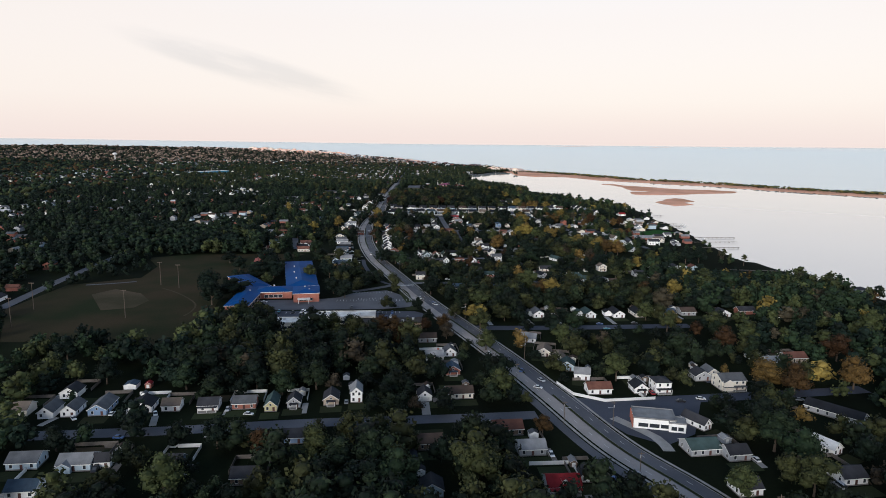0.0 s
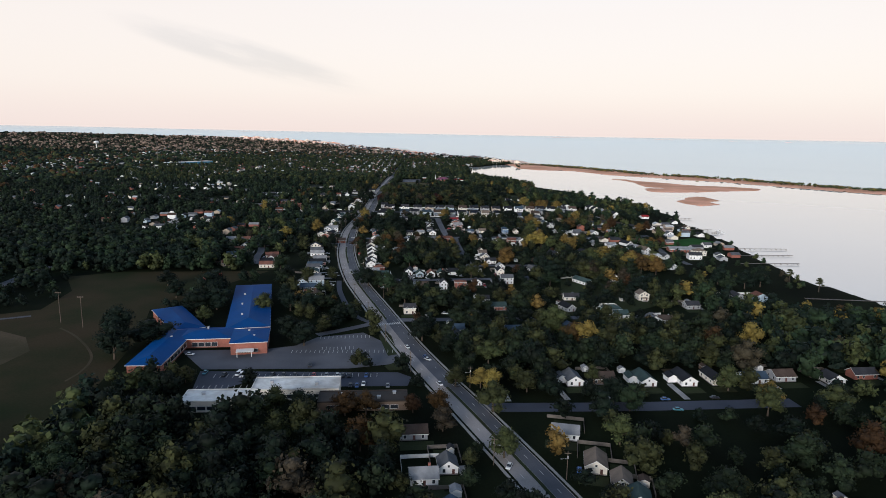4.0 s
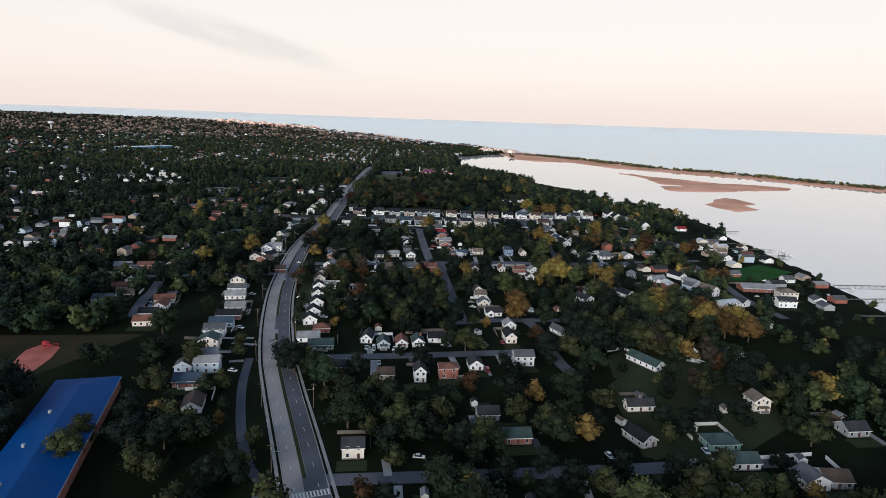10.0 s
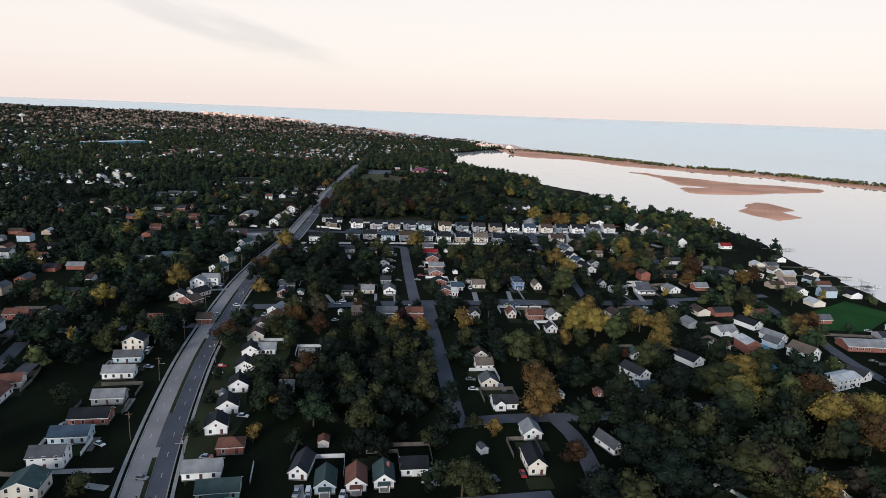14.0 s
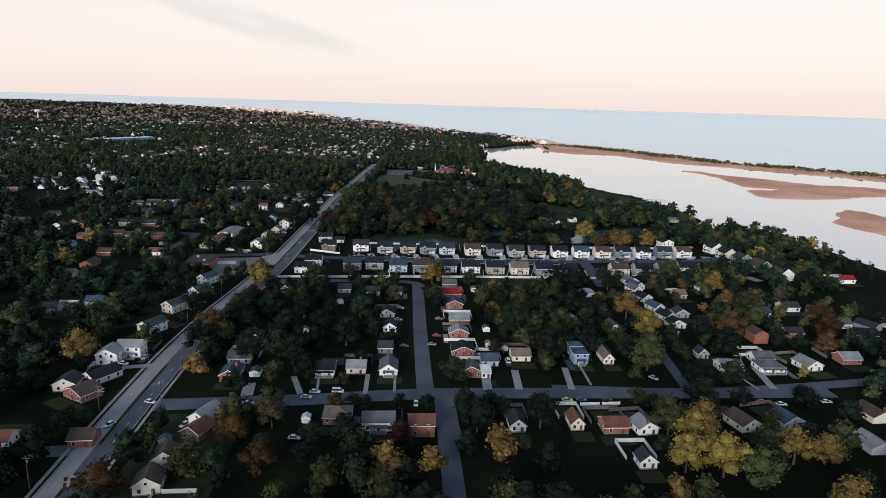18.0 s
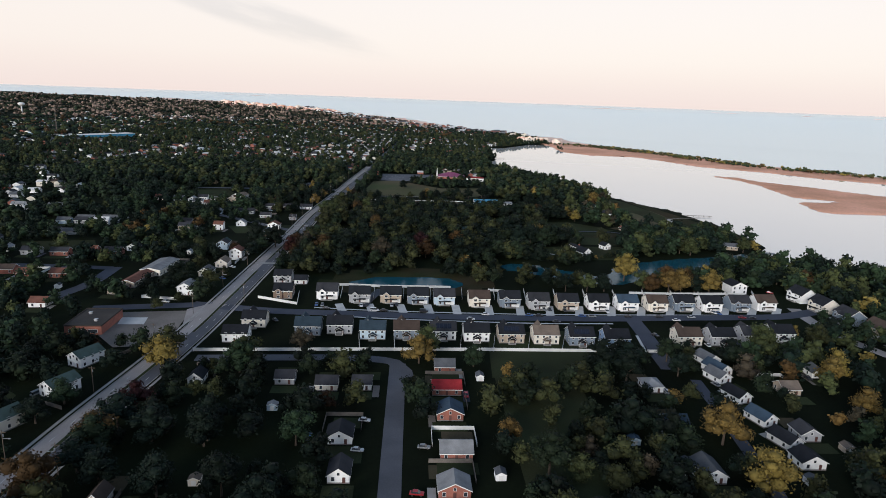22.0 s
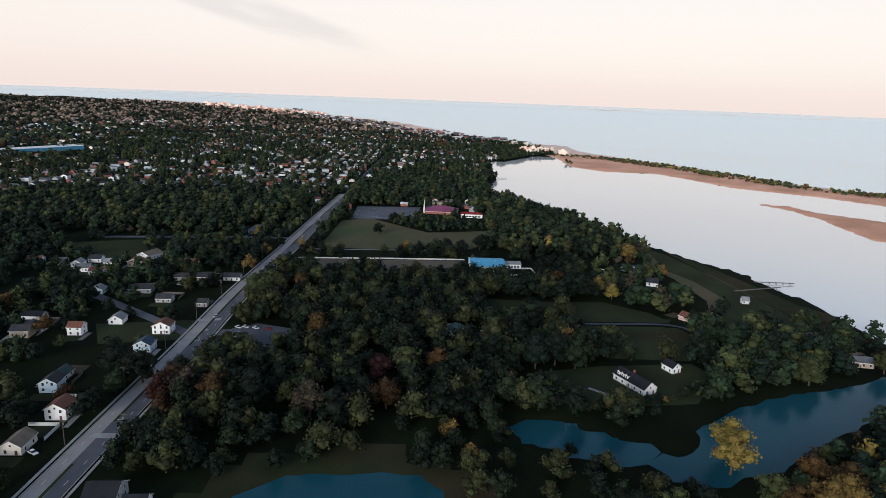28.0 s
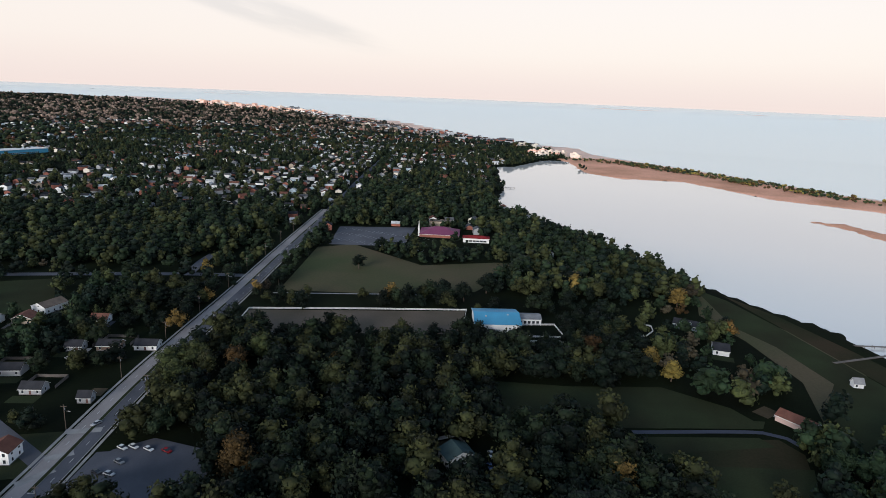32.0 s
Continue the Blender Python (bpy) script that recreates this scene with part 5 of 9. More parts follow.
ribbon("road_18", [(-299.1, 461.2), (-306.2, 548.7), (-309.1, 624.2), (-311.1, 704.5)], 9, M["asphalt"], 0.06, "grey asphalt side street between houses")
ribbon("frontage_lane", [(-16.9, 538.9), (-27.5, 552.6), (-37.5, 582.2), (-46.6, 622.4), (-50.9, 656.3)], 4, M["asphalt_dark"], 0.05, "narrow lane along the main road")
ribbon("road_19", [(-232.6, 1570.9), (-163.3, 1580.8), (-102.6, 1587.7), (-53.3, 1589.2)], 8, M["asphalt"], 0.06, "grey asphalt side street between houses")
ribbon("road_20", [(-102.6, 1587.7), (-105.4, 1622.0), (-104.3, 1650.2)], 8, M["asphalt"], 0.05, "grey asphalt side street between houses")
ribbon("road_21", [(168, 882.9), (171.2, 921.9), (178.2, 983.3), (182.8, 1036.9)], 5, M["asphalt_dark"], 0.05, "grey asphalt side street between houses")
ribbon("road_22", [(-53.7, 1324.6), (-167.4, 1410.3)], 7, M["asphalt"], 0.05, "grey asphalt side street between houses")
ribbon("road_23", [(62.2, 841.7), (61.3, 857.5), (60.5, 877.9)], 7.2, M["asphalt"], 0.05, "grey asphalt side street between houses")
ribbon("road_24", [(-121.1, 705.3), (-125, 733.2), (-129.5, 778)], 7, M["asphalt"], 0.05, "grey asphalt side street between houses")
ribbon("road_25", [(22.3, 1126.7), (26.4, 1146.4), (30.8, 1161.6)], 6, M["asphalt"], 0.05, "grey asphalt side street between houses")
ribbon("school_drive", [(-48.6, 513.9), (-33, 524.2), (-13.6, 539.2)], 6, M["asphalt"], 0.05, "grey asphalt side street between houses")


# ---------------------------------------------------------------- lots, fields and lawns
patch("car_park", [(-120.4, 485.7), (-74.6, 487.9), (-58.1, 494.2), (-47.7, 509.2), (-20.8, 518.6), (-2.3, 493.9), (6.4, 466.7), (-24.2, 458.1), (-99.8, 456.9)], M["asphalt"], 0.05, "grey asphalt school car park with faded bays", "", True)
patch("staff_car_park", [(-99.9, 454.4), (2, 452.6), (9.1, 446.1), (7.1, 434.7), (-25.3, 434.1), (-28.7, 442.1), (-71.8, 440.7), (-81.2, 431.6), (-95.3, 426.6)], M["asphalt_dark"], 0.04, "dark asphalt car park with white bay lines", "", True)
patch("school_field", [(-250.7, 383.3), (-294.1, 459.6), (-291, 537.9), (-242.2, 567.1), (-252, 660.8), (-203, 681.7), (-152.6, 507.3), (-137.7, 400.2), (-132.9, 347.3), (-199.9, 382.5)], M["field"], 0.03, "worn brownish sports field", "", True)
patch("field_north_of_school", [(-228.9, 586.9), (-275.1, 663.9), (-238.6, 684.3), (-115.7, 690.9), (-145.2, 630.2), (-163.9, 566.7)], M["field"], 0.03, "mown field beside the school", "", True)
patch("play_area", [(-161.4, 643.9), (-164.7, 665.3), (-160.4, 675.7), (-150.1, 669.6), (-147, 654.8), (-146.7, 639.1), (-155.1, 637.1)], M["clay"], 0.06, "red clay play area", "", True)
patch("corner_lot", [(-111.5, 1104.6), (-71.4, 1111.4), (-68.1, 1084.5), (-74.1, 1059.3), (-88.1, 1056.7), (-102.9, 1071.9)], M["gravel"], 0.05, "bare gravel and broken concrete lot", "", True)
patch("slab", [(-102.9, 1097.3), (-89.5, 1098.4), (-87.2, 1088.0), (-100.3, 1087.0)], M["concrete_new"], 0.06, "pale concrete slab", "", True)
patch("junction", [(-74.2, 1113.1), (-63.2, 1125.2), (-55.0, 1123.3), (-62.7, 1100.3), (-67.4, 1088.9)], M["concrete_road"], 0.15, "pale concrete street junction", "road", True)
patch("yard_lot", [(-46.3, 1340.6), (-21.6, 1344.0), (2.7, 1335.4), (-0.3, 1318.1), (-10.1, 1307.5), (-46.9, 1315.1)], M["asphalt"], 0.04, "worn asphalt yard with parked cars", "", True)
patch("lawn_by_new_houses", [(92.5, 1089.4), (136.3, 1095.6), (141.0, 1066.0), (133.8, 1036.3), (90.0, 1033.8)], M["lawn"], 0.03, "mown dark green lawn", "", True)
patch("meadow", [(-25.6, 1555.3), (-21.3, 1688.7), (10.6, 1704.5), (76.6, 1636.4), (143.2, 1654.3), (167.2, 1647.9), (117.8, 1566.3), (59.8, 1554.7)], M["meadow"], 0.03, "wide mown field with worn brown patches", "", True)
patch("riding_arena", [(-34.7, 1511.8), (108.3, 1522.2), (104.4, 1479.7), (-18.3, 1472.3), (-34.5, 1482.5)], M["dirt"], 0.05, "sandy brown riding arena", "", True)
patch("church_car_park", [(-12.8, 1701.0), (-14.3, 1783.6), (67.2, 1791.7), (57.5, 1702.1)], M["asphalt"], 0.05, "pale asphalt church car park with white bays", "", True)
patch("paddock_1", [(117.0, 1415.8), (156.0, 1412.0), (204.8, 1414.3), (231.9, 1393.2), (238.1, 1379.2), (189.4, 1371.8), (113.5, 1375.5)], M["lawn"], 0.03, "dark grass paddock", "", True)
patch("paddock_2", [(187.3, 1362.6), (240.3, 1364.9), (245.3, 1352.7), (235.8, 1328.1), (187.0, 1326.4), (176.6, 1340.3)], M["field"], 0.03, "grass paddock", "", True)
patch("shore_lawn", [(291.6, 1582.1), (305.6, 1550.7), (329.0, 1474.6), (331.0, 1447.8), (325.3, 1427.0), (296.1, 1385.7), (270.8, 1382.3), (285.6, 1424.9), (282.7, 1483.2), (272.2, 1529.8)], M["meadow"], 0.03, "green lawn sloping to the bay", "", True)
patch("mansion_lawn", [(131.7, 1289.5), (172.9, 1300.7), (226.4, 1306.8), (232.6, 1289.9), (210.0, 1258.6), (154.0, 1251.0), (127.5, 1263.3)], M["lawn"], 0.03, "lawn round a white house", "", True)
patch("waterfront_lawn", [(315.6, 870.1), (358.2, 896), (372.8, 867.2), (326.2, 832), (298.3, 834.5)], M["green_lawn"], 0.05, "bright green waterfront lawn", "", True)
patch("big_yard", [(137.5, 662.9), (157.9, 677.5), (220.7, 684.5), (218.5, 654), (201.2, 632.3), (130.8, 633.6)], M["lawn"], 0.03, "large dark grass yard", "", False)
patch("side_yard", [(124.8, 624.2), (144.6, 645.9), (203.4, 624.8), (188.7, 582), (151.3, 556.3), (117.4, 559.3)], M["lawn"], 0.03, "grass yards", "", False)
patch("street_lawn", [(-47.1, 817.8), (-50.3, 858.9), (-17.5, 860.5), (-13.5, 789.5), (-21.1, 710.9), (-29, 676.4), (-40.2, 710.8)], M["lawn"], 0.02, "front lawns", "", False)
patch("back_field", [(-202.2, 1036.0), (-157.5, 1045.5), (-101.3, 1006.3), (-92.6, 960.7), (-110.8, 949.2), (-154.4, 964.8)], M["lawn"], 0.02, "rough back field", "", False)
CLEAR.append(np.array([(-48.2, 1052.1), (184.2, 1065.9), (222.4, 1089.3), (282.6, 1115.0), (314.7, 1160.4), (300.5, 1181.2), (174.0, 1173.4), (47.9, 1177.2), (-15.5, 1180.2), (-36.5, 1187.8), (-51.7, 1175.7), (-59.7, 1093.1)], float))
ribbon("paddock_lane", [(175.9, 1367.9), (236.0, 1370.5), (247.3, 1360.1)], 3, M["asphalt_dark"], 0.04, "narrow asphalt lane")
patch("orchard_field", [(91.0, 1035.7), (129.0, 1050.9), (127.5, 980.6), (113, 925.2), (93.5, 949)], M["lawn"], 0.02, "rough grass field", "", False)
patch("infield", [(-254.9, 503.9), (-244.8, 523), (-218, 508), (-202.3, 484.7), (-204.7, 463.6), (-225.1, 455.9)], M["worn"], 0.08, "worn brown infield of a ball field", "", False)
patch("grass_island", [(-11.2, 513.5), (-7.2, 522.9), (-3.1, 511.3), (2, 479.9), (-4, 476.9)], M["lawn"], 0.11, "grass island in a car park", "", True)
patch("grass_island", [(-5.5, 461.2), (1, 467.7), (6.9, 466.1), (9, 457.3), (-2.7, 454.7)], M["lawn"], 0.11, "grass island in a car park", "", True)
patch("lane_end", [(-130.4, 422.5), (-114.9, 424.2), (-113.4, 416.1), (-126.4, 415.9)], M["asphalt"], 0.05, "asphalt lane end", "", True)
ribbon("field_path", [(-207.9, 526.2), (-190.7, 510.5), (-171.8, 487.2), (-162.2, 469.9), (-159.4, 451.4), (-160.7, 440.9)], 1.4, M["worn"], 0.07, "bare path across the field")
ribbon("field_path", [(-275.8, 537.7), (-256.6, 543.6), (-239.7, 551.5)], 3.5, M["asphalt"], 0.07, "lane along the field")
ribbon("road_28", [(-45.6, 1046.9), (-5.3, 1050.0), (26.5, 1051.6), (45.2, 1048.1), (50.8, 1038.2), (51.7, 1031.3)], 7, M["asphalt"], 0.045, "grey asphalt side street between houses")
ribbon("road_26", [(-233.1, 1192.8), (-187.4, 1193.2), (-154.2, 1191.9)], 8, M["asphalt_dark"], 0.06, "grey asphalt side street between houses")
ribbon("road_27", [(-152.7, 1195.0), (-150.0, 1157.3), (-154.7, 1133.8), (-158.4, 1117.3)], 9, M["asphalt_dark"], 0.055, "grey asphalt side street between houses")
patch("back_lawn", [(-257.0, 1259.8), (-206.2, 1272.0), (-191.4, 1245.4), (-238.4, 1232.8)], M["lawn"], 0.02, "mown back field", "", True)
patch("open_field", [(-251.8, 1544.0), (-191.2, 1565.0), (-154.8, 1499.8), (-184.9, 1485.7)], M["lawn"], 0.02, "open dark grass field", "", True)
patch("house_yard", [(-123.1, 1343.5), (-67.3, 1355.0), (-52.2, 1324.8), (-106.7, 1313.0)], M["lawn"], 0.02, "lawn round a white house", "", True)
patch("shore_reeds", [(310.0, 1580.0), (330.0, 1530.0), (343.2, 1471.8), (352.5, 1422.1), (366.0, 1398.5), (357.0, 1345.0), (349.5, 1362.0), (336.3, 1373.5), (330.9, 1413.7), (326.4, 1452.0), (320.0, 1505.0)], M["field"], 0.02, "brown reeds along the bay", "", True)
patch("bay_lawn", [(294.6, 1593.9), (308.0, 1565.0), (319.0, 1505.0), (325.5, 1452.0), (330.0, 1414.0), (334.0, 1376.0), (308.2, 1361.0), (270.6, 1356.2), (281.6, 1397.2), (302.2, 1424.2), (297.6, 1475.2), (286.2, 1508.5)], M["lawn"], 0.015, "mown lawn sloping to the bay", "", True)
patch("paddock_lawn", [(191.9, 1342.6), (242.6, 1341.7), (228.3, 1310.9), (181.5, 1311.8)], M["lawn"], 0.015, "dark mown paddock", "", True)
patch("paddock_lawn", [(172.0, 1384.0), (242.5, 1381.0), (238.0, 1374.0), (173.0, 1371.5)], M["lawn"], 0.015, "dark mown paddock", "", True)
patch("paddock_lawn", [(175.0, 1364.0), (232.0, 1366.0), (235.6, 1358.5), (170.4, 1348.6)], M["lawn"], 0.015, "dark mown paddock", "", True)
CLEAR.append(np.array([(299.7, 1614.1), (335.0, 1556.8), (352.0, 1483.9), (372.0, 1434.1), (385.0, 1398.1), (352.0, 1372.0), (301.7, 1368.1), (274.6, 1388.3), (273.7, 1464.4)], float))
CLEAR.append(np.array([(284.0, 574.0), (392.0, 560.0), (396.0, 640.0), (276.0, 632.0)], float))
ribbon("court_drive", [(289.5, 1146.0), (287.0, 1120.0), (289.5, 1096.0), (297.5, 1071.0)], 8, M["concrete_road"], 0.05, "concrete drives before new houses")


# ---------------------------------------------------------------- houses by the first cross street
house(-178, 280, 4, 11, 9, wall='cream', roof='tan', far=True)
house(-163.1, 278.4, 4, 6.5, 11, axis='y', wall='white', roof='grey', far=True)
house(-153.9, 279.9, 4, 6.5, 11, axis='y', wall='white', roof='grey')
house(-164.5, 299.9, 4, 8, 9, axis='y', wall='white', roof='dark', far=True)
house(-141.8, 282.4, 4, 8, 14, axis='y', wall='blue', roof='grey')
house(-123.8, 283, 4, 10, 10, axis='y', wall='white', roof='black', porch=1)
house(-110.6, 282.9, 4, 8, 7, wall='white', roof='tan')
house(-93.8, 283.2, 4, 9, 8, wall='white', roof='dark', porch=2)
house(-77.9, 285, 4, 10.5, 7.5, wall='brick', roof='grey')
house(-65.2, 284.3, 4, 5.5, 12, axis='y', wall='yellow', roof='green')
house(-55.2, 286.1, 4, 6, 8, axis='y', wall='grey', roof='dark', porch=1)
house(-38.3, 289.9, 4, 7, 10, axis='y', wall='tan', roof='dark', porch=1)
house(-26.6, 292.8, 4, 5.5, 10, axis='y', wall='white', roof='lightgrey', h=5.0)
shed(-34.1, 318.5, 3, 3.2, 3.2, wall='white', roof='grey')
shed(-132, 309.5, 3, 3, 3.6, wall='brick', roof='red')
shed(-101, 313.8, 3, 3, 6, wall='white', roof='grey')
shed(-140.3, 309.3, 3, 6, 6, wall='white', roof='blue')
house(6.3, 292.4, 4, 6.5, 8, axis='y', wall='white', roof='dark', garage=1)
house(23.4, 294.8, 4, 13, 8, wall='cream', roof='brown')
house(22.1, 326.7, 4, 7.5, 8, axis='y', wall='brick', roof='blue', porch=1)
house(13.2, 348.6, 4, 10, 8, wall='white', roof='lightgrey', chimney=1)
house(22.3, 356.1, 4, 7, 8, axis='y', wall='white', roof='grey')
house(9.8, 382.1, 4, 11, 7, wall='grey', roof='brown')
house(-126.9, 230.8, 4, 12, 9, wall='pale_blue', roof='lightgrey', wing=(-3, -4, 5, 4))
house(-146.8, 232.5, 4, 11, 9, wall='pale_blue', roof='grey')
house(-117.3, 230.8, 4, 6, 5, wall='white', roof='dark')
house(-135.6, 212.1, 4, 10, 8, wall='white', roof='blue')
house(-48.6, 249.8, 4, 8, 7, wall='blue', roof='dark')
house(7.6, 243.7, 4, 10, 8, wall='brown', roof='brown')
house(41.2, 256, 4, 13, 9, wall='brown', roof='rust')
house(48.4, 237.7, 4, 11, 8, wall='grey', roof='lightgrey')
house(54.8, 210.2, 2, 12, 9, wall='white', roof='red', g=2.4, porch=2, dormer=1, label='white bungalow with a bright red metal roof and long porch')
house(65.1, 215.6, 2, 5, 5, axis='y', wall='white', roof='dark')
house(7.3, 208.7, 2, 8, 8, axis='y', wall='pale_blue', roof='dark')
house(-7.6, 209.9, 2, 7, 8, axis='y', wall='grey', roof='dark')
house(-61, 218.9, 2, 9, 8, wall='brown', roof='dark')
house(-91.1, 229.1, 2, 8, 7, wall='slate', roof='dark')
# east of the main road
house(73, 381.6, -14, 11, 8, wall='white', roof='lightgrey')
house(78.6, 356.7, -14, 8, 11, axis='y', wall='cream', roof='tan')
house(84.2, 343.4, -14, 7, 9, axis='y', wall='cream', roof='tan')
house(86.4, 332.5, -14, 8, 9, axis='y', wall='pale_blue', roof='green')
house(90.9, 317.5, -14, 8, 7, wall='white', roof='lightgrey', h=3.4)
house(94, 298.7, 2, 12, 7.5, wall='white', roof='rust')
house(115.1, 299.7, 2, 7, 8.5, axis='y', wall='white', roof='black', porch=1)
house(126.5, 300.4, 2, 8, 9, wall='white', roof='dark', g=1.8, hip=True, porch=2, h=5.4)
house(127.1, 259.8, 28, 5, 12, axis='y', wall='white', roof='dark')
house(163.8, 303.5, 4, 13, 10, wall='cream', roof='grey', g=2.4, porch=2, wing=(-3.5, -4, 5, 5), h=5.2)
house(154.4, 315.8, 4, 9, 8, axis='y', wall='grey', roof='dark')
house(161.6, 319.9, 4, 7, 8, axis='y', wall='cream', roof='grey')
house(221.8, 342.6, 4, 13, 8, wall='tan', roof='rust')
house(204.7, 335.6, 4, 8, 7, wall='white', roof='lightgrey')
house(118.3, 236.8, 6, 13, 10, wall='grey', roof='green')
house(130, 231.3, 6, 9, 8, wall='grey', roof='dark')
house(170.7, 235.5, 25, 6, 10, axis='y', wall='white', roof='white')
house(247.6, 445.3, 4, 13, 7, wall='brick', roof='dark', far=True)
house(270.3, 437, 4, 9, 9, axis='y', wall='white', roof='lightgrey', far=True)
house(226.7, 438.8, 4, 9, 9, axis='y', wall='white', roof='dark')
house(285.2, 505.1, 4, 8, 9, axis='y', wall='white', roof='grey', h=5.2, far=True)
house(299.6, 507.4, 4, 9, 9, axis='y', wall='white', roof='dark', h=5.2, far=True)
house(366.7, 511.4, 10, 10, 10, wall='slate', roof='dark', hip=True, h=5, far=True)
house(376.8, 501.4, 10, 10, 10, wall='slate', roof='dark', hip=True, h=5, far=True)
house(196.8, 268, 38, 8, 24, axis='y', wall='grey', roof='black')
house(164, 212.9, 6, 10, 9, wall='white', roof='dark')
house(121, 206.2, 6, 9, 8, wall='white', roof='dark')
house(153, 553.8, 2, 10, 8, wall='white', roof='green')
# the row by the dark cross street
house(90.6, 439.5, 3, 8, 12, axis='y', wall='white', roof='grey', wing=(-5.5, 2, 5, 6))
house(105.8, 440.3, 3, 12, 8.5, wall='brown', roof='brown')
house(127.6, 439, 3, 8, 13, axis='y', wall='white', roof='green', wing=(-6, 2.5, 5, 7))
house(148.6, 439.8, 3, 8, 14, axis='y', wall='white', roof='black', wing=(-6, 2, 5, 6))
house(164.8, 441, 3, 7.5, 14, axis='y', wall='cream', roof='black')
house(184.9, 439.8, 3, 13, 8, wall='white', roof='blue')
house(202.2, 443.2, 3, 11, 9, wall='grey', roof='brown')
shed(120.5, 453, 3, 3.5, 3, wall='white', roof='lightgrey')
shed(101.3, 455.1, 3, 3.4, 3.4, wall='grey', roof='lightgrey')
# between the school road and the bay
house(7.9, 562.5, 3, 8, 7, wall='cream', roof='dark', h=4.4)
house(37.6, 521.2, 3, 9, 10, wall='white', roof='blue')
house(70.8, 572.9, 3, 11, 7.5, wall='brick', roof='green')
house(74.2, 518.2, 3, 13, 9, wall='grey', roof='blue')
house(111.5, 523, 20, 8, 11, axis='y', wall='pale_blue', roof='blue')
house(130.5, 599.4, 3, 12, 5, wall='cream', roof='dark')
house(184.8, 666, 3, 6, 7, axis='y', wall='white', roof='brown')
house(186, 601.5, 3, 8, 8.5, axis='y', wall='cream', roof='tan', porch=1, h=4.8)
shed(169.1, 597.5, 3, 3.4, 3.4, wall='cream', roof='tan')
house(151.4, 567.9, 3, 12.5, 9, wall='green', roof='green', hip=True, g=2.6)
house(120.4, 571.9, 20, 7, 12, axis='y', wall='grey', roof='black')
house(170.7, 540.4, 3, 9, 9, axis='y', wall='white', roof='grey', h=3.6)
house(179.9, 541.8, -4, 10, 9, wall='grey', roof='brown')
house(214.2, 578.1, 3, 10, 8, wall='grey', roof='dark')
house(36, 507.1, 3, 8, 9, axis='y', wall='slate', roof='dark')
house(62.1, 592, 3, 9, 7, wall='grey', roof='dark')
house(18.5, 633.3, 3, 8, 7, wall='tan', roof='brown')
house(34.8, 631.7, 3, 5.5, 9, axis='y', wall='white', roof='dark', h=5.4)
house(48.7, 635.6, 3, 9, 8, wall='brick', roof='rust', hip=True, g=1.4, h=5.2)
house(63.3, 646.3, 3, 7, 9, axis='y', wall='white', roof='dark')
house(88.8, 651.7, 3, 10, 8, wall='white', roof='grey', h=5.2)
# west side of the main road
house(-162.1, 794.1, 5, 9, 9, axis='y', wall='white', roof='grey', h=4.4, far=True)
house(-188.5, 841, 5, 12, 7, wall='tan', roof='lightgrey', h=3, far=True)
house(-171.7, 842.3, 5, 12, 7.5, wall='brick', roof='rust', h=3, far=True)
house(-153.5, 844.6, 5, 10, 9, axis='y', wall='brown', roof='dark', h=3)
house(-155.7, 763.7, 5, 9, 9, wall='tan', roof='brown', h=3, far=True)
house(-123.6, 739, 5, 8, 13, axis='y', wall='white', roof='rust', h=3)
house(-125.1, 723.2, 5, 11, 8, wall='grey', roof='black', h=3)
house(-121.3, 708.4, 5, 13, 9, wall='cream', roof='rust', h=3)
house(-95.9, 835.5, 5, 9.5, 8, wall='cream', roof='rust', h=3)
house(-96.4, 881.2, 5, 9, 9, axis='y', wall='cream', roof='dark', h=3.2)
house(-92.4, 908.3, 5, 9, 9, axis='y', wall='white', roof='lightgrey', h=5)
house(-90.8, 798.3, 5, 10, 9, axis='y', wall='cream', roof='dark', h=4.6)
house(-87.2, 780.7, 5, 12, 6, wall='pale_blue', roof='grey', h=3)
house(-84, 762.8, 5, 13, 6.5, wall='white', roof='lightgrey', h=3)
house(-77.8, 737.9, 5, 12, 7, wall='grey', roof='lightgrey', h=3)
house(-77.5, 721.1, 5, 14, 8, wall='brick', roof='black', h=3)
house(-78.2, 707.1, 5, 13, 8, wall='pale_blue', roof='blue', h=3)
house(-77.4, 690.5, 5, 11, 8, wall='white', roof='grey', h=4.6)
house(-75.5, 673.4, 5, 10.5, 10, axis='y', wall='cream', roof='green', h=4.4)
house(-67.1, 640.8, 5, 11.5, 8, wall='pale_blue', roof='lightgrey', h=5.2)
house(-78.2, 641.7, 5, 8, 8, axis='y', wall='pale_blue', roof='grey', h=3)
house(-67.9, 837.9, 5, 8, 8, wall='brick', roof='brown', h=3)
# east side of the main road
house(-34.6, 825.7, 10, 8, 8.5, axis='y', wall='cream', roof='brown', g=2.6, group='gabled cottages along the main road', h=3.4)
house(-34.4, 811.3, 10, 8, 8.5, axis='y', wall='cream', roof='brown', g=2.6, group='gabled cottages along the main road', h=3.4)
house(-32.3, 789.6, 10, 8, 8.5, axis='y', wall='white', roof='black', g=2.6, group='gabled cottages along the main road', h=3.4)
house(-30.7, 770.3, 10, 8, 8.5, axis='y', wall='white', roof='black', g=2.6, group='gabled cottages along the main road', h=3.4)
house(-28.7, 749.9, 10, 8, 8.5, axis='y', wall='white', roof='black', g=2.6, group='gabled cottages along the main road', h=3.4)
house(-28.3, 730, 10, 8, 8.5, axis='y', wall='white', roof='black', g=2.6, group='gabled cottages along the main road', h=3.4)
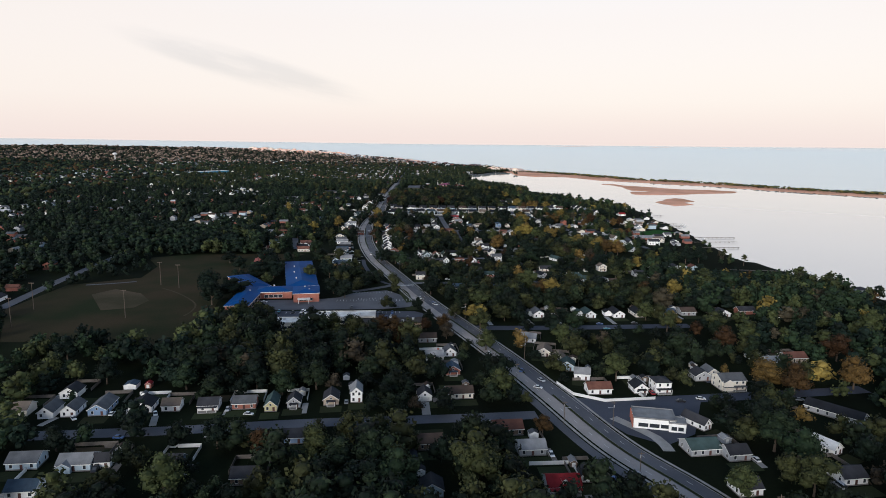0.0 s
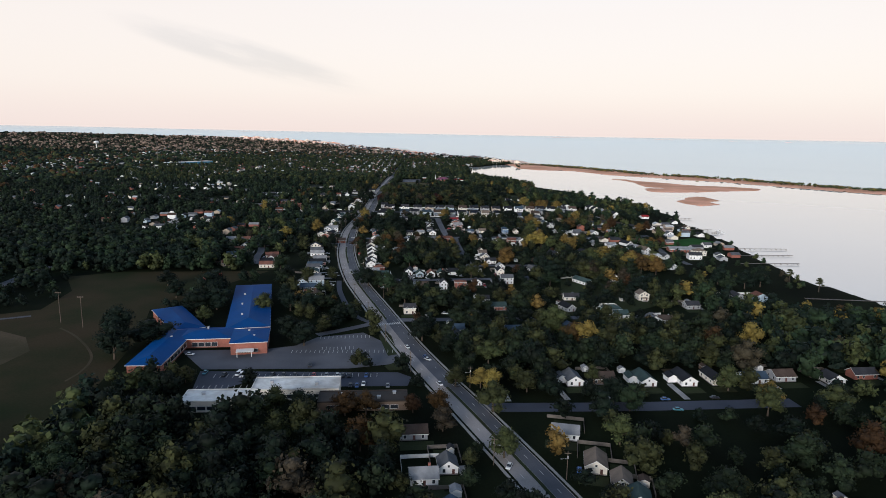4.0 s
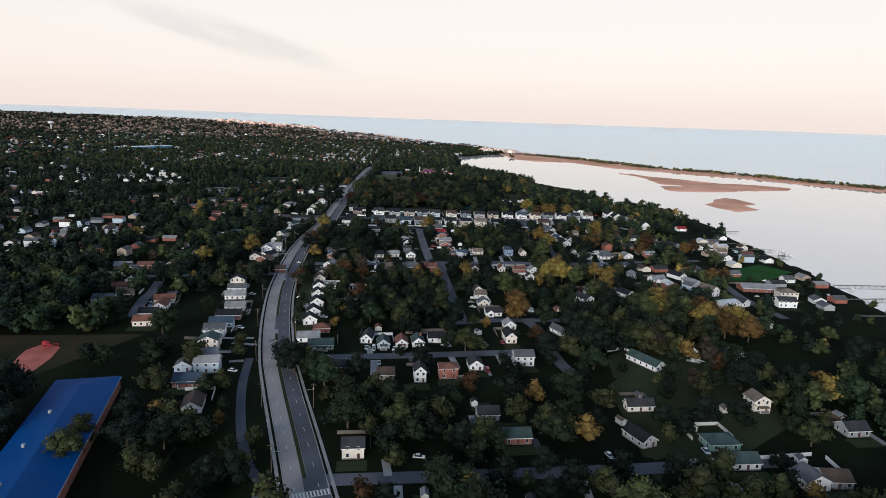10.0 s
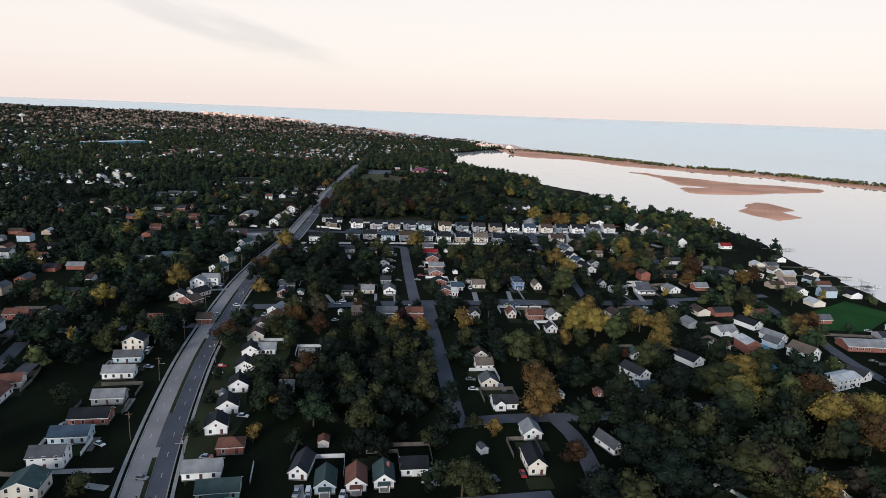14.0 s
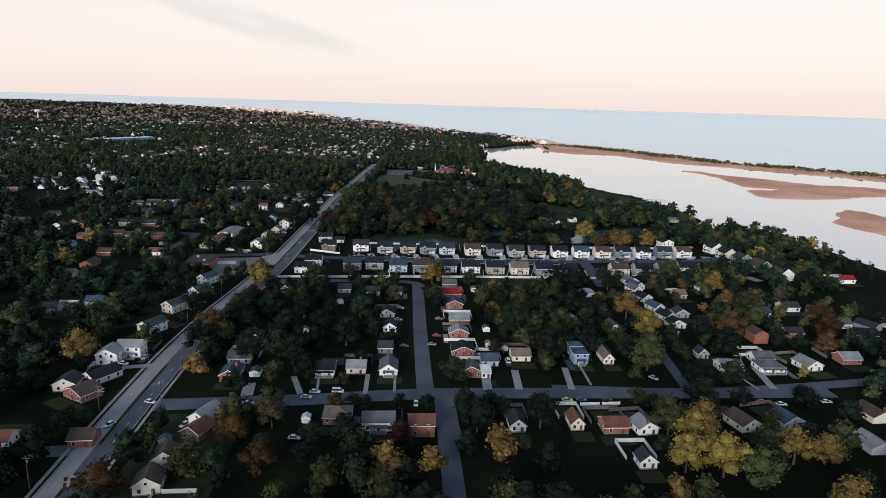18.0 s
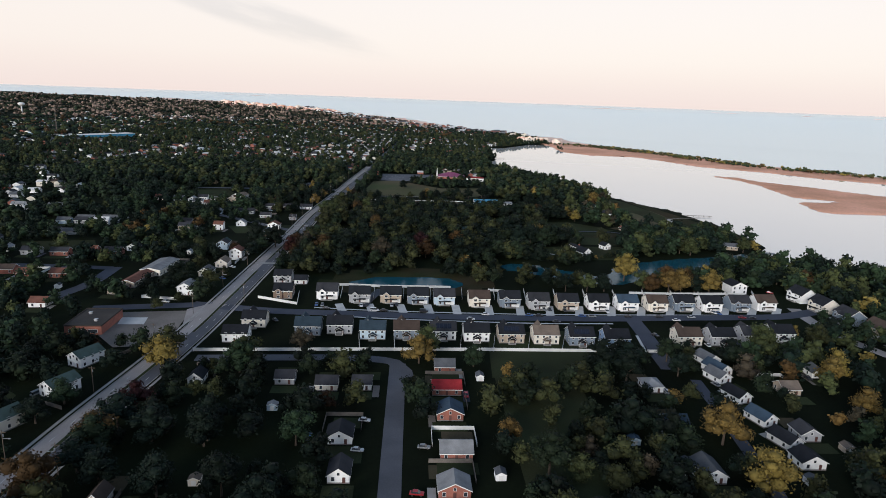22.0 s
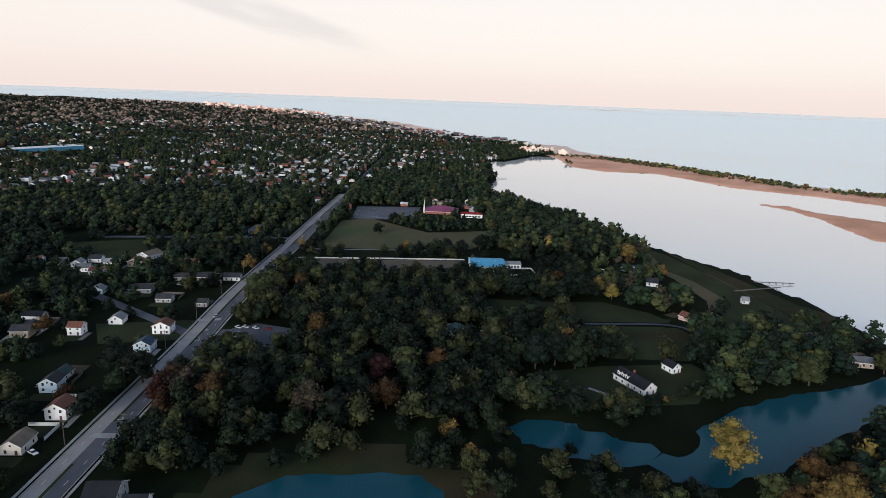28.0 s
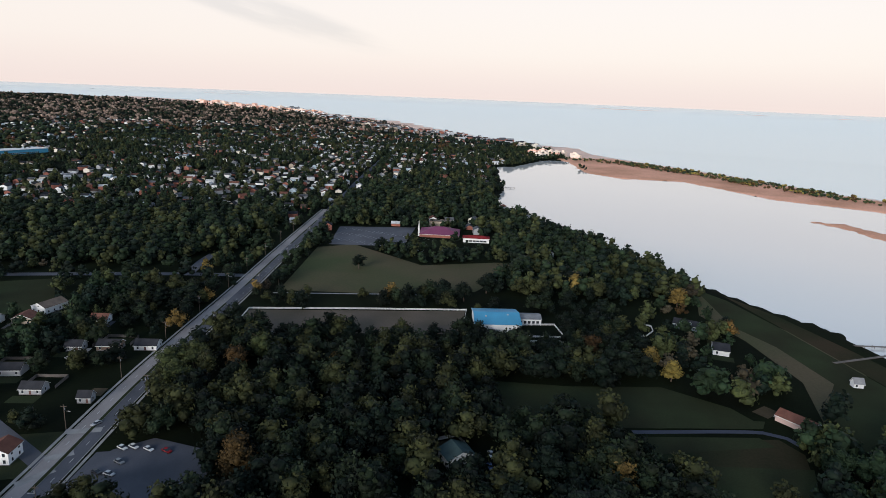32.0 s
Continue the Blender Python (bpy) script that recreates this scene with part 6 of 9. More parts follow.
house(-28.4, 713.7, 10, 8, 8.5, axis='y', wall='white', roof='black', g=2.6, group='gabled cottages along the main road', h=3.4)
house(-19.5, 699, 6, 9, 7, wall='brick', roof='rust', hip=True)
house(-25, 683.9, 6, 12, 8, wall='white', roof='lightgrey', chimney=1)
house(-16.8, 672.4, 6, 13, 8, wall='green', roof='green', porch=1)
house(7.5, 685.3, -6, 6, 12, axis='y', wall='white', roof='dark')
house(16.4, 676.1, 3, 6.5, 10, axis='y', wall='pale_blue', roof='green', porch=1)
shed(12.9, 702.7, 3, 4, 5, wall='cream', roof='rust')
house(26.3, 677.2, 3, 6.5, 10, axis='y', wall='white', roof='rust', porch=1)
house(35.3, 678.9, 3, 6.5, 10, axis='y', wall='white', roof='green', porch=1, chimney=1)
house(45.6, 685, 3, 9, 8, wall='white', roof='black', garage=1)
house(-6.6, 642.4, 3, 10, 8, wall='brown', roof='dark')
house(-4.1, 784.5, 3, 7, 7, wall='white', roof='lightgrey')
house(-7.7, 747.9, 3, 6, 5, wall='white', roof='grey')
house(-24.5, 792.9, 3, 8, 7, wall='white', roof='lightgrey')
# blocks round the inner streets
house(87.8, 686.9, 3, 6, 12, axis='y', wall='cream', roof='black', h=3.8)
house(91.5, 708.7, 3, 7, 8, axis='y', wall='white', roof='lightgrey')
house(85.2, 733.4, 3, 10, 7.5, wall='white', roof='dark', gable=1)
house(81.7, 754.6, 3, 7.5, 8, axis='y', wall='cream', roof='grey')
house(82.1, 774.7, 3, 8, 8, wall='white', roof='tan')
house(81.9, 786.6, 3, 7, 7, axis='y', wall='cream', roof='brown')
house(119, 698.8, 22, 3.4, 11, axis='y', wall='white', roof='grey')
house(154, 651.5, 26, 7, 20, axis='y', wall='white', roof='green')
house(207, 660.4, 26, 6, 8, axis='y', wall='white', roof='green')
house(250.3, 807.3, 26, 7, 9, axis='y', wall='pale_blue', roof='grey', far=True)
house(254.1, 716, 28, 9, 12, axis='y', wall='white', roof='blue', far=True)
house(345.4, 833, 3, 9, 8, wall='white', roof='grey', far=True)
house(308.2, 849.3, 3, 9, 7, wall='brick', roof='grey', far=True)
house(124.3, 851.9, 3, 9.5, 8, wall='brick', roof='rust')
house(126.8, 926.5, 3, 6.5, 6.5, wall='blue', roof='blue', hip=True, g=1.6, h=5.3)
house(218.6, 921.4, 3, 10, 8, wall='white', roof='grey')
house(255.3, 957.8, 3, 10, 7, wall='brick', roof='dark', far=True)
house(194.5, 969.7, 3, 9, 8, axis='y', wall='white', roof='black')
house(263.2, 922.3, 3, 10, 8, wall='brick', roof='lightgrey', far=True)
house(354.4, 975.7, 3, 9, 8, axis='y', wall='white', roof='tan', far=True)
house(344.3, 941.7, 3, 10, 8, wall='pink', roof='tan', far=True)
house(329.1, 961.8, 3, 10, 8, axis='y', wall='white', roof='grey', far=True)
house(379.6, 965.4, 3, 8, 8, axis='y', wall='cream', roof='brown', far=True)
house(334.5, 913.7, 3, 9, 9, axis='y', wall='white', roof='grey', far=True)
house(128.3, 827.3, 3, 6, 6, axis='y', wall='white', roof='dark')
house(163.4, 788.3, 3, 5, 6, axis='y', wall='white', roof='green')
shed(130, 744.5, 3, 4, 4, wall='brick', roof='rust')
shed(111.6, 742, 3, 3.5, 3.5, wall='white', roof='white')
shed(71.1, 696.9, 20, 3, 4, wall='white', roof='grey')
# blocks north of the long cross street
house(-87.2, 889.9, -30, 9, 13, axis='y', wall='cream', roof='black', porch=1)
house(-86.3, 916.5, 2, 11, 8, wall='white', roof='lightgrey', porch=1, h=5.2)
house(-89.3, 947.5, -24, 8, 12, axis='y', wall='white', roof='green', h=4.8)
house(-90.8, 981.8, -24, 8, 12, axis='y', wall='cream', roof='green', h=4.6)
house(-85.9, 1010.0, -24, 8, 12, axis='y', wall='white', roof='green', h=4.6)
house(-90.8, 1038.9, -24, 8, 12, axis='y', wall='white', roof='green', h=4.6)
house(-86.9, 873.6, -30, 12, 9, axis='y', wall='brick', roof='brown')
house(-33.1, 894.2, 2, 8, 11, axis='y', wall='brick', roof='blue', porch=1, chimney=1)
house(-33.9, 910.9, 2, 10, 7, wall='grey', roof='grey')
house(7.1, 900.6, 2, 8.5, 10, wall='white', roof='black', porch=2, g=2.4)
house(20.8, 902.3, 2, 8.5, 8, wall='cream', roof='lightgrey', chimney=1)
house(35.4, 902.9, 2, 8, 12, axis='y', wall='white', roof='grey', g=2.6, porch=1)
house(32.6, 926.5, 2, 7, 7, wall='slate', roof='dark')
house(-36.2, 1023.3, 2, 6, 8, axis='y', wall='white', roof='black')
house(0.5, 1025.2, 2, 8, 7, wall='grey', roof='dark')
house(18.9, 1020.8, 2, 9, 8, wall='cream', roof='dark')
house(33.5, 1021.9, 2, 8, 8, wall='white', roof='dark')
house(30.1, 979.7, 2, 9, 9, axis='y', wall='white', roof='black')
house(33.1, 956.7, 2, 7, 9, axis='y', wall='white', roof='dark')
house(-35.4, 939.9, 2, 5, 7, axis='y', wall='cream', roof='brown')
house(-25.9, 929.7, 2, 5, 7, axis='y', wall='cream', roof='brown')
house(-30.6, 853.4, -18, 7.5, 11, axis='y', wall='white', roof='lightgrey', h=4)
house(-30.8, 844, -18, 8, 9, axis='y', wall='brown', roof='rust')
house(18.3, 857.5, 2, 10.5, 10, wall='brown', roof='tan', hip=True)
house(34.4, 851.9, 2, 12, 9, wall='white', roof='grey', porch=1, h=3.6)
house(50.6, 848.5, 2, 9.5, 9, wall='brick', roof='rust', h=4.6)
house(72.7, 901, 2, 10, 9, axis='y', wall='brick', roof='grey')
house(79.4, 899.2, 2, 4, 7, wall='white', roof='white')
house(70.6, 925.2, 2, 11, 9, axis='y', wall='brick', roof='black', g=2.2)
house(82.4, 912.9, 2, 8, 8, wall='white', roof='blue')
house(69.9, 949.5, 2, 10, 8, axis='y', wall='brick', roof='lightgrey')
house(71.3, 971.1, 2, 11, 9, wall='brick', roof='lightgrey')
house(69.9, 998.6, 2, 10, 9, axis='y', wall='brick', roof='blue')
house(69.1, 1019.7, 2, 12, 9, wall='brick', roof='red', g=2.2)
house(68.7, 1041.6, 2, 9, 8, wall='brick', roof='grey')
house(126.7, 917.2, 2, 7, 7.5, wall='blue', roof='blue', hip=True, g=1.8, porch=1, h=5.3)
house(98.2, 919.9, 2, 9, 9, wall='cream', roof='tan')
house(155.9, 961.8, 2, 8, 11, axis='y', wall='white', roof='grey', wing=(-6, 2, 5, 6))
house(156.4, 994.1, 2, 9, 7, wall='brick', roof='blue')
house(158.6, 1027.0, 2, 8, 9, wall='white', roof='lightgrey', hip=True)
house(140.3, 920, 2, 5, 12, axis='y', wall='cream', roof='tan')
house(194.1, 983.2, 20, 7, 10, axis='y', wall='white', roof='black')
house(193.6, 1000.2, 20, 7, 10, axis='y', wall='white', roof='blue')
house(192.8, 1019.3, 20, 7, 10, axis='y', wall='white', roof='black')
house(193.1, 1038.4, 20, 7, 10, axis='y', wall='white', roof='grey')
house(197.1, 910.5, 2, 10.5, 9, wall='white', roof='lightgrey', wing=(3, -3, 5, 6))
house(216.9, 911.1, 2, 12, 9, wall='white', roof='grey', porch=2, hip=True)
house(238, 914.2, 12, 9, 10, axis='y', wall='white', roof='lightgrey')
house(256.5, 993, 2, 9, 7, wall='white', roof='blue', far=True)
house(280.1, 1005.1, 2, 11, 9, wall='white', roof='dark', far=True)
house(362.6, 1073.9, 2, 11, 8, wall='white', roof='red', far=True)
house(176.7, 855.8, 14, 9, 11, axis='y', wall='cream', roof='brown')
house(195, 857.6, 14, 10, 9, axis='y', wall='pale_blue', roof='blue')
house(135.8, 851.2, 10, 8, 8, axis='y', wall='white', roof='lightgrey')
house(110, 854.6, 2, 5, 9, axis='y', wall='cream', roof='rust')
house(86.9, 852.7, 2, 6, 9, axis='y', wall='white', roof='dark')
house(204.8, 988.7, 2, 8, 8, axis='y', wall='grey', roof='dark')
house(190.3, 925.5, 2, 5, 6, axis='y', wall='grey', roof='dark')
house(219.2, 1027.2, 2, 8, 8, wall='tan', roof='tan')
house(242.4, 1045.3, 2, 7, 7, axis='y', wall='white', roof='grey')
house(-156.6, 976.3, 2, 9, 8, wall='grey', roof='dark', far=True)
house(-139.2, 989.9, 2, 9, 8, wall='grey', roof='blue')
house(-187.2, 1047.2, 2, 12, 8, wall='tan', roof='grey', far=True)
house(-154.7, 1112.9, 2, 9, 8, wall='white', roof='rust')
house(-191.0, 1109.1, 2, 10, 8, wall='brick', roof='rust', far=True)
shed(-23.3, 896.7, 3, 4.6, 5.5, wall='white', roof='green')
shed(6.6, 854.7, 3, 3.2, 3.2, wall='white', roof='white')
shed(84.2, 1032.2, 3, 3.2, 4.5, wall='white', roof='grey')
shed(136.9, 981, 3, 4, 3.4, wall='pale_blue', roof='blue')
shed(85.4, 957.5, 3, 3.5, 4, wall='white', roof='grey')
shed(84.4, 934.9, 3, 3, 3.5, wall='cream', roof='tan')
shed(215.1, 979.1, 3, 4, 4, wall='tan', roof='tan')
shed(-11.2, 950.7, 3, 3.6, 3, wall='cream', roof='tan')
shed(189.3, 957.7, 3, 4, 4, wall='white', roof='grey')
shed(0.9, 1000.3, 3, 4, 3, wall='pale_blue', roof='lightgrey')
shed(91.8, 930.5, 3, 3.4, 3.4, wall='cream', roof='tan')
# the waterfront street
house(256.3, 789.7, 24, 9, 13, axis='y', wall='white', roof='tan', h=4.6, g=3.2, dormer=1)
house(256.2, 817.0, 24, 7, 13, axis='y', wall='white', roof='lightgrey', far=True)
house(252.3, 755.1, 20, 16, 9, wall='white', roof='white', h=4.8, g=1.2, far=True)
house(267.5, 764.1, 24, 8, 10, axis='y', wall='white', roof='dark', far=True)
house(254.5, 840.4, 22, 8, 14, axis='y', wall='white', roof='black', far=True)
house(232.0, 826.9, 16, 12, 8, wall='white', roof='lightgrey', wing=(2, -4, 5, 5), far=True)
house(216.5, 802.2, 16, 9, 7, wall='cream', roof='rust', far=True)
house(190.2, 782.9, 24, 8, 12, axis='y', wall='white', roof='black', far=True)
house(303.0, 804.9, -6, 26, 13, wall='brick', roof='lightgrey', g=2.4, far=True, label='long brick waterfront house with a pale grey roof')
house(314.0, 784.2, -4, 13, 10, wall='cream', roof='tan', h=5, hip=True, far=True)
house(299.8, 763.0, -4, 13, 9, wall='white', roof='dark', h=4.4, far=True)
house(153.1, 761.8, 24, 7, 13, axis='y', wall='white', roof='dark', h=4.8)
house(142.2, 745.0, 24, 7, 8, axis='y', wall='white', roof='slate')
house(153.2, 748.4, 10, 8, 6, wall='pale_blue', roof='slate')
house(179.1, 726.8, 6, 22, 9, wall='grey', roof='dark', g=1.6, h=3)
patch("swimming_pool", [(237.1, 810.1), (246.6, 811.5), (246.7, 797.0), (236.0, 793.5)], M["pool"], 0.08, "turquoise garden pool", "swimming pool")
# the new houses
house(-0.3, 1143.6, 3, 12.4, 11, wall='white', roof='dark', g=3.7, gable=1, porch=1, garage=1, group='new houses in a row', h=5.0)
house(19.7, 1139.4, 3, 12.4, 11, wall='grey', roof='black', g=3.7, gable=1, porch=1, garage=1, group='new houses in a row', h=5.0)
house(38.2, 1140.5, 3, 12.4, 11, wall='tan', roof='black', g=3.7, gable=1, porch=1, garage=1, group='new houses in a row', h=5.0)
house(54.5, 1140.2, 3, 12.4, 11, wall='slate', roof='black', g=3.7, gable=1, porch=1, garage=1, group='new houses in a row', h=5.0)
house(70.3, 1139.4, 3, 12.4, 11, wall='pale_blue', roof='dark', g=3.7, gable=1, porch=1, garage=1, group='new houses in a row', h=5.0)
house(91.3, 1137.8, 3, 12.4, 11, wall='cream', roof='brown', g=3.7, gable=1, porch=1, garage=1, group='new houses in a row', h=5.0)
house(109.7, 1138.9, 3, 12.4, 11, wall='slate', roof='black', g=3.7, gable=1, porch=1, garage=1, group='new houses in a row', h=5.0)
house(126.8, 1136.3, 3, 12.4, 11, wall='grey', roof='dark', g=3.7, gable=1, porch=1, garage=1, group='new houses in a row', h=5.0)
house(144.3, 1136.5, 3, 12.4, 11, wall='tan', roof='black', g=3.7, gable=1, porch=1, garage=1, group='new houses in a row', h=5.0)
house(162.9, 1137.3, 3, 12.4, 11, wall='white', roof='black', g=3.7, gable=1, porch=1, garage=1, group='new houses in a row', h=5.0)
house(180.8, 1138.0, 3, 12.4, 11, wall='white', roof='blue', g=3.7, gable=1, porch=1, garage=1, group='new houses in a row', h=5.0)
house(198.9, 1138.8, 3, 12.4, 11, wall='cream', roof='brown', g=3.7, gable=1, porch=1, garage=1, group='new houses in a row', h=5.0)
house(216.1, 1141.0, 3, 12.4, 11, wall='slate', roof='black', g=3.7, gable=1, porch=1, garage=1, group='new houses in a row', h=5.0)
house(232.9, 1140.7, 3, 12.4, 11, wall='white', roof='black', g=3.7, gable=1, porch=1, garage=1, group='new houses in a row', h=5.0)
house(251.8, 1143.5, 3, 12.4, 11, wall='slate', roof='dark', g=3.7, gable=1, porch=1, garage=1, group='new houses in a row', h=5.0, far=True)
house(269.1, 1145.8, 3, 12.4, 11, wall='white', roof='brown', g=3.7, gable=1, porch=1, garage=1, group='new houses in a row', h=5.0, far=True)
house(-0.7, 1083.8, 3, 12.8, 11, wall='slate', roof='slate', solar=0, g=3.3, porch=3, peak=1, group='new houses in a row', h=5.0)
house(15.1, 1087.2, 3, 12.8, 11, wall='grey', roof='black', solar=0, g=3.3, porch=3, peak=1, group='new houses in a row', h=5.0)
house(32.7, 1080.8, 3, 12.8, 11, wall='pale_blue', roof='slate', solar=0, g=3.3, porch=3, peak=1, group='new houses in a row', h=5.0)
house(49.8, 1082.5, 3, 12.8, 11, wall='slate', roof='brown', solar=0, g=3.3, porch=3, peak=1, group='new houses in a row', h=5.0)
house(68.7, 1082.4, 3, 12.8, 11, wall='white', roof='dark', solar=1, g=3.3, porch=3, peak=1, group='new houses in a row', h=5.0)
house(85.7, 1081.5, 3, 12.8, 11, wall='white', roof='black', solar=0, g=3.3, porch=3, peak=1, group='new houses in a row', h=5.0)
house(103.5, 1080.8, 3, 12.8, 11, wall='tan', roof='black', solar=1, g=3.3, porch=3, peak=1, group='new houses in a row', h=5.0)
house(121.3, 1080.7, 3, 12.8, 11, wall='cream', roof='tan', solar=0, g=3.3, porch=3, peak=1, group='new houses in a row', h=5.0)
house(139.3, 1079.8, 3, 12.8, 11, wall='slate', roof='black', solar=1, g=3.3, porch=3, peak=1, group='new houses in a row', h=5.0)
house(157.1, 1078.3, 3, 12.8, 11, wall='blue', roof='black', solar=0, g=3.3, porch=3, peak=1, group='new houses in a row', h=5.0)
house(196.5, 1083.8, 3, 12.8, 11, wall='cream', roof='brown', solar=0, g=3.3, porch=3, peak=1, group='new houses in a row', h=5.0)
house(214.5, 1084.9, 3, 12.8, 11, wall='grey', roof='black', solar=0, g=3.3, porch=3, peak=1, group='new houses in a row', h=5.0)
house(232.9, 1088.4, 3, 12.8, 11, wall='grey', roof='dark', solar=0, g=3.3, porch=3, peak=1, group='new houses in a row', h=5.0)
house(250.3, 1092.6, 3, 12.8, 11, wall='white', roof='black', solar=0, g=3.3, porch=3, peak=1, group='new houses in a row', h=5.0, far=True)
house(-26.6, 1142.9, 3, 11, 12, wall='brown', roof='black', g=3.3, gable=1, h=4.8)
house(-33.9, 1174.2, 3, 11, 11, wall='grey', roof='black', g=3.2, porch=3, h=4.6)
house(-30.5, 1092.9, 3, 12, 11, wall='cream', roof='black', g=3.2, porch=3, peak=1, h=4.6)
house(-34.1, 1071.7, 3, 12, 10, wall='white', roof='black', g=3, h=4.4)
house(-21.9, 1171.2, 3, 8, 7, wall='white', roof='black')
house(267.4, 1179.2, 8, 11, 11, axis='y', wall='white', roof='black', h=5.6, far=True)
house(196.7, 1058.0, 18, 8, 10, axis='y', wall='white', roof='grey')
house(196.7, 1046.9, 22, 8, 11, axis='y', wall='white', roof='blue')
# across the main road from the new houses
house(-120.9, 1191.3, -2, 13, 30, axis='y', wall='cream', roof='lightgrey', g=1.2, label='long cream metal workshop with a pale roof', name='workshop', h=4)
house(-123.9, 1162.5, -2, 9, 26, axis='y', wall='tan', roof='rust', g=1.6, label='long low building with a red-brown roof', name='workshop', h=3.2)
house(-125.5, 1140.5, 0, 8, 9, axis='y', wall='tan', roof='tan')
house(-84.9, 1143.4, 2, 9, 11, axis='y', wall='white', roof='lightgrey', h=5)
house(-86.8, 1182.8, 2, 8, 10, axis='y', wall='cream', roof='grey', h=3.6)
house(-83.6, 1206.6, 2, 8, 11, axis='y', wall='cream', roof='tan', h=3.6)
house(-81.9, 1233.3, 2, 9, 10, axis='y', wall='white', roof='rust', h=5.2)
shed(-119.0, 1239.3, 3, 4, 6, wall='white', roof='lightgrey')
house(-125.4, 1327.4, 2, 8, 7, wall='white', roof='rust', h=5)
house(-153.8, 1333.1, 2, 9, 8, wall='grey', roof='dark', h=3)
house(-252.0, 1346.9, 2, 14, 7, wall='grey', roof='grey', h=3, far=True)
house(-231.3, 1349.8, 2, 14, 7, wall='white', roof='grey', h=3, far=True)
house(-189.3, 1232.0, 2, 12, 7, wall='brick', roof='rust', h=3, far=True)
house(-170.8, 1230.2, 2, 12, 7, wall='brick', roof='dark', h=3, far=True)
house(-162.8, 1245.0, 2, 8, 8, axis='y', wall='white', roof='dark', h=3, far=True)
house(-311.4, 1404.5, 2, 14, 8, wall='grey', roof='grey', h=3, far=True)
# by the creek and along the wood
house(184.1, 1276.8, 26, 8.5, 22, axis='y', wall='white', roof='black', g=3.2, chimney=1, side_dormers=3, label='long white house with a steep black roof and white dormers', h=3.4)
house(210.8, 1297.1, 24, 6, 8, axis='y', wall='white', roof='black', g=2.4, h=3.4)
house(256.0, 1377.9, 34, 8, 17, axis='y', wall='pink', roof='rust', far=True)
house(314.5, 1347.4, -6, 15, 10, wall='brick', roof='tan', h=3.4, far=True)
house(304.5, 1164, -80, 13.0, 11.5, wall='white', roof='black', g=3.9, gable=1, porch=1, garage=1, group='new houses in a row', h=5.2, far=True)
house(306.5, 1143.5, -84, 13.0, 11.5, wall='cream', roof='black', g=3.9, gable=1, porch=1, garage=1, group='new houses in a row', h=5.2, far=True)
house(309, 1122.5, -86, 13.0, 11.5, wall='slate', roof='dark', g=3.9, gable=1, porch=1, garage=1, group='new houses in a row', h=5.2, far=True)
house(313.5, 1101.5, -82, 13.0, 11.5, wall='tan', roof='brown', g=3.9, gable=1, porch=1, garage=1, group='new houses in a row', h=5.2, far=True)
house(317.5, 1079.5, -80, 13.0, 11.5, wall='white', roof='black', g=3.9, gable=1, porch=1, garage=1, group='new houses in a row', h=5.2, far=True)
house(323.0, 1313.0, -12, 18, 9, wall='tan', roof='grey', g=2.2, h=3.0, far=True)
shed(302.6, 1351.5, 10, 5, 6, wall='white', roof='lightgrey')
house(313.0, 1422.1, -4, 5, 4, wall='white', roof='lightgrey', h=2.6, far=True)
house(-78.5, 1334.0, 2, 10, 9, axis='y', wall='white', roof='rust', h=5)
house(-77.5, 1306.5, 2, 9, 9, axis='y', wall='pale_blue', roof='blue', h=4.4)
house(-102.2, 1269.9, 0, 7, 9, axis='y', wall='cream', roof='green')
house(-90.5, 1442.2, 2, 12, 8, wall='brown', roof='dark')
house(-71.1, 1444.1, 2, 12, 8, wall='white', roof='dark')
house(-156.9, 1499.7, -20, 12, 16, axis='y', wall='white', roof='tan', h=4)
house(-115.7, 1481.7, 2, 10, 7, wall='white', roof='rust')
house(-108.1, 1439.7, 2, 9, 7, wall='grey', roof='dark')
house(-72.0, 1381.8, 2, 6, 5, wall='grey', roof='dark')
house(-100.1, 1389.4, 2, 10, 7, wall='grey', roof='dark')
house(96.4, 1341.3, 24, 12, 10, axis='y', wall='white', roof='green', g=2.6, label='white house with a dark green roof and skylights in the wood', h=4)

# ---------------------------------------------------------------- driveways and paths
ribbon("driveway", [(8.0, 1130.7), (13.4, 1113.2)], 4.8, M["concrete_new"], 0.035, "pale concrete driveway", "driveway")
ribbon("driveway", [(25.8, 1131.9), (30.0, 1114.1)], 4.8, M["concrete_new"], 0.035, "pale concrete driveway", "driveway")
ribbon("driveway", [(44.1, 1132.7), (47.3, 1115.1)], 4.8, M["concrete_new"], 0.035, "pale concrete driveway", "driveway")
ribbon("driveway", [(60.3, 1133.7), (62.3, 1116.0)], 4.8, M["concrete_new"], 0.035, "pale concrete driveway", "driveway")
ribbon("driveway", [(77.0, 1134.4), (78.0, 1116.6)], 4.8, M["concrete_new"], 0.035, "pale concrete driveway", "driveway")
ribbon("driveway", [(96.9, 1135.8), (96.6, 1117.4)], 4.8, M["concrete_new"], 0.035, "pale concrete driveway", "driveway")
ribbon("driveway", [(116.0, 1136.6), (114.5, 1118.2)], 4.8, M["concrete_new"], 0.035, "pale concrete driveway", "driveway")
ribbon("driveway", [(134.3, 1137.7), (131.7, 1119.1)], 4.8, M["concrete_new"], 0.035, "pale concrete driveway", "driveway")
ribbon("driveway", [(152.9, 1138.9), (148.9, 1120.0)], 4.8, M["concrete_new"], 0.035, "pale concrete driveway", "driveway")
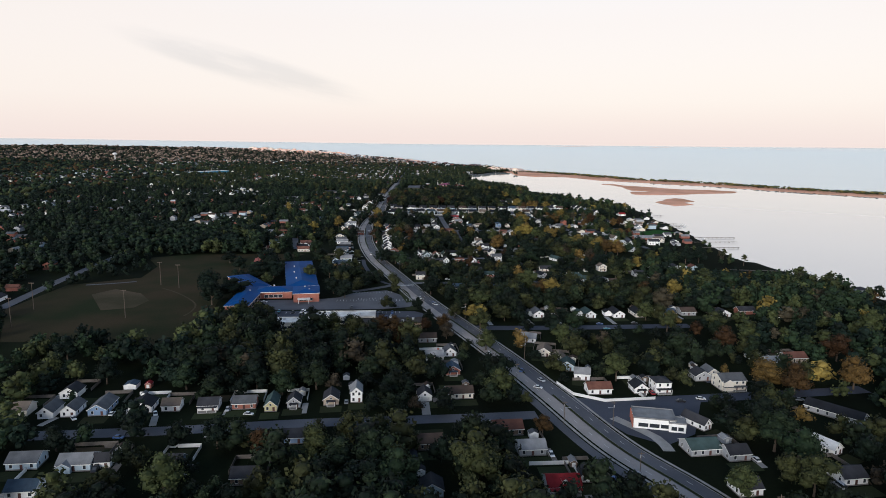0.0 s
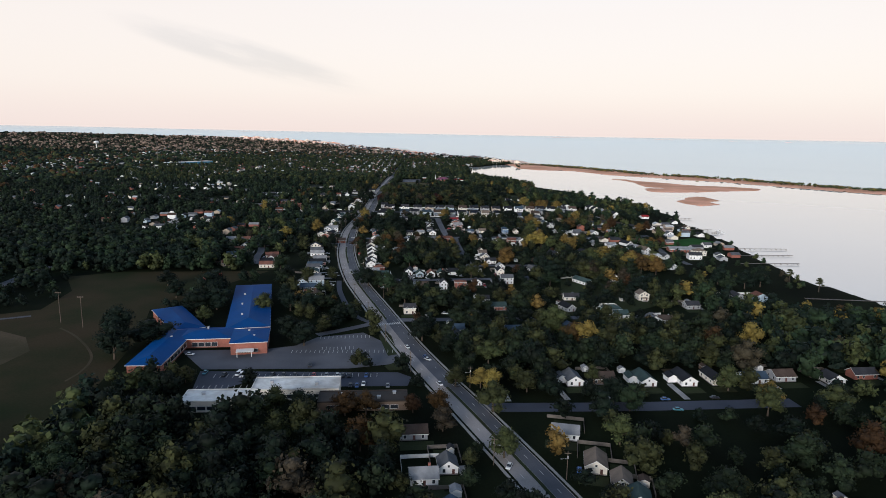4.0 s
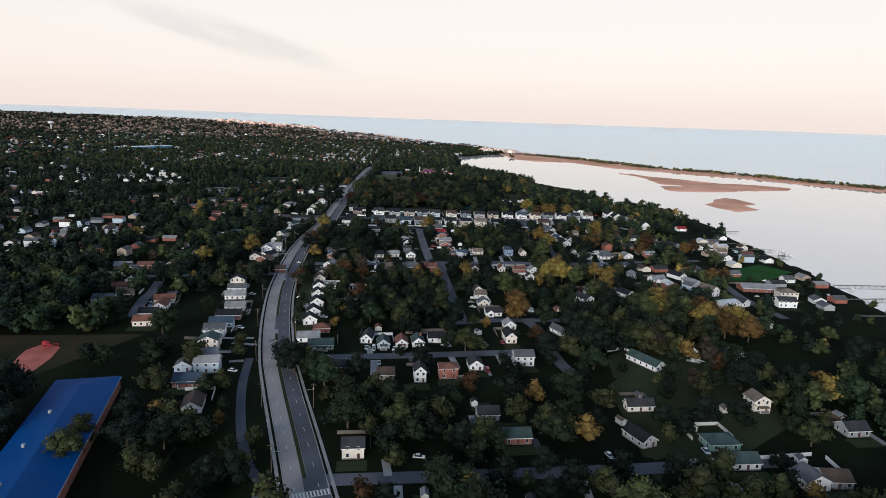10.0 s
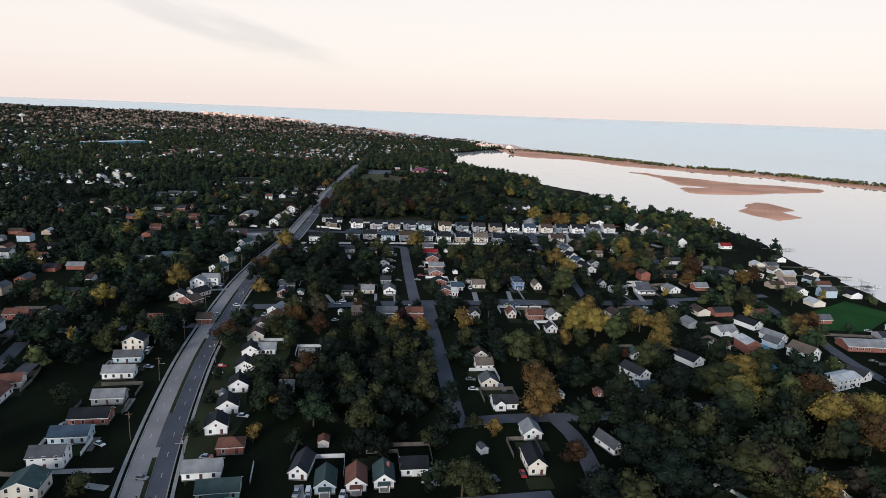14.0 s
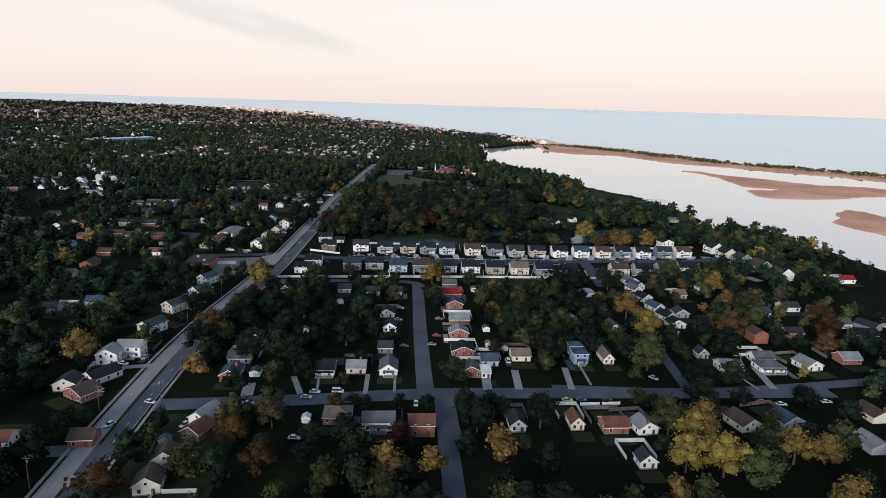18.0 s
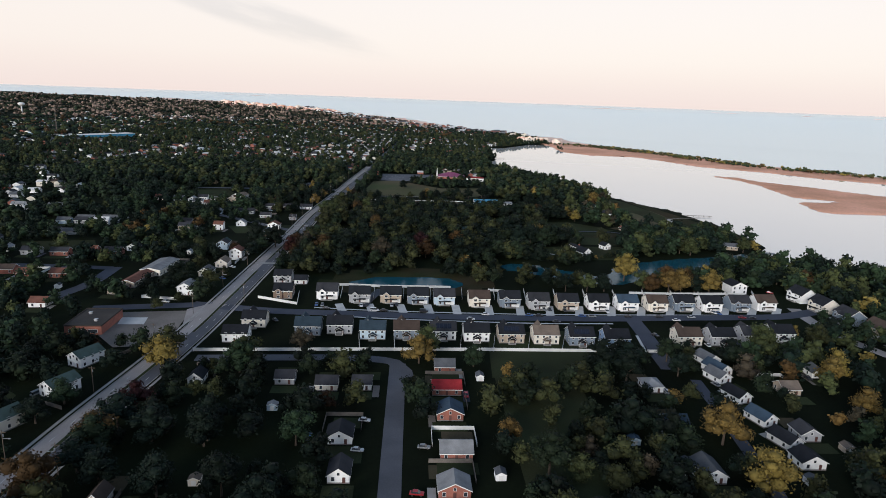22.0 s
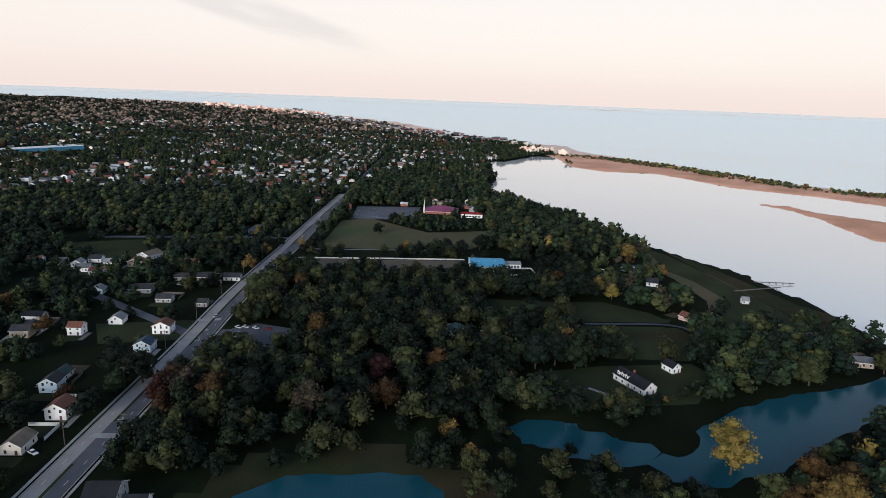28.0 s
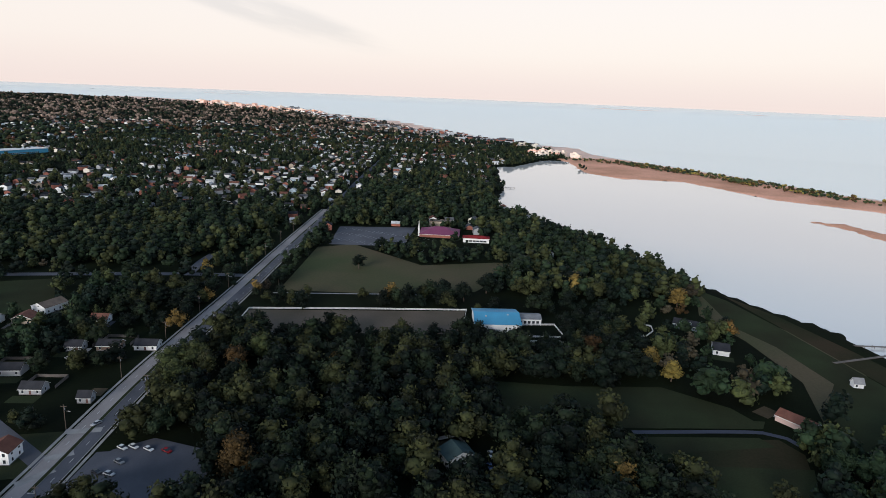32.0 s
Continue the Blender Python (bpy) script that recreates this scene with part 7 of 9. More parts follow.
ribbon("driveway", [(173.1, 1140.1), (167.8, 1121.0)], 4.8, M["concrete_new"], 0.035, "pale concrete driveway", "driveway")
ribbon("driveway", [(192.0, 1141.1), (185.4, 1121.9)], 4.8, M["concrete_new"], 0.035, "pale concrete driveway", "driveway")
ribbon("driveway", [(210.4, 1141.9), (202.7, 1122.7)], 4.8, M["concrete_new"], 0.035, "pale concrete driveway", "driveway")
ribbon("driveway", [(227.6, 1143.0), (218.8, 1123.7)], 4.8, M["concrete_new"], 0.035, "pale concrete driveway", "driveway")
ribbon("driveway", [(245.4, 1143.8), (235.3, 1124.5)], 4.8, M["concrete_new"], 0.035, "pale concrete driveway", "driveway")
ribbon("driveway", [(263.3, 1144.8), (251.9, 1125.2)], 4.8, M["concrete_new"], 0.035, "pale concrete driveway", "driveway")
ribbon("driveway", [(279.3, 1145.8), (267.0, 1126.1)], 4.8, M["concrete_new"], 0.035, "pale concrete driveway", "driveway")
ribbon("pavement_north", [(-5.0, 1122.5), (17.6, 1120.6), (56.1, 1119.9), (91.2, 1120.3), (126.9, 1121.4), (201.1, 1126.6), (253.0, 1130.6)], 1.5, M["concrete_new"], 0.035, "pale concrete pavement", "driveway")
ribbon("pavement_south", [(-6.2, 1110.8), (34.7, 1107.2), (79.1, 1106.0), (123.8, 1106.1), (165.3, 1108.9)], 1.5, M["concrete_new"], 0.035, "pale concrete pavement", "driveway")
ribbon("pavement_side", [(182.1, 1095.1), (179.5, 1067.8)], 1.4, M["concrete_new"], 0.035, "pale concrete pavement", "driveway")
ribbon("pavement_side", [(173.2, 1091.4), (170.5, 1067.7)], 1.4, M["concrete_new"], 0.035, "pale concrete pavement", "driveway")
ribbon("driveway", [(81.1, 433.2), (83.1, 417.5)], 3, M["concrete"], 0.035, "pale concrete driveway", "driveway")
ribbon("driveway", [(140, 436.7), (141.1, 417.4)], 3.2, M["concrete"], 0.035, "pale concrete driveway", "driveway")
ribbon("driveway", [(53.4, 427.8), (54.5, 415.8)], 3, M["concrete"], 0.035, "pale concrete driveway", "driveway")
ribbon("driveway", [(-74.1, 685.5), (-55.2, 686.2)], 3, M["concrete"], 0.035, "pale concrete driveway", "driveway")
ribbon("driveway", [(-65, 678.6), (-52.6, 675.7)], 3, M["concrete"], 0.035, "pale concrete driveway", "driveway")
ribbon("driveway", [(-68.3, 664.7), (-57.9, 665.7)], 3.5, M["concrete"], 0.035, "pale concrete driveway", "driveway")
ribbon("driveway", [(-53, 652.9), (-59.9, 651.8)], 3, M["concrete"], 0.035, "pale concrete driveway", "driveway")
ribbon("driveway", [(12.4, 655), (13, 635.5)], 4, M["concrete"], 0.035, "pale concrete driveway", "driveway")
ribbon("driveway", [(52.5, 659.7), (54.3, 645)], 3.4, M["concrete"], 0.035, "pale concrete driveway", "driveway")
ribbon("driveway", [(78.1, 663.4), (79, 646.5)], 4, M["concrete"], 0.035, "pale concrete driveway", "driveway")
ribbon("driveway", [(22.4, 670.8), (23.7, 663.9)], 3, M["concrete"], 0.035, "pale concrete driveway", "driveway")
ribbon("driveway", [(7.6, 676.5), (10, 664.1)], 3, M["concrete"], 0.035, "pale concrete driveway", "driveway")
ribbon("driveway", [(-6.2, 894.9), (-0.1, 877.8)], 2.6, M["concrete"], 0.035, "pale concrete driveway", "driveway")
ribbon("driveway", [(26.3, 898.4), (26.8, 878.5)], 2, M["concrete"], 0.035, "pale concrete driveway", "driveway")
ribbon("driveway", [(38.6, 898.8), (39, 881.2)], 1.2, M["concrete"], 0.035, "pale concrete driveway", "driveway")
ribbon("driveway", [(5.1, 892.9), (6.5, 880.3)], 1.2, M["concrete"], 0.035, "pale concrete driveway", "driveway")
ribbon("driveway", [(-23.4, 887.5), (-21.7, 875.4)], 5, M["concrete"], 0.035, "pale concrete driveway", "driveway")
ribbon("driveway", [(93.8, 905.5), (92.9, 885)], 3.5, M["concrete"], 0.035, "pale concrete driveway", "driveway")
ribbon("driveway", [(118, 909.1), (116.2, 885.7)], 3, M["concrete"], 0.035, "pale concrete driveway", "driveway")
ribbon("driveway", [(125.9, 912), (125.8, 890.4)], 1.2, M["concrete"], 0.035, "pale concrete driveway", "driveway")
ribbon("driveway", [(211.3, 912.5), (208, 889.2)], 3.5, M["concrete"], 0.035, "pale concrete driveway", "driveway")
ribbon("driveway", [(198.2, 904.2), (200.7, 888.2)], 1.2, M["concrete"], 0.035, "pale concrete driveway", "driveway")
ribbon("driveway", [(-84.3, 901.6), (-71.3, 904.4)], 4, M["concrete"], 0.035, "pale concrete driveway", "driveway")
ribbon("driveway", [(79.5, 895.7), (79.2, 883.7)], 4, M["concrete"], 0.035, "pale concrete driveway", "driveway")
ribbon("driveway", [(142.8, 551.4), (143.3, 534.8)], 3, M["concrete"], 0.035, "pale concrete driveway", "driveway")
ribbon("driveway", [(90, 549.4), (88.5, 531.1)], 3, M["concrete"], 0.035, "pale concrete driveway", "driveway")
ribbon("driveway", [(19.9, 558.7), (21.1, 547.5)], 3, M["concrete"], 0.035, "pale concrete driveway", "driveway")
ribbon("driveway", [(24.5, 541.7), (25.2, 519.9)], 3, M["concrete"], 0.035, "pale concrete driveway", "driveway")
ribbon("driveway", [(6.5, 287.3), (7, 273.1)], 4, M["concrete"], 0.035, "pale concrete driveway", "driveway")
ribbon("driveway", [(-115.3, 274.4), (-112.6, 264.4)], 3, M["concrete"], 0.035, "pale concrete driveway", "driveway")
ribbon("driveway", [(-158.4, 274.1), (-161.1, 265.6)], 3, M["concrete"], 0.035, "pale concrete driveway", "driveway")
ribbon("driveway", [(92.2, 268.2), (104.3, 248.3), (105.3, 235.8)], 5, M["concrete"], 0.035, "pale concrete driveway", "driveway")
ribbon("driveway", [(-61.0, 1216.8), (-43.3, 1217.5)], 4, M["concrete"], 0.035, "pale concrete driveway", "driveway")
ribbon("driveway", [(-63.7, 1317.7), (-55.7, 1328.0)], 4, M["concrete"], 0.035, "pale concrete driveway", "driveway")
ribbon("driveway", [(159.4, 1273.0), (167.3, 1266.1), (174.9, 1259.7)], 2, M["concrete"], 0.035, "pale concrete driveway", "driveway")
ribbon("driveway", [(-52.6, 1357.3), (-66.7, 1354.5)], 4, M["concrete"], 0.035, "pale concrete driveway", "driveway")
ribbon("driveway", [(-62.9, 1334.2), (-54.7, 1339.7)], 4, M["concrete"], 0.035, "pale concrete driveway", "driveway")
ribbon("driveway", [(-27.9, 1548.2), (78.2, 1555.4)], 2, M["concrete"], 0.035, "pale concrete driveway", "driveway")
patch("shop_forecourt", [(79.3, 284.2), (102.4, 287), (140.8, 284.8), (122.7, 250.8), (106.2, 240.8), (93.1, 251.5)], M["asphalt_dark"], 0.03, "dark asphalt shop forecourt", "", True)
patch("yard_lot", [(-46.4, 1330.3), (-40.8, 1342.6), (-28.2, 1352.0), (-5.8, 1344.8), (0.6, 1327.7), (-42.4, 1326.7)], M["asphalt"], 0.03, "cracked asphalt yard with parked cars", "", True)
patch("pool_water", [(219.1, 784), (230.8, 788.8), (236.4, 776.2), (224.4, 770.7)], M["pool"], 0.1, "blue swimming pool with pale edging", "pool", True)
# west of the road, north of the cross street
house(-270.8, 851.0, 4, 14, 8, wall='brick', roof='rust', far=True)
house(-250.8, 852.5, 4, 14, 8, wall='brick', roof='rust', far=True)
house(-188.7, 807.5, 4, 15, 8, wall='pale_blue', roof='lightgrey', far=True)
house(-172.7, 820.0, 4, 10, 9, axis='y', wall='white', roof='grey', h=4.6, far=True)
house(-164.7, 781.0, 8, 12, 9, wall='tan', roof='rust', far=True)
house(-161.1, 746.5, 6, 13, 9, wall='grey', roof='slate', h=4.4, far=True)
house(-157.4, 715.0, 30, 13, 8, wall='tan', roof='rust', far=True)
house(-126.4, 753.0, 14, 12, 9, wall='cream', roof='rust', far=True)
house(-71.8, 653.0, 4, 12, 9, wall='pale_blue', roof='lightgrey', h=4.6)
house(-71.4, 625.5, 4, 12, 9, wall='brick', roof='blue', porch=1)
house(-61.5, 600.5, 8, 8, 12, axis='y', wall='white', roof='brown')
house(-227.0, 1224.8, 5, 12, 8, wall='grey', roof='dark', far=True, h=3)
house(-206.1, 1224.6, 5, 12, 8, wall='brick', roof='dark', far=True, h=3)
house(-213.7, 1175.5, 5, 12, 8, wall='brick', roof='brown', far=True, h=3)
house(-197.1, 1169.1, 5, 9, 9, wall='brick', roof='rust', far=True, h=3)
house(-174.5, 1170.3, 5, 13, 9, wall='brick', roof='rust', far=True, h=3)
house(-264.4, 1334.3, 5, 11, 8, wall='pale_blue', roof='grey', far=True, h=3)
house(-250.0, 1337.1, 5, 11, 8, wall='grey', roof='dark', far=True, h=3)
house(-234.2, 1339.9, 5, 13, 8, wall='white', roof='white', far=True, h=3)
house(-153.5, 1322.9, 5, 10, 9, wall='tan', roof='dark', far=True, h=4)
house(-99.9, 1258.0, 5, 8, 9, axis='y', wall='pale_blue', roof='dark', far=True, h=4.6)
house(-216.5, 1473.0, 5, 10, 8, wall='white', roof='grey', far=True, h=3)
house(-200.4, 1469.8, 5, 8, 9, axis='y', wall='white', roof='lightgrey', far=True, h=3)
house(-237.5, 1476.1, 5, 11, 8, wall='white', roof='rust', far=True, h=3)
house(-157.6, 1476.2, 5, 11, 10, axis='y', wall='tan', roof='rust', far=True, h=4)
house(-385.8, 1460.3, 5, 12, 8, wall='white', roof='grey', far=True, h=3)
house(-386.3, 1493.3, 5, 12, 8, wall='white', roof='white', far=True, h=3)
house(-348.2, 1404.5, 5, 12, 8, wall='white', roof='lightgrey', far=True, h=3)
house(-327.1, 1389.8, 5, 10, 8, wall='grey', roof='white', far=True, h=3)
shed(-163.8, 1145.9, 3, 3, 3.6, wall='white', roof='grey')
house(-193.7, 1484.2, 5, 10, 8, wall='white', roof='dark', far=True, h=3)
house(-176.4, 1474.5, 5, 10, 8, wall='white', roof='lightgrey', far=True, h=3)
house(-175.1, 1449.3, 5, 10, 9, wall='white', roof='rust', far=True, h=3)
house(-189.5, 1456.8, 5, 10, 9, wall='white', roof='grey', far=True, h=3)
house(-124.1, 1408.3, 5, 15, 8, wall='grey', roof='dark', far=True, h=3)
house(-151.8, 1403.6, 5, 9, 8, axis='y', wall='pale_blue', roof='lightgrey', far=True, h=3)
house(-111.8, 1348.0, 5, 8, 9, axis='y', wall='white', roof='lightgrey', far=True, h=3)
shed(-84.1, 1339.9, 3, 3, 3.6, wall='white', roof='grey')
house(258.5, 1465.5, -20, 9, 14, wall='white', roof='dark', far=True)
house(253.0, 1505.0, -30, 15, 9, wall='slate', roof='dark', dormer=2, far=True)
house(192.1, 1678.7, 3, 9, 8, axis='y', wall='pale_blue', roof='grey', h=5)


# ---------------------------------------------------------------- public and large buildings
school()
flat_building("low_building", -61.4, 416.5, 2, [(-14, -3, 26, 11, 4.3), (14, 7.5, 34, 12.5, 4.5)], M["wall_cream"], M["membrane"], "low building with a stained white flat roof", ((-20, -2, 4.6), (4, 8, 4.8), (22, 6, 4.8)))
flat_building("low_building", -13.0, 412.4, 2, [(0, 0, 34, 10, 3.8)], M["wall_brown"], M["membrane_dark"], "low building with a dark tarred flat roof", ((-8, 1, 4.0), (6, -2, 4.0), (12, 2, 4.0)))
flat_building("corner_store", -110.5, 1084.5, 4, [(0, 0, 15, 22, 3.9)], M["wall_brick"], M["membrane_dark"], "closed brick store with a dark flat roof beside a bare lot", ((-3, 4, 4.2), (3, -5, 4.2)))
shop = flat_building("shop", 108.0, 261.4, -14, [(0, 0, 15, 10, 4.2), (8, -3.0, 6, 6, 3.6)], M["wall_white"], M["roof_lightgrey"], "white roadside shop with a flat grey roof and red piers")
for i in range(4):
    piece("pier_pillar", cached(("pillar", 1), lambda bm: add_box(bm, -0.25, 0.25, -0.25, 0.25, 0, 4.1, 0.02), M["wall_brick"]), shop, pose(-7.8, -4.4 + 2.9 * i, 0))
barn = new("riding_barn")
barn.matrix_basis = pose(127.0, 1500.1, 0, 0, 0, 1) @ BIG
tagged(barn, "white riding barn with a light blue metal roof", "barn")
piece("wall", cached(("wall", "barn"), lambda bm: prism(bm, 24, 25, 4.4, 2.6, "x"), M["wall_white"]), barn)
piece("roof", cached(("roof", "barn"), lambda bm: gable_roof(bm, 24, 25, 4.4, 2.6, "x", 0.6, 0.2), M["roof_barn"]), barn)
piece("annex", cached(("annex", 1), lambda bm: prism(bm, 13, 10, 3.2, 1.2, "x"), M["wall_white"]), barn, pose(18.7, 5, 0))
piece("annex_roof", cached(("annex_roof", 1), lambda bm: gable_roof(bm, 13, 10, 3.2, 1.2, "x", 0.4, 0.18), M["roof_lightgrey"]), barn, pose(18.7, 5, 0))
for i in range(5):
    piece("stable_door", cached(("stable_door", 1), lambda bm: add_box(bm, -0.7, 0.7, -0.05, 0.03, 0.1, 2.3), M["pane"]), barn, pose(14 + 2.3 * i, -0.03, 0))
vent(barn, -6, -5, 6.2), vent(barn, 6, -3, 6.4)
BLOCKS.append((127.0, 1500.1, 18.9)), BLOCKS.append((151.9, 1506.2, 9.4))
church = new("church")
church.matrix_basis = pose(95.5, 1757.9, 0, 0, 0, -4) @ BIG
tagged(church, "broad church with a plum-red roof and a white steeple", "church")
hull_box(church, "nave", -2, 2, 34, 26, 2.6, 0, M["wall_brick"], M["roof_magenta"], 5.2)
hull_box(church, "annex", 30, -18, 22, 10, 3.6, 0, M["wall_white"], M["roof_red"], 2.0)
hull_box(church, "hall", -4, 40, 20, 10, 5.0, 0, M["wall_tan"], M["roof_tan"], flat=True)
band(church, 30, -23.05, 0.8, 18, 0, 1.4, 6)
piece("steeple", cached(("steeple", 1), lambda bm: (add_box(bm, -0.7, 0.7, -0.7, 0.7, 0, 6), cone(bm, (0, 0, 6), (0, 0, 15), 0.85, 0.05, 8)), M["trim"]), church, pose(-20, -7, 0))
BLOCKS.append((95.5, 1760.6, 26.0)), BLOCKS.append((134.6, 1736.1, 15.3))
water_tower(-1440, 3175)
lattice_mast(-849.6, 2354.5, 74)
flat_building("shopping_centre", -731.6, 2312.8, 62, [(0, 0, 150, 30, 7)], M["roof_barn"], M["trim"], "long pale shopping centre with a blue front")


# ---------------------------------------------------------------- piers and boats
pier(354.0, 935.7, 0, 52, 7), pier(368.2, 968.8, -4, 47), pier(375.2, 998.3, -2, 28), pier(402.5, 1074.9, 2, 35)
pier(380.0, 823.6, 0, 54), pier(359.9, 782.3, 4, 59), pier(337.5, 741.0, 1, 61), pier(318.6, 606.5, -8, 73)
pier(338.2, 1290.6, -18, 11, 9, (), True), pier(350.6, 1481.5, -2, 33), pier(320.1, 1453.0, 18, 47), pier(198.7, 2128.7, 0, 19)
boat(416.5, 939.3, 80), boat(421.3, 958.2, 40, 9.0), boat(398.8, 974.7, 100), boat(407.1, 931.0, 95, 6.0), boat(389.4, 814.2, 85), boat(354.0, 793.0, 60, 6.0)
boat(384.7, 598.3, 90, 8.0), boat(390.6, 590.0, 70, 6.0)
R_BOATS = [(181.8, 655.0), (185.4, 656.5)]
for x, y in R_BOATS:
    boat(x, y, 60, 7.0, 0.0, "white motor boat on a trailer in a yard")


# ---------------------------------------------------------------- fences
fence([(-49.6, 1054.7), (25.0, 1060.4), (89.1, 1064.6), (176.3, 1068.1)])
fence([(28.1, 1060.4), (25.5, 1079.7)])
fence([(45.0, 1061.4), (43.6, 1080.4)])
fence([(61.0, 1062.2), (60.9, 1081.4)])
fence([(77.1, 1063.1), (78.4, 1082.8)])
fence([(93.3, 1063.9), (96.0, 1083.6)])
fence([(110.5, 1064.7), (114.6, 1084.6)])
fence([(127.5, 1065.3), (133.0, 1085.5)])
fence([(144.9, 1066.5), (151.8, 1086.8)])
fence([(-9.5, 1165.3), (10.8, 1167.8), (15.1, 1167.0), (30.2, 1166.6), (75.4, 1168.5)])
fence([(99.5, 1164.8), (117.5, 1161.8)])
fence([(192.3, 1167.6), (217.8, 1167.9), (259.6, 1171.6), (271.5, 1172.3)])
fence([(-40.9, 1136.9), (-15.7, 1126.8), (-18.8, 1149.3)])
fence([(-86.4, 1129.0), (-107.3, 1131.2), (-102.9, 1138.8)])
fence([(130.7, 554.9), (157.9, 556.9), (184.4, 559.8)], label="long white yard fence")
fence([(232.8, 616.5), (286.1, 619.4)], label="long white yard fence")
fence([(-35.2, 1481.8), (-35.0, 1513.0), (39.4, 1519.1), (109.4, 1523.3), (105.6, 1493.7)], 1.4, "trim", 3.0, True, "white rail fence round a riding arena")
fence([(-35.2, 1481.8), (-16.8, 1470.3), (19.6, 1471.7)], 1.4, "trim", 3.0, True, "white rail fence round a riding arena")
fence([(144.3, 1498.2), (165.2, 1500.0), (167.8, 1478.2), (134.4, 1477.7)], 1.4, "trim", 3.0, True, "white paddock rail fence")
fence([(144.3, 1469.7), (166.1, 1470.9)], 1.4, "trim", 3.0, True, "white paddock rail fence")
fence([(177.0, 1471.6), (196.6, 1472.7)], 1.4, "trim", 3.0, True, "white paddock rail fence")
fence([(142.0, 1430.6), (157.1, 1431.5)], 1.4, "trim", 3.0, True, "white paddock rail fence")
fence([(223.5, 1506.9), (229.4, 1502.9), (227.8, 1494.2), (220.8, 1485.5), (216.2, 1484.5)], 1.4, "trim", 3.0, True, "curved white rail fence by a drive")
fence([(114.0, 311.3), (114.1, 288.4)], 1.6)
fence([(75.5, 309.6), (80.6, 294.5), (93.7, 286.0), (119.7, 288.4)], 1.6)
fence([(116.1, 870.8), (124.4, 871.1)], 1.5)
fence([(125.4, 871.3), (133.3, 872.0)], 1.5)
fence([(-91.9, 683.4), (-79.0, 682.5)], 1.7, "wood_grey", 3.0, False, "grey board fence between yards")
fence([(-25.9, 862.3), (-12.1, 863.5)], 1.7, "wood_grey", 3.0, False, "grey board fence between yards")
bays(-90.3, 444.2, -8.6, 445.7, 26, 5)
bays(-94.4, 429.5, -67.9, 430.8, 9, 5)
bays(-45.4, 505.7, -16.3, 507.6, 12, 5)
bays(-41.7, 485.4, -24.2, 487.1, 8, 5)
bays(-58.2, 480.6, -1.7, 481.3, 22, 5)
bays(-10.6, 1720.6, 74.2, 1680.1, 22, 8)
bays(-11.4, 1747.7, 76.7, 1705.9, 22, 8)
bays(-10.3, 1772.5, 80.5, 1731.5, 22, 7)
play_set(-156.2, 668.0)
fence([(7.6, 1141.5), (6.2, 1161.2)])
fence([(27.5, 1142.6), (26.5, 1162.7)])
fence([(45.6, 1143.6), (45.1, 1163.8)])
fence([(62.3, 1144.6), (62.3, 1164.7)])
fence([(81.8, 1145.5), (82.3, 1166.2)])
fence([(102.0, 1147.0), (103.1, 1167.7)])
fence([(121.4, 1148.1), (123.0, 1168.8)])
fence([(140.4, 1148.9), (142.6, 1170.1)])
fence([(159.7, 1150.3), (162.4, 1171.5)])
fence([(179.2, 1151.4), (182.4, 1172.6)])
fence([(198.9, 1152.5), (202.6, 1173.9)])
fence([(217.7, 1153.6), (221.9, 1175.0)])
fence([(236.1, 1154.7), (241.0, 1176.4)])
fence([(254.8, 1155.9), (260.1, 1177.7)])
fence([(272.8, 1156.8), (278.9, 1178.9)])

# ---------------------------------------------------------------- vehicles
car(85.6, 216.7, -30, "silver")
car(45.7, 356.8, -22, "white")
car(60.2, 327.7, -22, "blue")
car(-73.9, 274.9, 80, "white")
car(-115.9, 276.0, 25, "white")
car(-84.3, 252.9, 86, "white")
car(-121.9, 253.0, 86, "blue")
car(-18.2, 263.8, 86, "blue")
car(-150.0, 272.1, 40, "white")
car(68.3, 313.5, 30, "silver")
car(64.6, 303.8, 60, "white")
car(165.6, 300.1, 80, "black")
car(142.1, 287.7, 80, "white")
car(190.7, 285.4, 80, "grey")
car(131.1, 285.2, 80, "black")
car(75.0, 214.1, -30, "blue")
car(18.0, 470.6, 40, "white")
car(-76.9, 447.3, 10, "white", True)
car(-86.0, 448.4, -10, "black")
car(-79.0, 449.3, -10, "white", True)
car(-73.8, 448.2, -10, "black")
car(-61.8, 448.1, -10, "black")
car(-56.0, 448.0, 0, "black")
car(-50.4, 447.8, 0, "black")
car(-40.8, 447.7, 0, "red")
car(-34.4, 447.4, 0, "grey")
car(-28.8, 447.3, 0, "silver")
car(-25.9, 447.2, 0, "black")
car(-22.7, 447.1, 0, "black")
car(-14.1, 447.0, 0, "blue")
car(-21.0, 434.1, 0, "black")
car(-17.7, 434.0, 0, "blue")
car(-14.7, 436.1, 0, "white")
car(-2.6, 433.7, 0, "grey")
car(-113.0, 478.4, 80, "white")
car(-44.8, 461.7, 8, "black")
car(-96.3, 451.2, 0, "teal")
car(6.7, 490.4, 20, "white")
car(16.9, 473.9, 20, "blue")
car(23.1, 436.0, 22, "white")
car(31.2, 434.4, 20, "black")
car(129.9, 416.7, 86, "blue")
car(154.9, 418.3, 86, "black")
car(131.4, 405.4, 86, "teal")
car(101.9, 419.4, 70, "silver")
car(32.3, 559.6, 80, "white")
car(104.2, 559.8, 10, "white")
car(-41.9, 765.7, 86, "white")
car(-42.3, 773.9, 86, "red")
car(-55.0, 639.3, 70, "white")
car(-57.7, 867.9, 70, "white")
car(3.1, 874.0, 85, "white")
car(14.8, 650.0, 0, "silver")
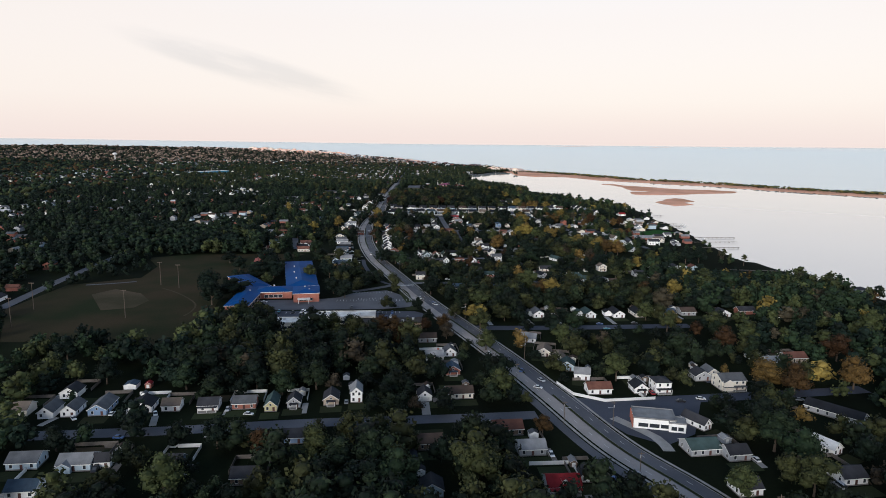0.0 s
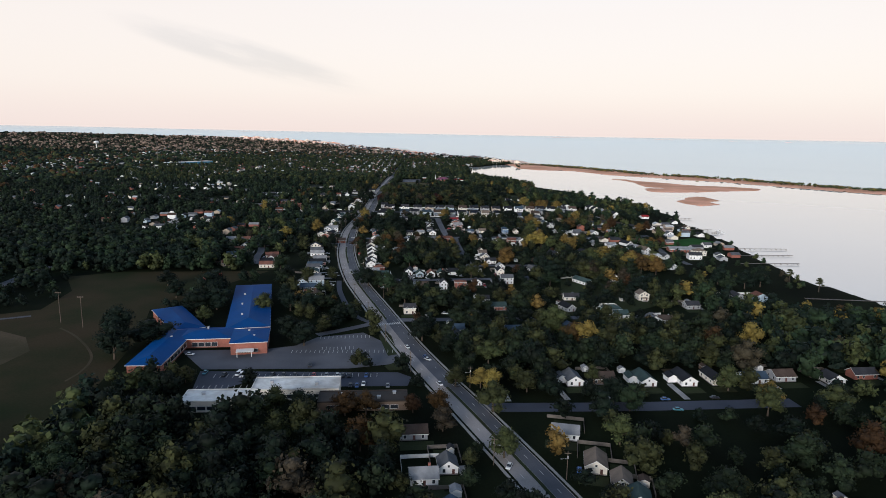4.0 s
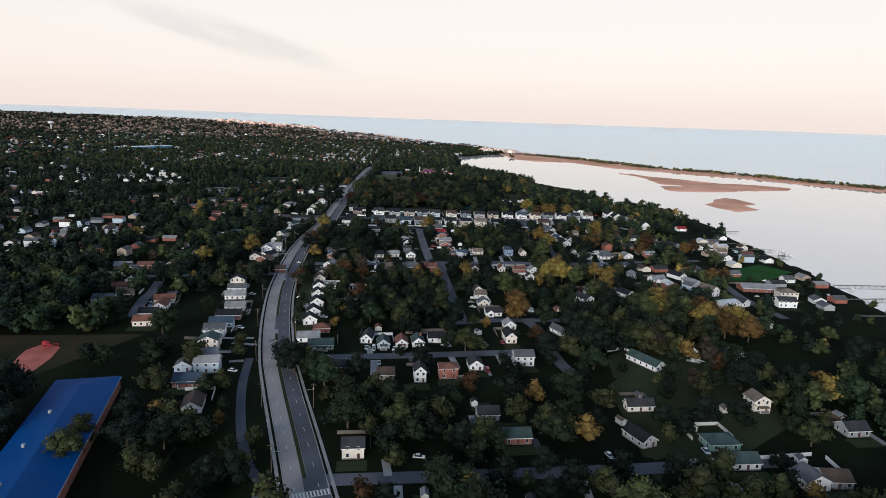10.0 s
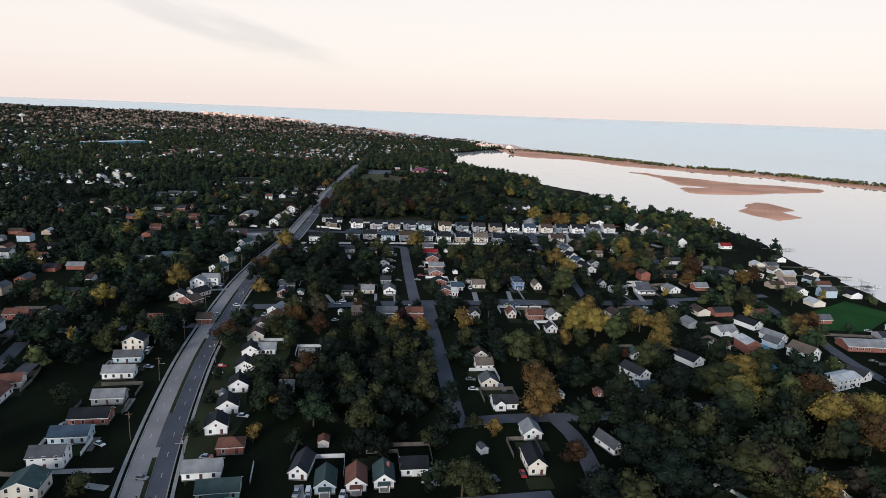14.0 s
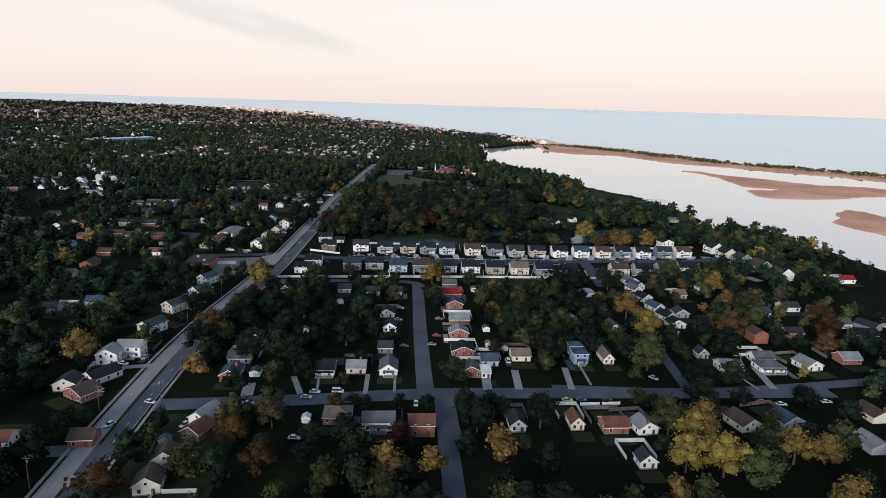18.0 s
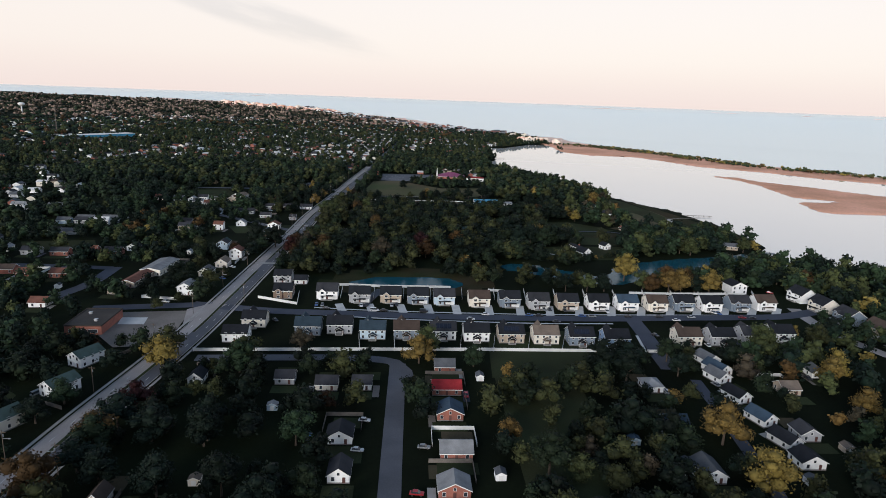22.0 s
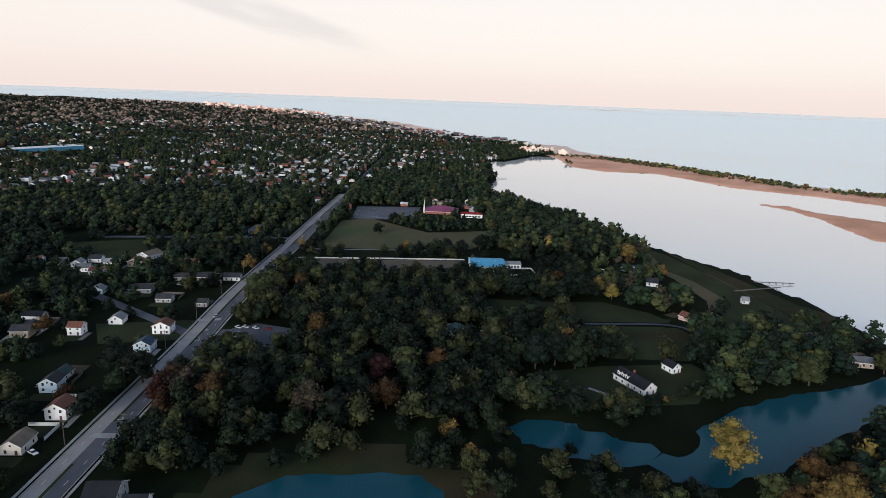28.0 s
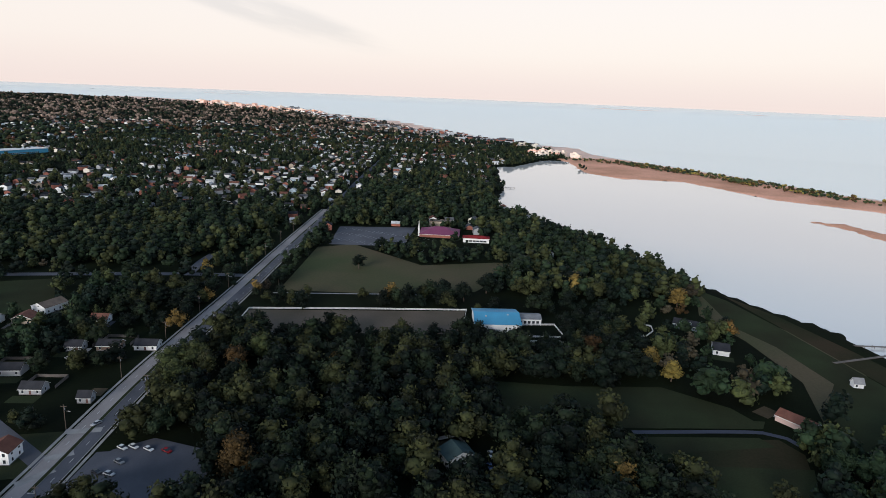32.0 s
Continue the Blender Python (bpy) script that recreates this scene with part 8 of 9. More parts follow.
car(31.1, 654.8, 0, "black")
car(7.6, 671.3, -5, "silver")
car(11.6, 668.9, -5, "silver")
car(22.4, 670.3, -5, "white")
car(49.0, 678.4, -5, "silver")
car(74.2, 749.0, 80, "white")
car(74.2, 759.4, 80, "grey")
car(72.9, 678.3, 30, "black")
car(80.5, 659.3, 15, "yellow")
car(83.1, 658.7, 15, "black")
car(-75.1, 772.3, 80, "silver")
car(-21.1, 723.8, 80, "white")
car(-11.4, 657.2, 80, "black")
car(-26.6, 693.3, 80, "silver")
car(-66.5, 702.5, 60, "white")
car(184.3, 704.6, 50, "white")
car(326.2, 832.0, 60, "silver")
car(-43.8, 680.7, 80, "grey")
car(-133.1, 736.7, 40, "red")
car(-150.1, 757.4, 60, "red")
car(270.4, 783.0, 60, "white")
car(291.8, 783.9, 60, "black")
car(-19.0, 867.9, 87, "silver")
car(5.8, 879.0, 87, "white")
car(15.3, 879.7, 87, "white", True)
car(111.7, 874.7, 87, "yellow")
car(117.7, 875.2, 87, "blue")
car(128.7, 875.6, 87, "black")
car(159.3, 878.0, 87, "black")
car(-64.9, 849.4, -25, "white")
car(156.6, 898.0, 30, "silver")
car(174.3, 863.0, 25, "red")
car(174.4, 854.2, 25, "white")
car(37.5, 992.2, 85, "silver")
car(37.1, 971.3, 85, "silver")
car(60.2, 974.2, 85, "grey")
car(58.3, 947.2, 85, "red")
car(41.7, 931.8, 85, "black")
car(202.5, 873.5, 85, "white")
car(195.5, 875.7, 85, "red")
car(223.8, 876.4, 85, "white")
car(4.7, 841.5, 85, "white")
car(48.3, 869.5, 0, "white")
car(-85.0, 905.0, 70, "white")
car(17.4, 981.0, 80, "blue")
car(55.6, 934.6, 85, "grey")
car(-4.3, 1126.8, 5, "blue")
car(-0.8, 1126.1, 5, "grey")
car(2.5, 1120.5, 87, "black")
car(21.7, 1127.3, 5, "white")
car(24.8, 1128.5, 5, "black")
car(39.4, 1129.3, 5, "silver")
car(42.3, 1130.2, 5, "black")
car(30.1, 1119.4, 87, "white", True)
car(35.6, 1119.6, 87, "black")
car(58.4, 1119.9, 87, "black", True)
car(93.9, 1117.7, 87, "white")
car(119.2, 1118.3, 87, "blue")
car(125.1, 1118.3, 87, "black")
car(129.8, 1129.5, 5, "grey")
car(133.0, 1129.4, 5, "black")
car(141.8, 1128.0, 5, "black")
car(150.2, 1119.6, 87, "blue")
car(156.1, 1119.3, 87, "grey")
car(167.3, 1129.1, 5, "white")
car(177.5, 1121.1, 87, "black")
car(196.2, 1122.2, 87, "black")
car(204.3, 1116.6, 87, "white")
car(215.5, 1123.0, 87, "silver")
car(232.9, 1132.7, 20, "white")
car(235.3, 1131.2, 20, "blue")
car(246.8, 1124.7, 87, "red")
car(252.5, 1124.1, 87, "black")
car(84.9, 1109.1, 87, "white")
car(133.3, 1108.5, 87, "black")
car(183.3, 1091.4, 30, "black")
car(-90.4, 1123.9, 87, "silver")
car(-76.0, 1202.8, 60, "white")
car(-73.7, 1174.4, 60, "blue")
car(291.3, 1178.2, 60, "red")
car(-80.6, 1168.6, 40, "grey")
car(-21.4, 1098.3, 40, "black")
car(-37.6, 1343.4, 60, "white")
car(-33.5, 1344.4, 60, "white")
car(-26.9, 1343.0, 60, "white")
car(-34.0, 1325.6, 70, "silver")
car(-19.4, 1342.1, 60, "red")
car(-57.0, 1361.3, -25, "silver")
car(110.7, 1346.1, 10, "white")
car(109.6, 1337.1, 10, "blue")
car(2.5, 1321.8, 80, "grey")
car(-104.6, 1426.0, 60, "white")
car(-39.2, 1326.5, 60, "black")
car(-34.1, 1333.6, 60, "grey")
car(-50.2, 1516.0, -15, "black")

# ---------------------------------------------------------------- trees that stand out
for x, y, h, kind, color, wide in ((-44.5, 1246, 15, "broad", "red", 1.1), (-43, 1258, 16, "broad", "rust", 1.15), (-45, 1271, 14, "broad", "deep", 1.1), (-68.5, 1268, 14, "broad", "deep", 1.2), (-69.5, 1256, 12, "broad", "green", 1.2), (-40, 1236, 12, "broad", "rust", 1.0),
                                   (-45.5, 1412, 17, "broad", "olive", 1.15), (-36, 1417, 18, "broad", "olive", 1.1), (-44, 1427, 15, "broad", "green", 1.1), (-45, 1398, 12, "broad", "olive", 1.0), (-26, 1408, 16, "tall", "olive", 1.1), (-13, 1413, 17, "tall", "rust", 1.1), (-5, 1429, 18, "tall", "olive", 1.1),
                                   (-50, 955, 13, "broad", "deep", 1.25), (-51, 968, 15, "broad", "green", 1.2), (-50.5, 983, 15, "broad", "deep", 1.2), (-40, 949, 13, "broad", "deep", 1.2), (-35, 975, 15, "broad", "deep", 1.2), (-50, 997, 13, "broad", "red", 1.1), (-23, 948, 12, "broad", "deep", 1.2), (-16, 976, 14, "broad", "deep", 1.2), (-79, 1000, 12, "broad", "green", 1.2), (-81, 985, 12, "broad", "deep", 1.2)):
    tree(x, y, h, kind, color, wide)
# broad trees round the school and the eastern yards
for x, y, h, color, wide in ((-139.4, 491.7, 18, "deep", 1.75), (-183.0, 636.2, 14, "deep", 1.30), (-138.6, 566.6, 17, "deep", 1.50), (-125.1, 568.6, 17, "deep", 1.40), (-124.9, 540.9, 12, "olive", 1.15), (-53.3, 494.1, 16, "deep", 1.25), (-92.2, 569.8, 13, "olive", 1.10), (-74.6, 566.8, 14, "deep", 1.30), (-61.6, 566.9, 14, "deep", 1.30), (-101.9, 439.0, 10, "olive", 1.30), (-51.5, 404.1, 14, "olive", 1.20), (-39.0, 402.2, 13, "deep", 1.20), (-20.4, 401.7, 13, "rust", 1.20), (-11.2, 403.1, 12, "rust", 1.10), (43.5, 292.6, 17, "olive", 1.05), (30.6, 433.2, 12, "olive", 1.15), (65.1, 426.8, 12, "olive", 1.20), (116.9, 332.2, 15, "green", 1.30), (179.1, 413.8, 12, "yellow", 1.10), (184.6, 304.0, 15, "orange", 1.60), (202.7, 402.3, 15, "olive", 1.30), (51.0, 465.7, 14, "olive", 1.35), (43.0, 431.8, 12, "yellow", 1.15), (48.2, 429.5, 12, "yellow", 1.00), (56.2, 568.1, 13, "olive", 1.20), (102.6, 613.7, 14, "green", 1.40), (123.9, 643.9, 13, "green", 1.40), (189.8, 735.0, 15, "yellow", 1.60), (182.8, 747.1, 14, "olive", 1.40), (225.1, 736.4, 15, "orange", 1.50), (231.7, 719.1, 14, "yellow", 1.30), (102.2, 750.0, 14, "orange", 1.15), (189.0, 620.6, 14, "deep", 1.70), (206.5, 641.4, 13, "deep", 1.40), (189.1, 567.2, 12, "olive", 1.20), (229.2, 620.9, 11, "orange", 1.00),
                                (203.9, 758.8, 15, "yellow", 1.50), (221.3, 770.1, 14, "olive", 1.40), (192.4, 751.7, 14, "olive", 1.50), (222.0, 712.8, 15, "orange", 1.50), (238.5, 715.7, 15, "yellow", 1.40), (216.6, 721.0, 14, "olive", 1.40), (304.1, 936.3, 13, "orange", 1.20), (192.9, 828.8, 13, "yellow", 1.30), (279.7, 832.3, 12, "orange", 1.30), (290.0, 832.7, 9, "red", 1.00), (259.3, 933.3, 13, "orange", 1.20), (241.8, 1008.8, 12, "yellow", 1.30)):
    tree(x, y, h, "broad", color, wide)
tree(45.7, 404.5, 17.1, "broad", "olive", 1.05)
tree(-150.7, 471.7, 20.7, "broad", "deep", 1.05)
tree(-45.4, 378.1, 14.6, "broad", "olive", 1.05)
tree(-47.7, 304.3, 17.1, "broad", "green", 1.05)
tree(-11.4, 370.1, 15.9, "broad", "rust", 1.05)
tree(24.8, 208.0, 20.7, "broad", "olive", 1.05)
tree(-26.6, 217.8, 19.5, "broad", "green", 1.05)
tree(-14.4, 221.7, 19.5, "broad", "green", 1.05)
tree(-37.1, 232.9, 15.9, "broad", "olive", 1.05)
tree(-5.5, 207.7, 19.5, "broad", "green", 1.05)
tree(-25.0, 244.2, 15.9, "broad", "olive", 1.05)
tree(-86.5, 208.4, 18.3, "broad", "olive", 1.05)
tree(-78.4, 243.1, 14.6, "broad", "deep", 1.05)
tree(-59.0, 237.7, 12.2, "broad", "rust", 1.05)
tree(117.2, 202.1, 13.4, "broad", "olive", 1.05)
tree(192.9, 293.6, 18.3, "broad", "rust", 1.05)
tree(190.4, 362.1, 17.1, "broad", "rust", 1.05)
tree(170.2, 399.4, 15.9, "broad", "olive", 1.05)
tree(107.9, 312.9, 17.1, "broad", "olive", 1.05)
tree(93.7, 374.0, 14.6, "broad", "olive", 1.05)
tree(143.9, 201.6, 17.1, "broad", "olive", 1.05)
tree(150.8, 247.2, 20.7, "broad", "deep", 1.05)
tree(148.4, 234.6, 19.5, "broad", "green", 1.05)
tree(227.5, 298.8, 19.5, "broad", "orange", 1.05)
tree(247.2, 340.9, 18.3, "broad", "rust", 1.05)
tree(307.8, 395.2, 18.3, "broad", "olive", 1.05)
tree(-141.5, 242.5, 12.2, "broad", "deep", 1.05)
tree(-112.3, 305.7, 15.9, "broad", "green", 1.05)
tree(-114.0, 346.8, 18.3, "broad", "green", 1.05)
tree(-77.2, 304.8, 14.6, "broad", "deep", 1.05)
tree(-63.2, 297.6, 14.6, "broad", "green", 1.05)
tree(-154.8, 314.1, 15.9, "broad", "deep", 1.05)
tree(-192.1, 348.1, 17.1, "broad", "deep", 1.05)
tree(56.3, 252.1, 9.8, "broad", "rust", 1.05)
tree(151.9, 221.0, 18.3, "broad", "green", 1.05)
tree(22.1, 386.5, 12.2, "broad", "grey", 1.05)
tree(100.6, 438.3, 11.0, "broad", "olive", 1.05)
tree(44.8, 363.9, 14.6, "broad", "olive", 1.05)
tree(-162.6, 502.1, 23.2, "broad", "deep", 1.05)
tree(-132.6, 580.3, 26.8, "broad", "deep", 1.05)
tree(-134.1, 598.8, 24.4, "broad", "deep", 1.05)
tree(-163.3, 598.7, 15.9, "broad", "deep", 1.05)
tree(-90.2, 555.3, 15.9, "broad", "olive", 1.05)
tree(187.4, 453.0, 19.5, "broad", "grey", 1.05)
tree(166.1, 427.4, 14.6, "broad", "olive", 1.05)
tree(111.8, 489.2, 18.3, "broad", "yellow", 1.05)
tree(95.1, 510.4, 18.3, "broad", "olive", 1.05)
tree(99.3, 723.5, 18.3, "broad", "orange", 1.05)
tree(148.8, 838.3, 17.1, "broad", "yellow", 1.05)
tree(181.4, 828.2, 15.9, "broad", "yellow", 1.05)
tree(103.5, 412.5, 14.6, "broad", "deep", 1.05)
tree(108.8, 405.4, 14.6, "broad", "green", 1.05)
tree(212.6, 491.7, 17.1, "broad", "yellow", 1.05)
tree(185.7, 485.3, 17.1, "broad", "rust", 1.05)
tree(303.5, 644.6, 19.5, "broad", "deep", 1.05)
tree(285.7, 636.7, 18.3, "broad", "deep", 1.05)
tree(343.4, 627.6, 12.2, "pine", "olive", 1.05)
tree(338.6, 660.8, 12.2, "pine", "olive", 1.05)
tree(104.6, 492.8, 17.1, "broad", "rust", 1.05)
tree(143.7, 473.2, 15.9, "broad", "green", 1.05)
tree(9.6, 404.5, 9.8, "broad", "rust", 1.05)
tree(21.2, 404.2, 12.2, "broad", "rust", 1.05)
tree(4.4, 582.2, 17.1, "broad", "green", 1.05)
tree(-9.5, 623.1, 17.1, "broad", "green", 1.05)
tree(-20.5, 643.5, 13.4, "broad", "olive", 1.05)
tree(15.5, 502.9, 17.1, "broad", "deep", 1.05)
tree(24.9, 579.2, 14.6, "broad", "olive", 1.05)
tree(97.1, 513.5, 20.7, "broad", "olive", 1.05)
tree(76.9, 549.5, 11.0, "broad", "deep", 1.05)
tree(-38.8, 541.4, 13.4, "broad", "deep", 1.05)
tree(-82.4, 588.0, 14.6, "broad", "deep", 1.05)
tree(-63.9, 507.7, 15.9, "broad", "deep", 1.05)
tree(270.6, 652.5, 17.1, "broad", "deep", 1.05)
tree(265.4, 625.7, 15.9, "broad", "green", 1.05)
tree(101.7, 731.1, 18.3, "broad", "orange", 1.05)
tree(140.6, 822.6, 15.9, "broad", "yellow", 1.05)
tree(152.5, 820.0, 18.3, "broad", "yellow", 1.05)
tree(161.6, 814.8, 15.9, "broad", "olive", 1.05)
tree(179.7, 797.0, 15.9, "broad", "yellow", 1.05)
tree(101.2, 783.5, 18.3, "broad", "olive", 1.05)
tree(161.9, 771.8, 15.9, "broad", "olive", 1.05)
tree(178.8, 717.7, 20.7, "broad", "olive", 1.05)
tree(213.4, 708.8, 19.5, "broad", "yellow", 1.05)
tree(218.5, 692.3, 18.3, "broad", "rust", 1.05)
tree(230.2, 687.1, 18.3, "broad", "orange", 1.05)
tree(60.7, 669.3, 14.6, "broad", "olive", 1.05)
tree(-25.4, 638.4, 17.1, "broad", "deep", 1.05)
tree(-16.7, 635.3, 14.6, "broad", "green", 1.05)
tree(-31.4, 646.3, 15.9, "broad", "deep", 1.05)
tree(295.3, 840.3, 11.0, "broad", "orange", 1.05)
tree(270.8, 874.9, 15.9, "broad", "olive", 1.05)
tree(310.7, 884.5, 14.6, "broad", "olive", 1.05)
tree(316.4, 943.4, 15.9, "broad", "rust", 1.05)
tree(279.0, 974.0, 17.1, "broad", "rust", 1.05)
tree(-133.7, 864.0, 15.9, "broad", "yellow", 1.05)
tree(42.8, 838.4, 11.0, "broad", "red", 1.05)
tree(7.5, 716.4, 14.6, "broad", "green", 1.05)
tree(7.4, 781.0, 14.6, "broad", "deep", 1.05)
tree(26.4, 710.9, 15.9, "broad", "olive", 1.05)
tree(-74.2, 643.9, 15.9, "broad", "olive", 1.05)
tree(-140.8, 814.3, 15.9, "broad", "olive", 1.05)
tree(-145.4, 804.4, 14.6, "broad", "deep", 1.05)
tree(-20.5, 841.7, 11.0, "broad", "rust", 1.05)
tree(-2.4, 819.5, 13.4, "broad", "rust", 1.05)
tree(-105.8, 690.1, 17.1, "broad", "green", 1.05)
tree(125.4, 684.9, 19.5, "broad", "deep", 1.05)
tree(128.0, 666.8, 18.3, "broad", "deep", 1.05)
tree(62.2, 735.8, 11.0, "broad", "deep", 1.05)
tree(-17.5, 819.3, 9.8, "broad", "green", 1.05)
tree(25.0, 660.0, 7.3, "broad", "deep", 1.05)
tree(35.1, 659.0, 6.1, "broad", "deep", 1.05)
tree(-58.4, 1047.6, 17.1, "broad", "olive", 1.05)
tree(-21.5, 1033.0, 15.9, "broad", "green", 1.05)
tree(57.0, 1047.5, 15.9, "broad", "yellow", 1.05)
tree(169.9, 981.3, 18.3, "broad", "yellow", 1.05)
tree(172.3, 951.6, 17.1, "broad", "yellow", 1.05)
tree(157.0, 908.0, 20.7, "broad", "olive", 1.05)
tree(249.8, 1042.0, 15.9, "broad", "yellow", 1.05)
tree(230.8, 1069.3, 15.9, "broad", "olive", 1.05)
tree(215.1, 948.0, 19.5, "broad", "rust", 1.05)
tree(273.8, 954.2, 17.1, "broad", "rust", 1.05)
tree(-104.9, 906.8, 18.3, "broad", "yellow", 1.05)
tree(101.8, 959.7, 17.1, "broad", "green", 1.05)
tree(91.3, 978.6, 11.0, "broad", "orange", 1.05)
tree(154.0, 843.3, 18.3, "broad", "yellow", 1.05)
tree(143.3, 845.9, 18.3, "broad", "olive", 1.05)
tree(43.0, 840.7, 8.5, "broad", "red", 1.05)
tree(52.7, 865.9, 7.3, "broad", "deep", 1.05)
tree(41.6, 865.7, 7.3, "broad", "deep", 1.05)
tree(28.4, 865.2, 7.3, "broad", "deep", 1.05)
tree(16.5, 864.1, 8.5, "broad", "rust", 1.05)
tree(-15.9, 839.2, 11.0, "broad", "orange", 1.05)
tree(-30.5, 913.8, 17.1, "broad", "deep", 1.05)
tree(-56.6, 923.9, 17.1, "broad", "deep", 1.05)
tree(-55.9, 941.8, 17.1, "broad", "rust", 1.05)
tree(-20.3, 943.6, 15.9, "broad", "deep", 1.05)
tree(-1.0, 944.6, 15.9, "broad", "deep", 1.05)
tree(12.6, 932.5, 17.1, "broad", "deep", 1.05)
tree(15.3, 974.3, 14.6, "broad", "green", 1.05)
tree(-16.0, 972.4, 15.9, "broad", "deep", 1.05)
tree(111.2, 956.8, 11.0, "broad", "olive", 1.05)
tree(122.3, 950.4, 11.0, "broad", "olive", 1.05)
tree(150.3, 1034.6, 15.9, "broad", "deep", 1.05)
tree(176.7, 1057.1, 13.4, "broad", "green", 1.05)
tree(162.4, 860.2, 17.1, "broad", "deep", 1.05)
tree(243.5, 1036.0, 14.5, "broad", "yellow", 1.1)
tree(246.0, 994.0, 16.0, "broad", "olive", 1.2)
tree(226.0, 1064.0, 15.0, "broad", "olive", 1.1)
tree(265.5, 1082.0, 14.0, "broad", "olive", 1.1)
tree(344.0, 1386.0, 8.0, "broad", "olive", 1.4)
tree(295.9, 1051.6, 15.9, "broad", "green", 1.05)
tree(-52.3, 970.5, 14.6, "broad", "rust", 1.05)
tree(71.6, 848.2, 15.9, "broad", "deep", 1.05)
tree(96.0, 851.8, 15.9, "broad", "deep", 1.05)
tree(-9.6, 909.5, 14.6, "broad", "deep", 1.05)
tree(23.8, 945.9, 12.2, "broad", "green", 1.05)
tree(319.2, 1047.2, 17.1, "broad", "deep", 1.05)
tree(-5.3, 849.7, 13.4, "broad", "grey", 1.05)
tree(60.7, 1057.4, 17.1, "broad", "olive", 1.05)
tree(-20.9, 1039.4, 15.9, "broad", "olive", 1.05)
tree(-55.8, 1034.6, 17.1, "broad", "yellow", 1.05)
tree(203.2, 1213.2, 18.3, "broad", "yellow", 1.05)
tree(225.0, 1188.9, 15.9, "broad", "orange", 1.05)
tree(235.6, 1186.4, 15.9, "broad", "rust", 1.05)
tree(257.0, 1191.7, 13.4, "broad", "yellow", 1.05)
tree(230.3, 1070.5, 17.1, "broad", "olive", 1.05)
tree(82.3, 1045.6, 12.2, "broad", "green", 1.05)
tree(0.0, 1059.2, 12.2, "broad", "grey", 1.05)
tree(142.0, 1046.2, 17.1, "broad", "deep", 1.05)
tree(154.5, 1046.8, 14.6, "broad", "deep", 1.05)
tree(332.7, 1301.1, 14.6, "broad", "olive", 1.05)
tree(176.0, 1040.7, 12.2, "broad", "deep", 1.05)
tree(198.4, 1199.7, 18.3, "broad", "yellow", 1.05)
tree(205.0, 1179.3, 14.6, "broad", "olive", 1.05)
tree(219.8, 1172.4, 17.1, "broad", "orange", 1.05)
tree(229.4, 1175.4, 17.1, "broad", "yellow", 1.05)
tree(248.4, 1175.3, 15.9, "broad", "yellow", 1.05)
tree(165.0, 1170.1, 13.4, "broad", "olive", 1.05)
tree(176.6, 1170.8, 13.4, "broad", "deep", 1.05)
tree(208.6, 1172.9, 14.6, "broad", "rust", 1.05)
tree(267.8, 1190.8, 14.6, "broad", "olive", 1.05)
tree(150.7, 1169.2, 13.4, "broad", "deep", 1.05)
tree(238.3, 1174.8, 13.4, "broad", "deep", 1.05)
tree(287.8, 1203.4, 14.6, "broad", "deep", 1.05)
tree(308.3, 1201.0, 14.6, "broad", "deep", 1.05)
tree(286.4, 1352.2, 17.1, "broad", "olive", 1.05)
tree(258.9, 1330.2, 18.3, "broad", "green", 1.05)
tree(245.1, 1333.7, 15.9, "broad", "green", 1.05)
tree(135.9, 1295.6, 20.7, "broad", "deep", 1.05)
tree(147.4, 1300.1, 19.5, "broad", "deep", 1.05)
tree(157.7, 1296.8, 18.3, "broad", "green", 1.05)
tree(130.1, 1327.3, 18.3, "broad", "deep", 1.05)
tree(-2.0, 1243.5, 22.0, "broad", "deep", 1.05)
tree(25.5, 1236.9, 19.5, "broad", "grey", 1.05)
tree(58.5, 1246.6, 17.1, "broad", "rust", 1.05)
tree(82.7, 1286.0, 15.9, "broad", "orange", 1.05)
tree(-78.0, 1275.0, 22.0, "broad", "deep", 1.05)
tree(-61.4, 1266.3, 19.5, "broad", "deep", 1.05)
tree(53.3, 1273.8, 15.9, "broad", "red", 1.05)
tree(14.0, 1325.2, 19.5, "broad", "rust", 1.05)
tree(39.5, 1394.5, 19.5, "broad", "olive", 1.05)
tree(-36.9, 1397.4, 17.1, "broad", "olive", 1.05)
tree(213.0, 1421.8, 13.4, "broad", "yellow", 1.05)
tree(271.9, 1288.0, 17.1, "broad", "olive", 1.05)
tree(279.1, 1282.8, 17.1, "broad", "olive", 1.05)
tree(-20.6, 1246.4, 18.3, "broad", "rust", 1.05)
tree(24.9, 1619.8, 13.4, "broad", "deep", 1.05)
tree(38.1, 1697.6, 11.0, "broad", "deep", 1.05)
tree(55.4, 1654.0, 8.5, "broad", "deep", 1.05)
tree(-28.8, 1568.5, 13.4, "broad", "deep", 1.05)
tree(206.3, 1437.4, 14.6, "broad", "yellow", 1.05)
tree(92.5, 1548.0, 15.9, "broad", "deep", 1.05)
tree(108.4, 1543.5, 15.9, "broad", "deep", 1.05)
tree(126.1, 1564.5, 17.1, "broad", "deep", 1.05)
tree(262.7, 1546.3, 15.9, "broad", "yellow", 1.05)
tree(63.1, 1462.1, 11.0, "broad", "deep", 1.05)
tree(50.2, 1463.0, 11.0, "broad", "deep", 1.05)
tree(37.4, 1462.7, 11.0, "broad", "deep", 1.05)
tree(24.7, 1462.1, 11.0, "broad", "deep", 1.05)
tree(11.8, 1462.8, 11.0, "broad", "deep", 1.05)
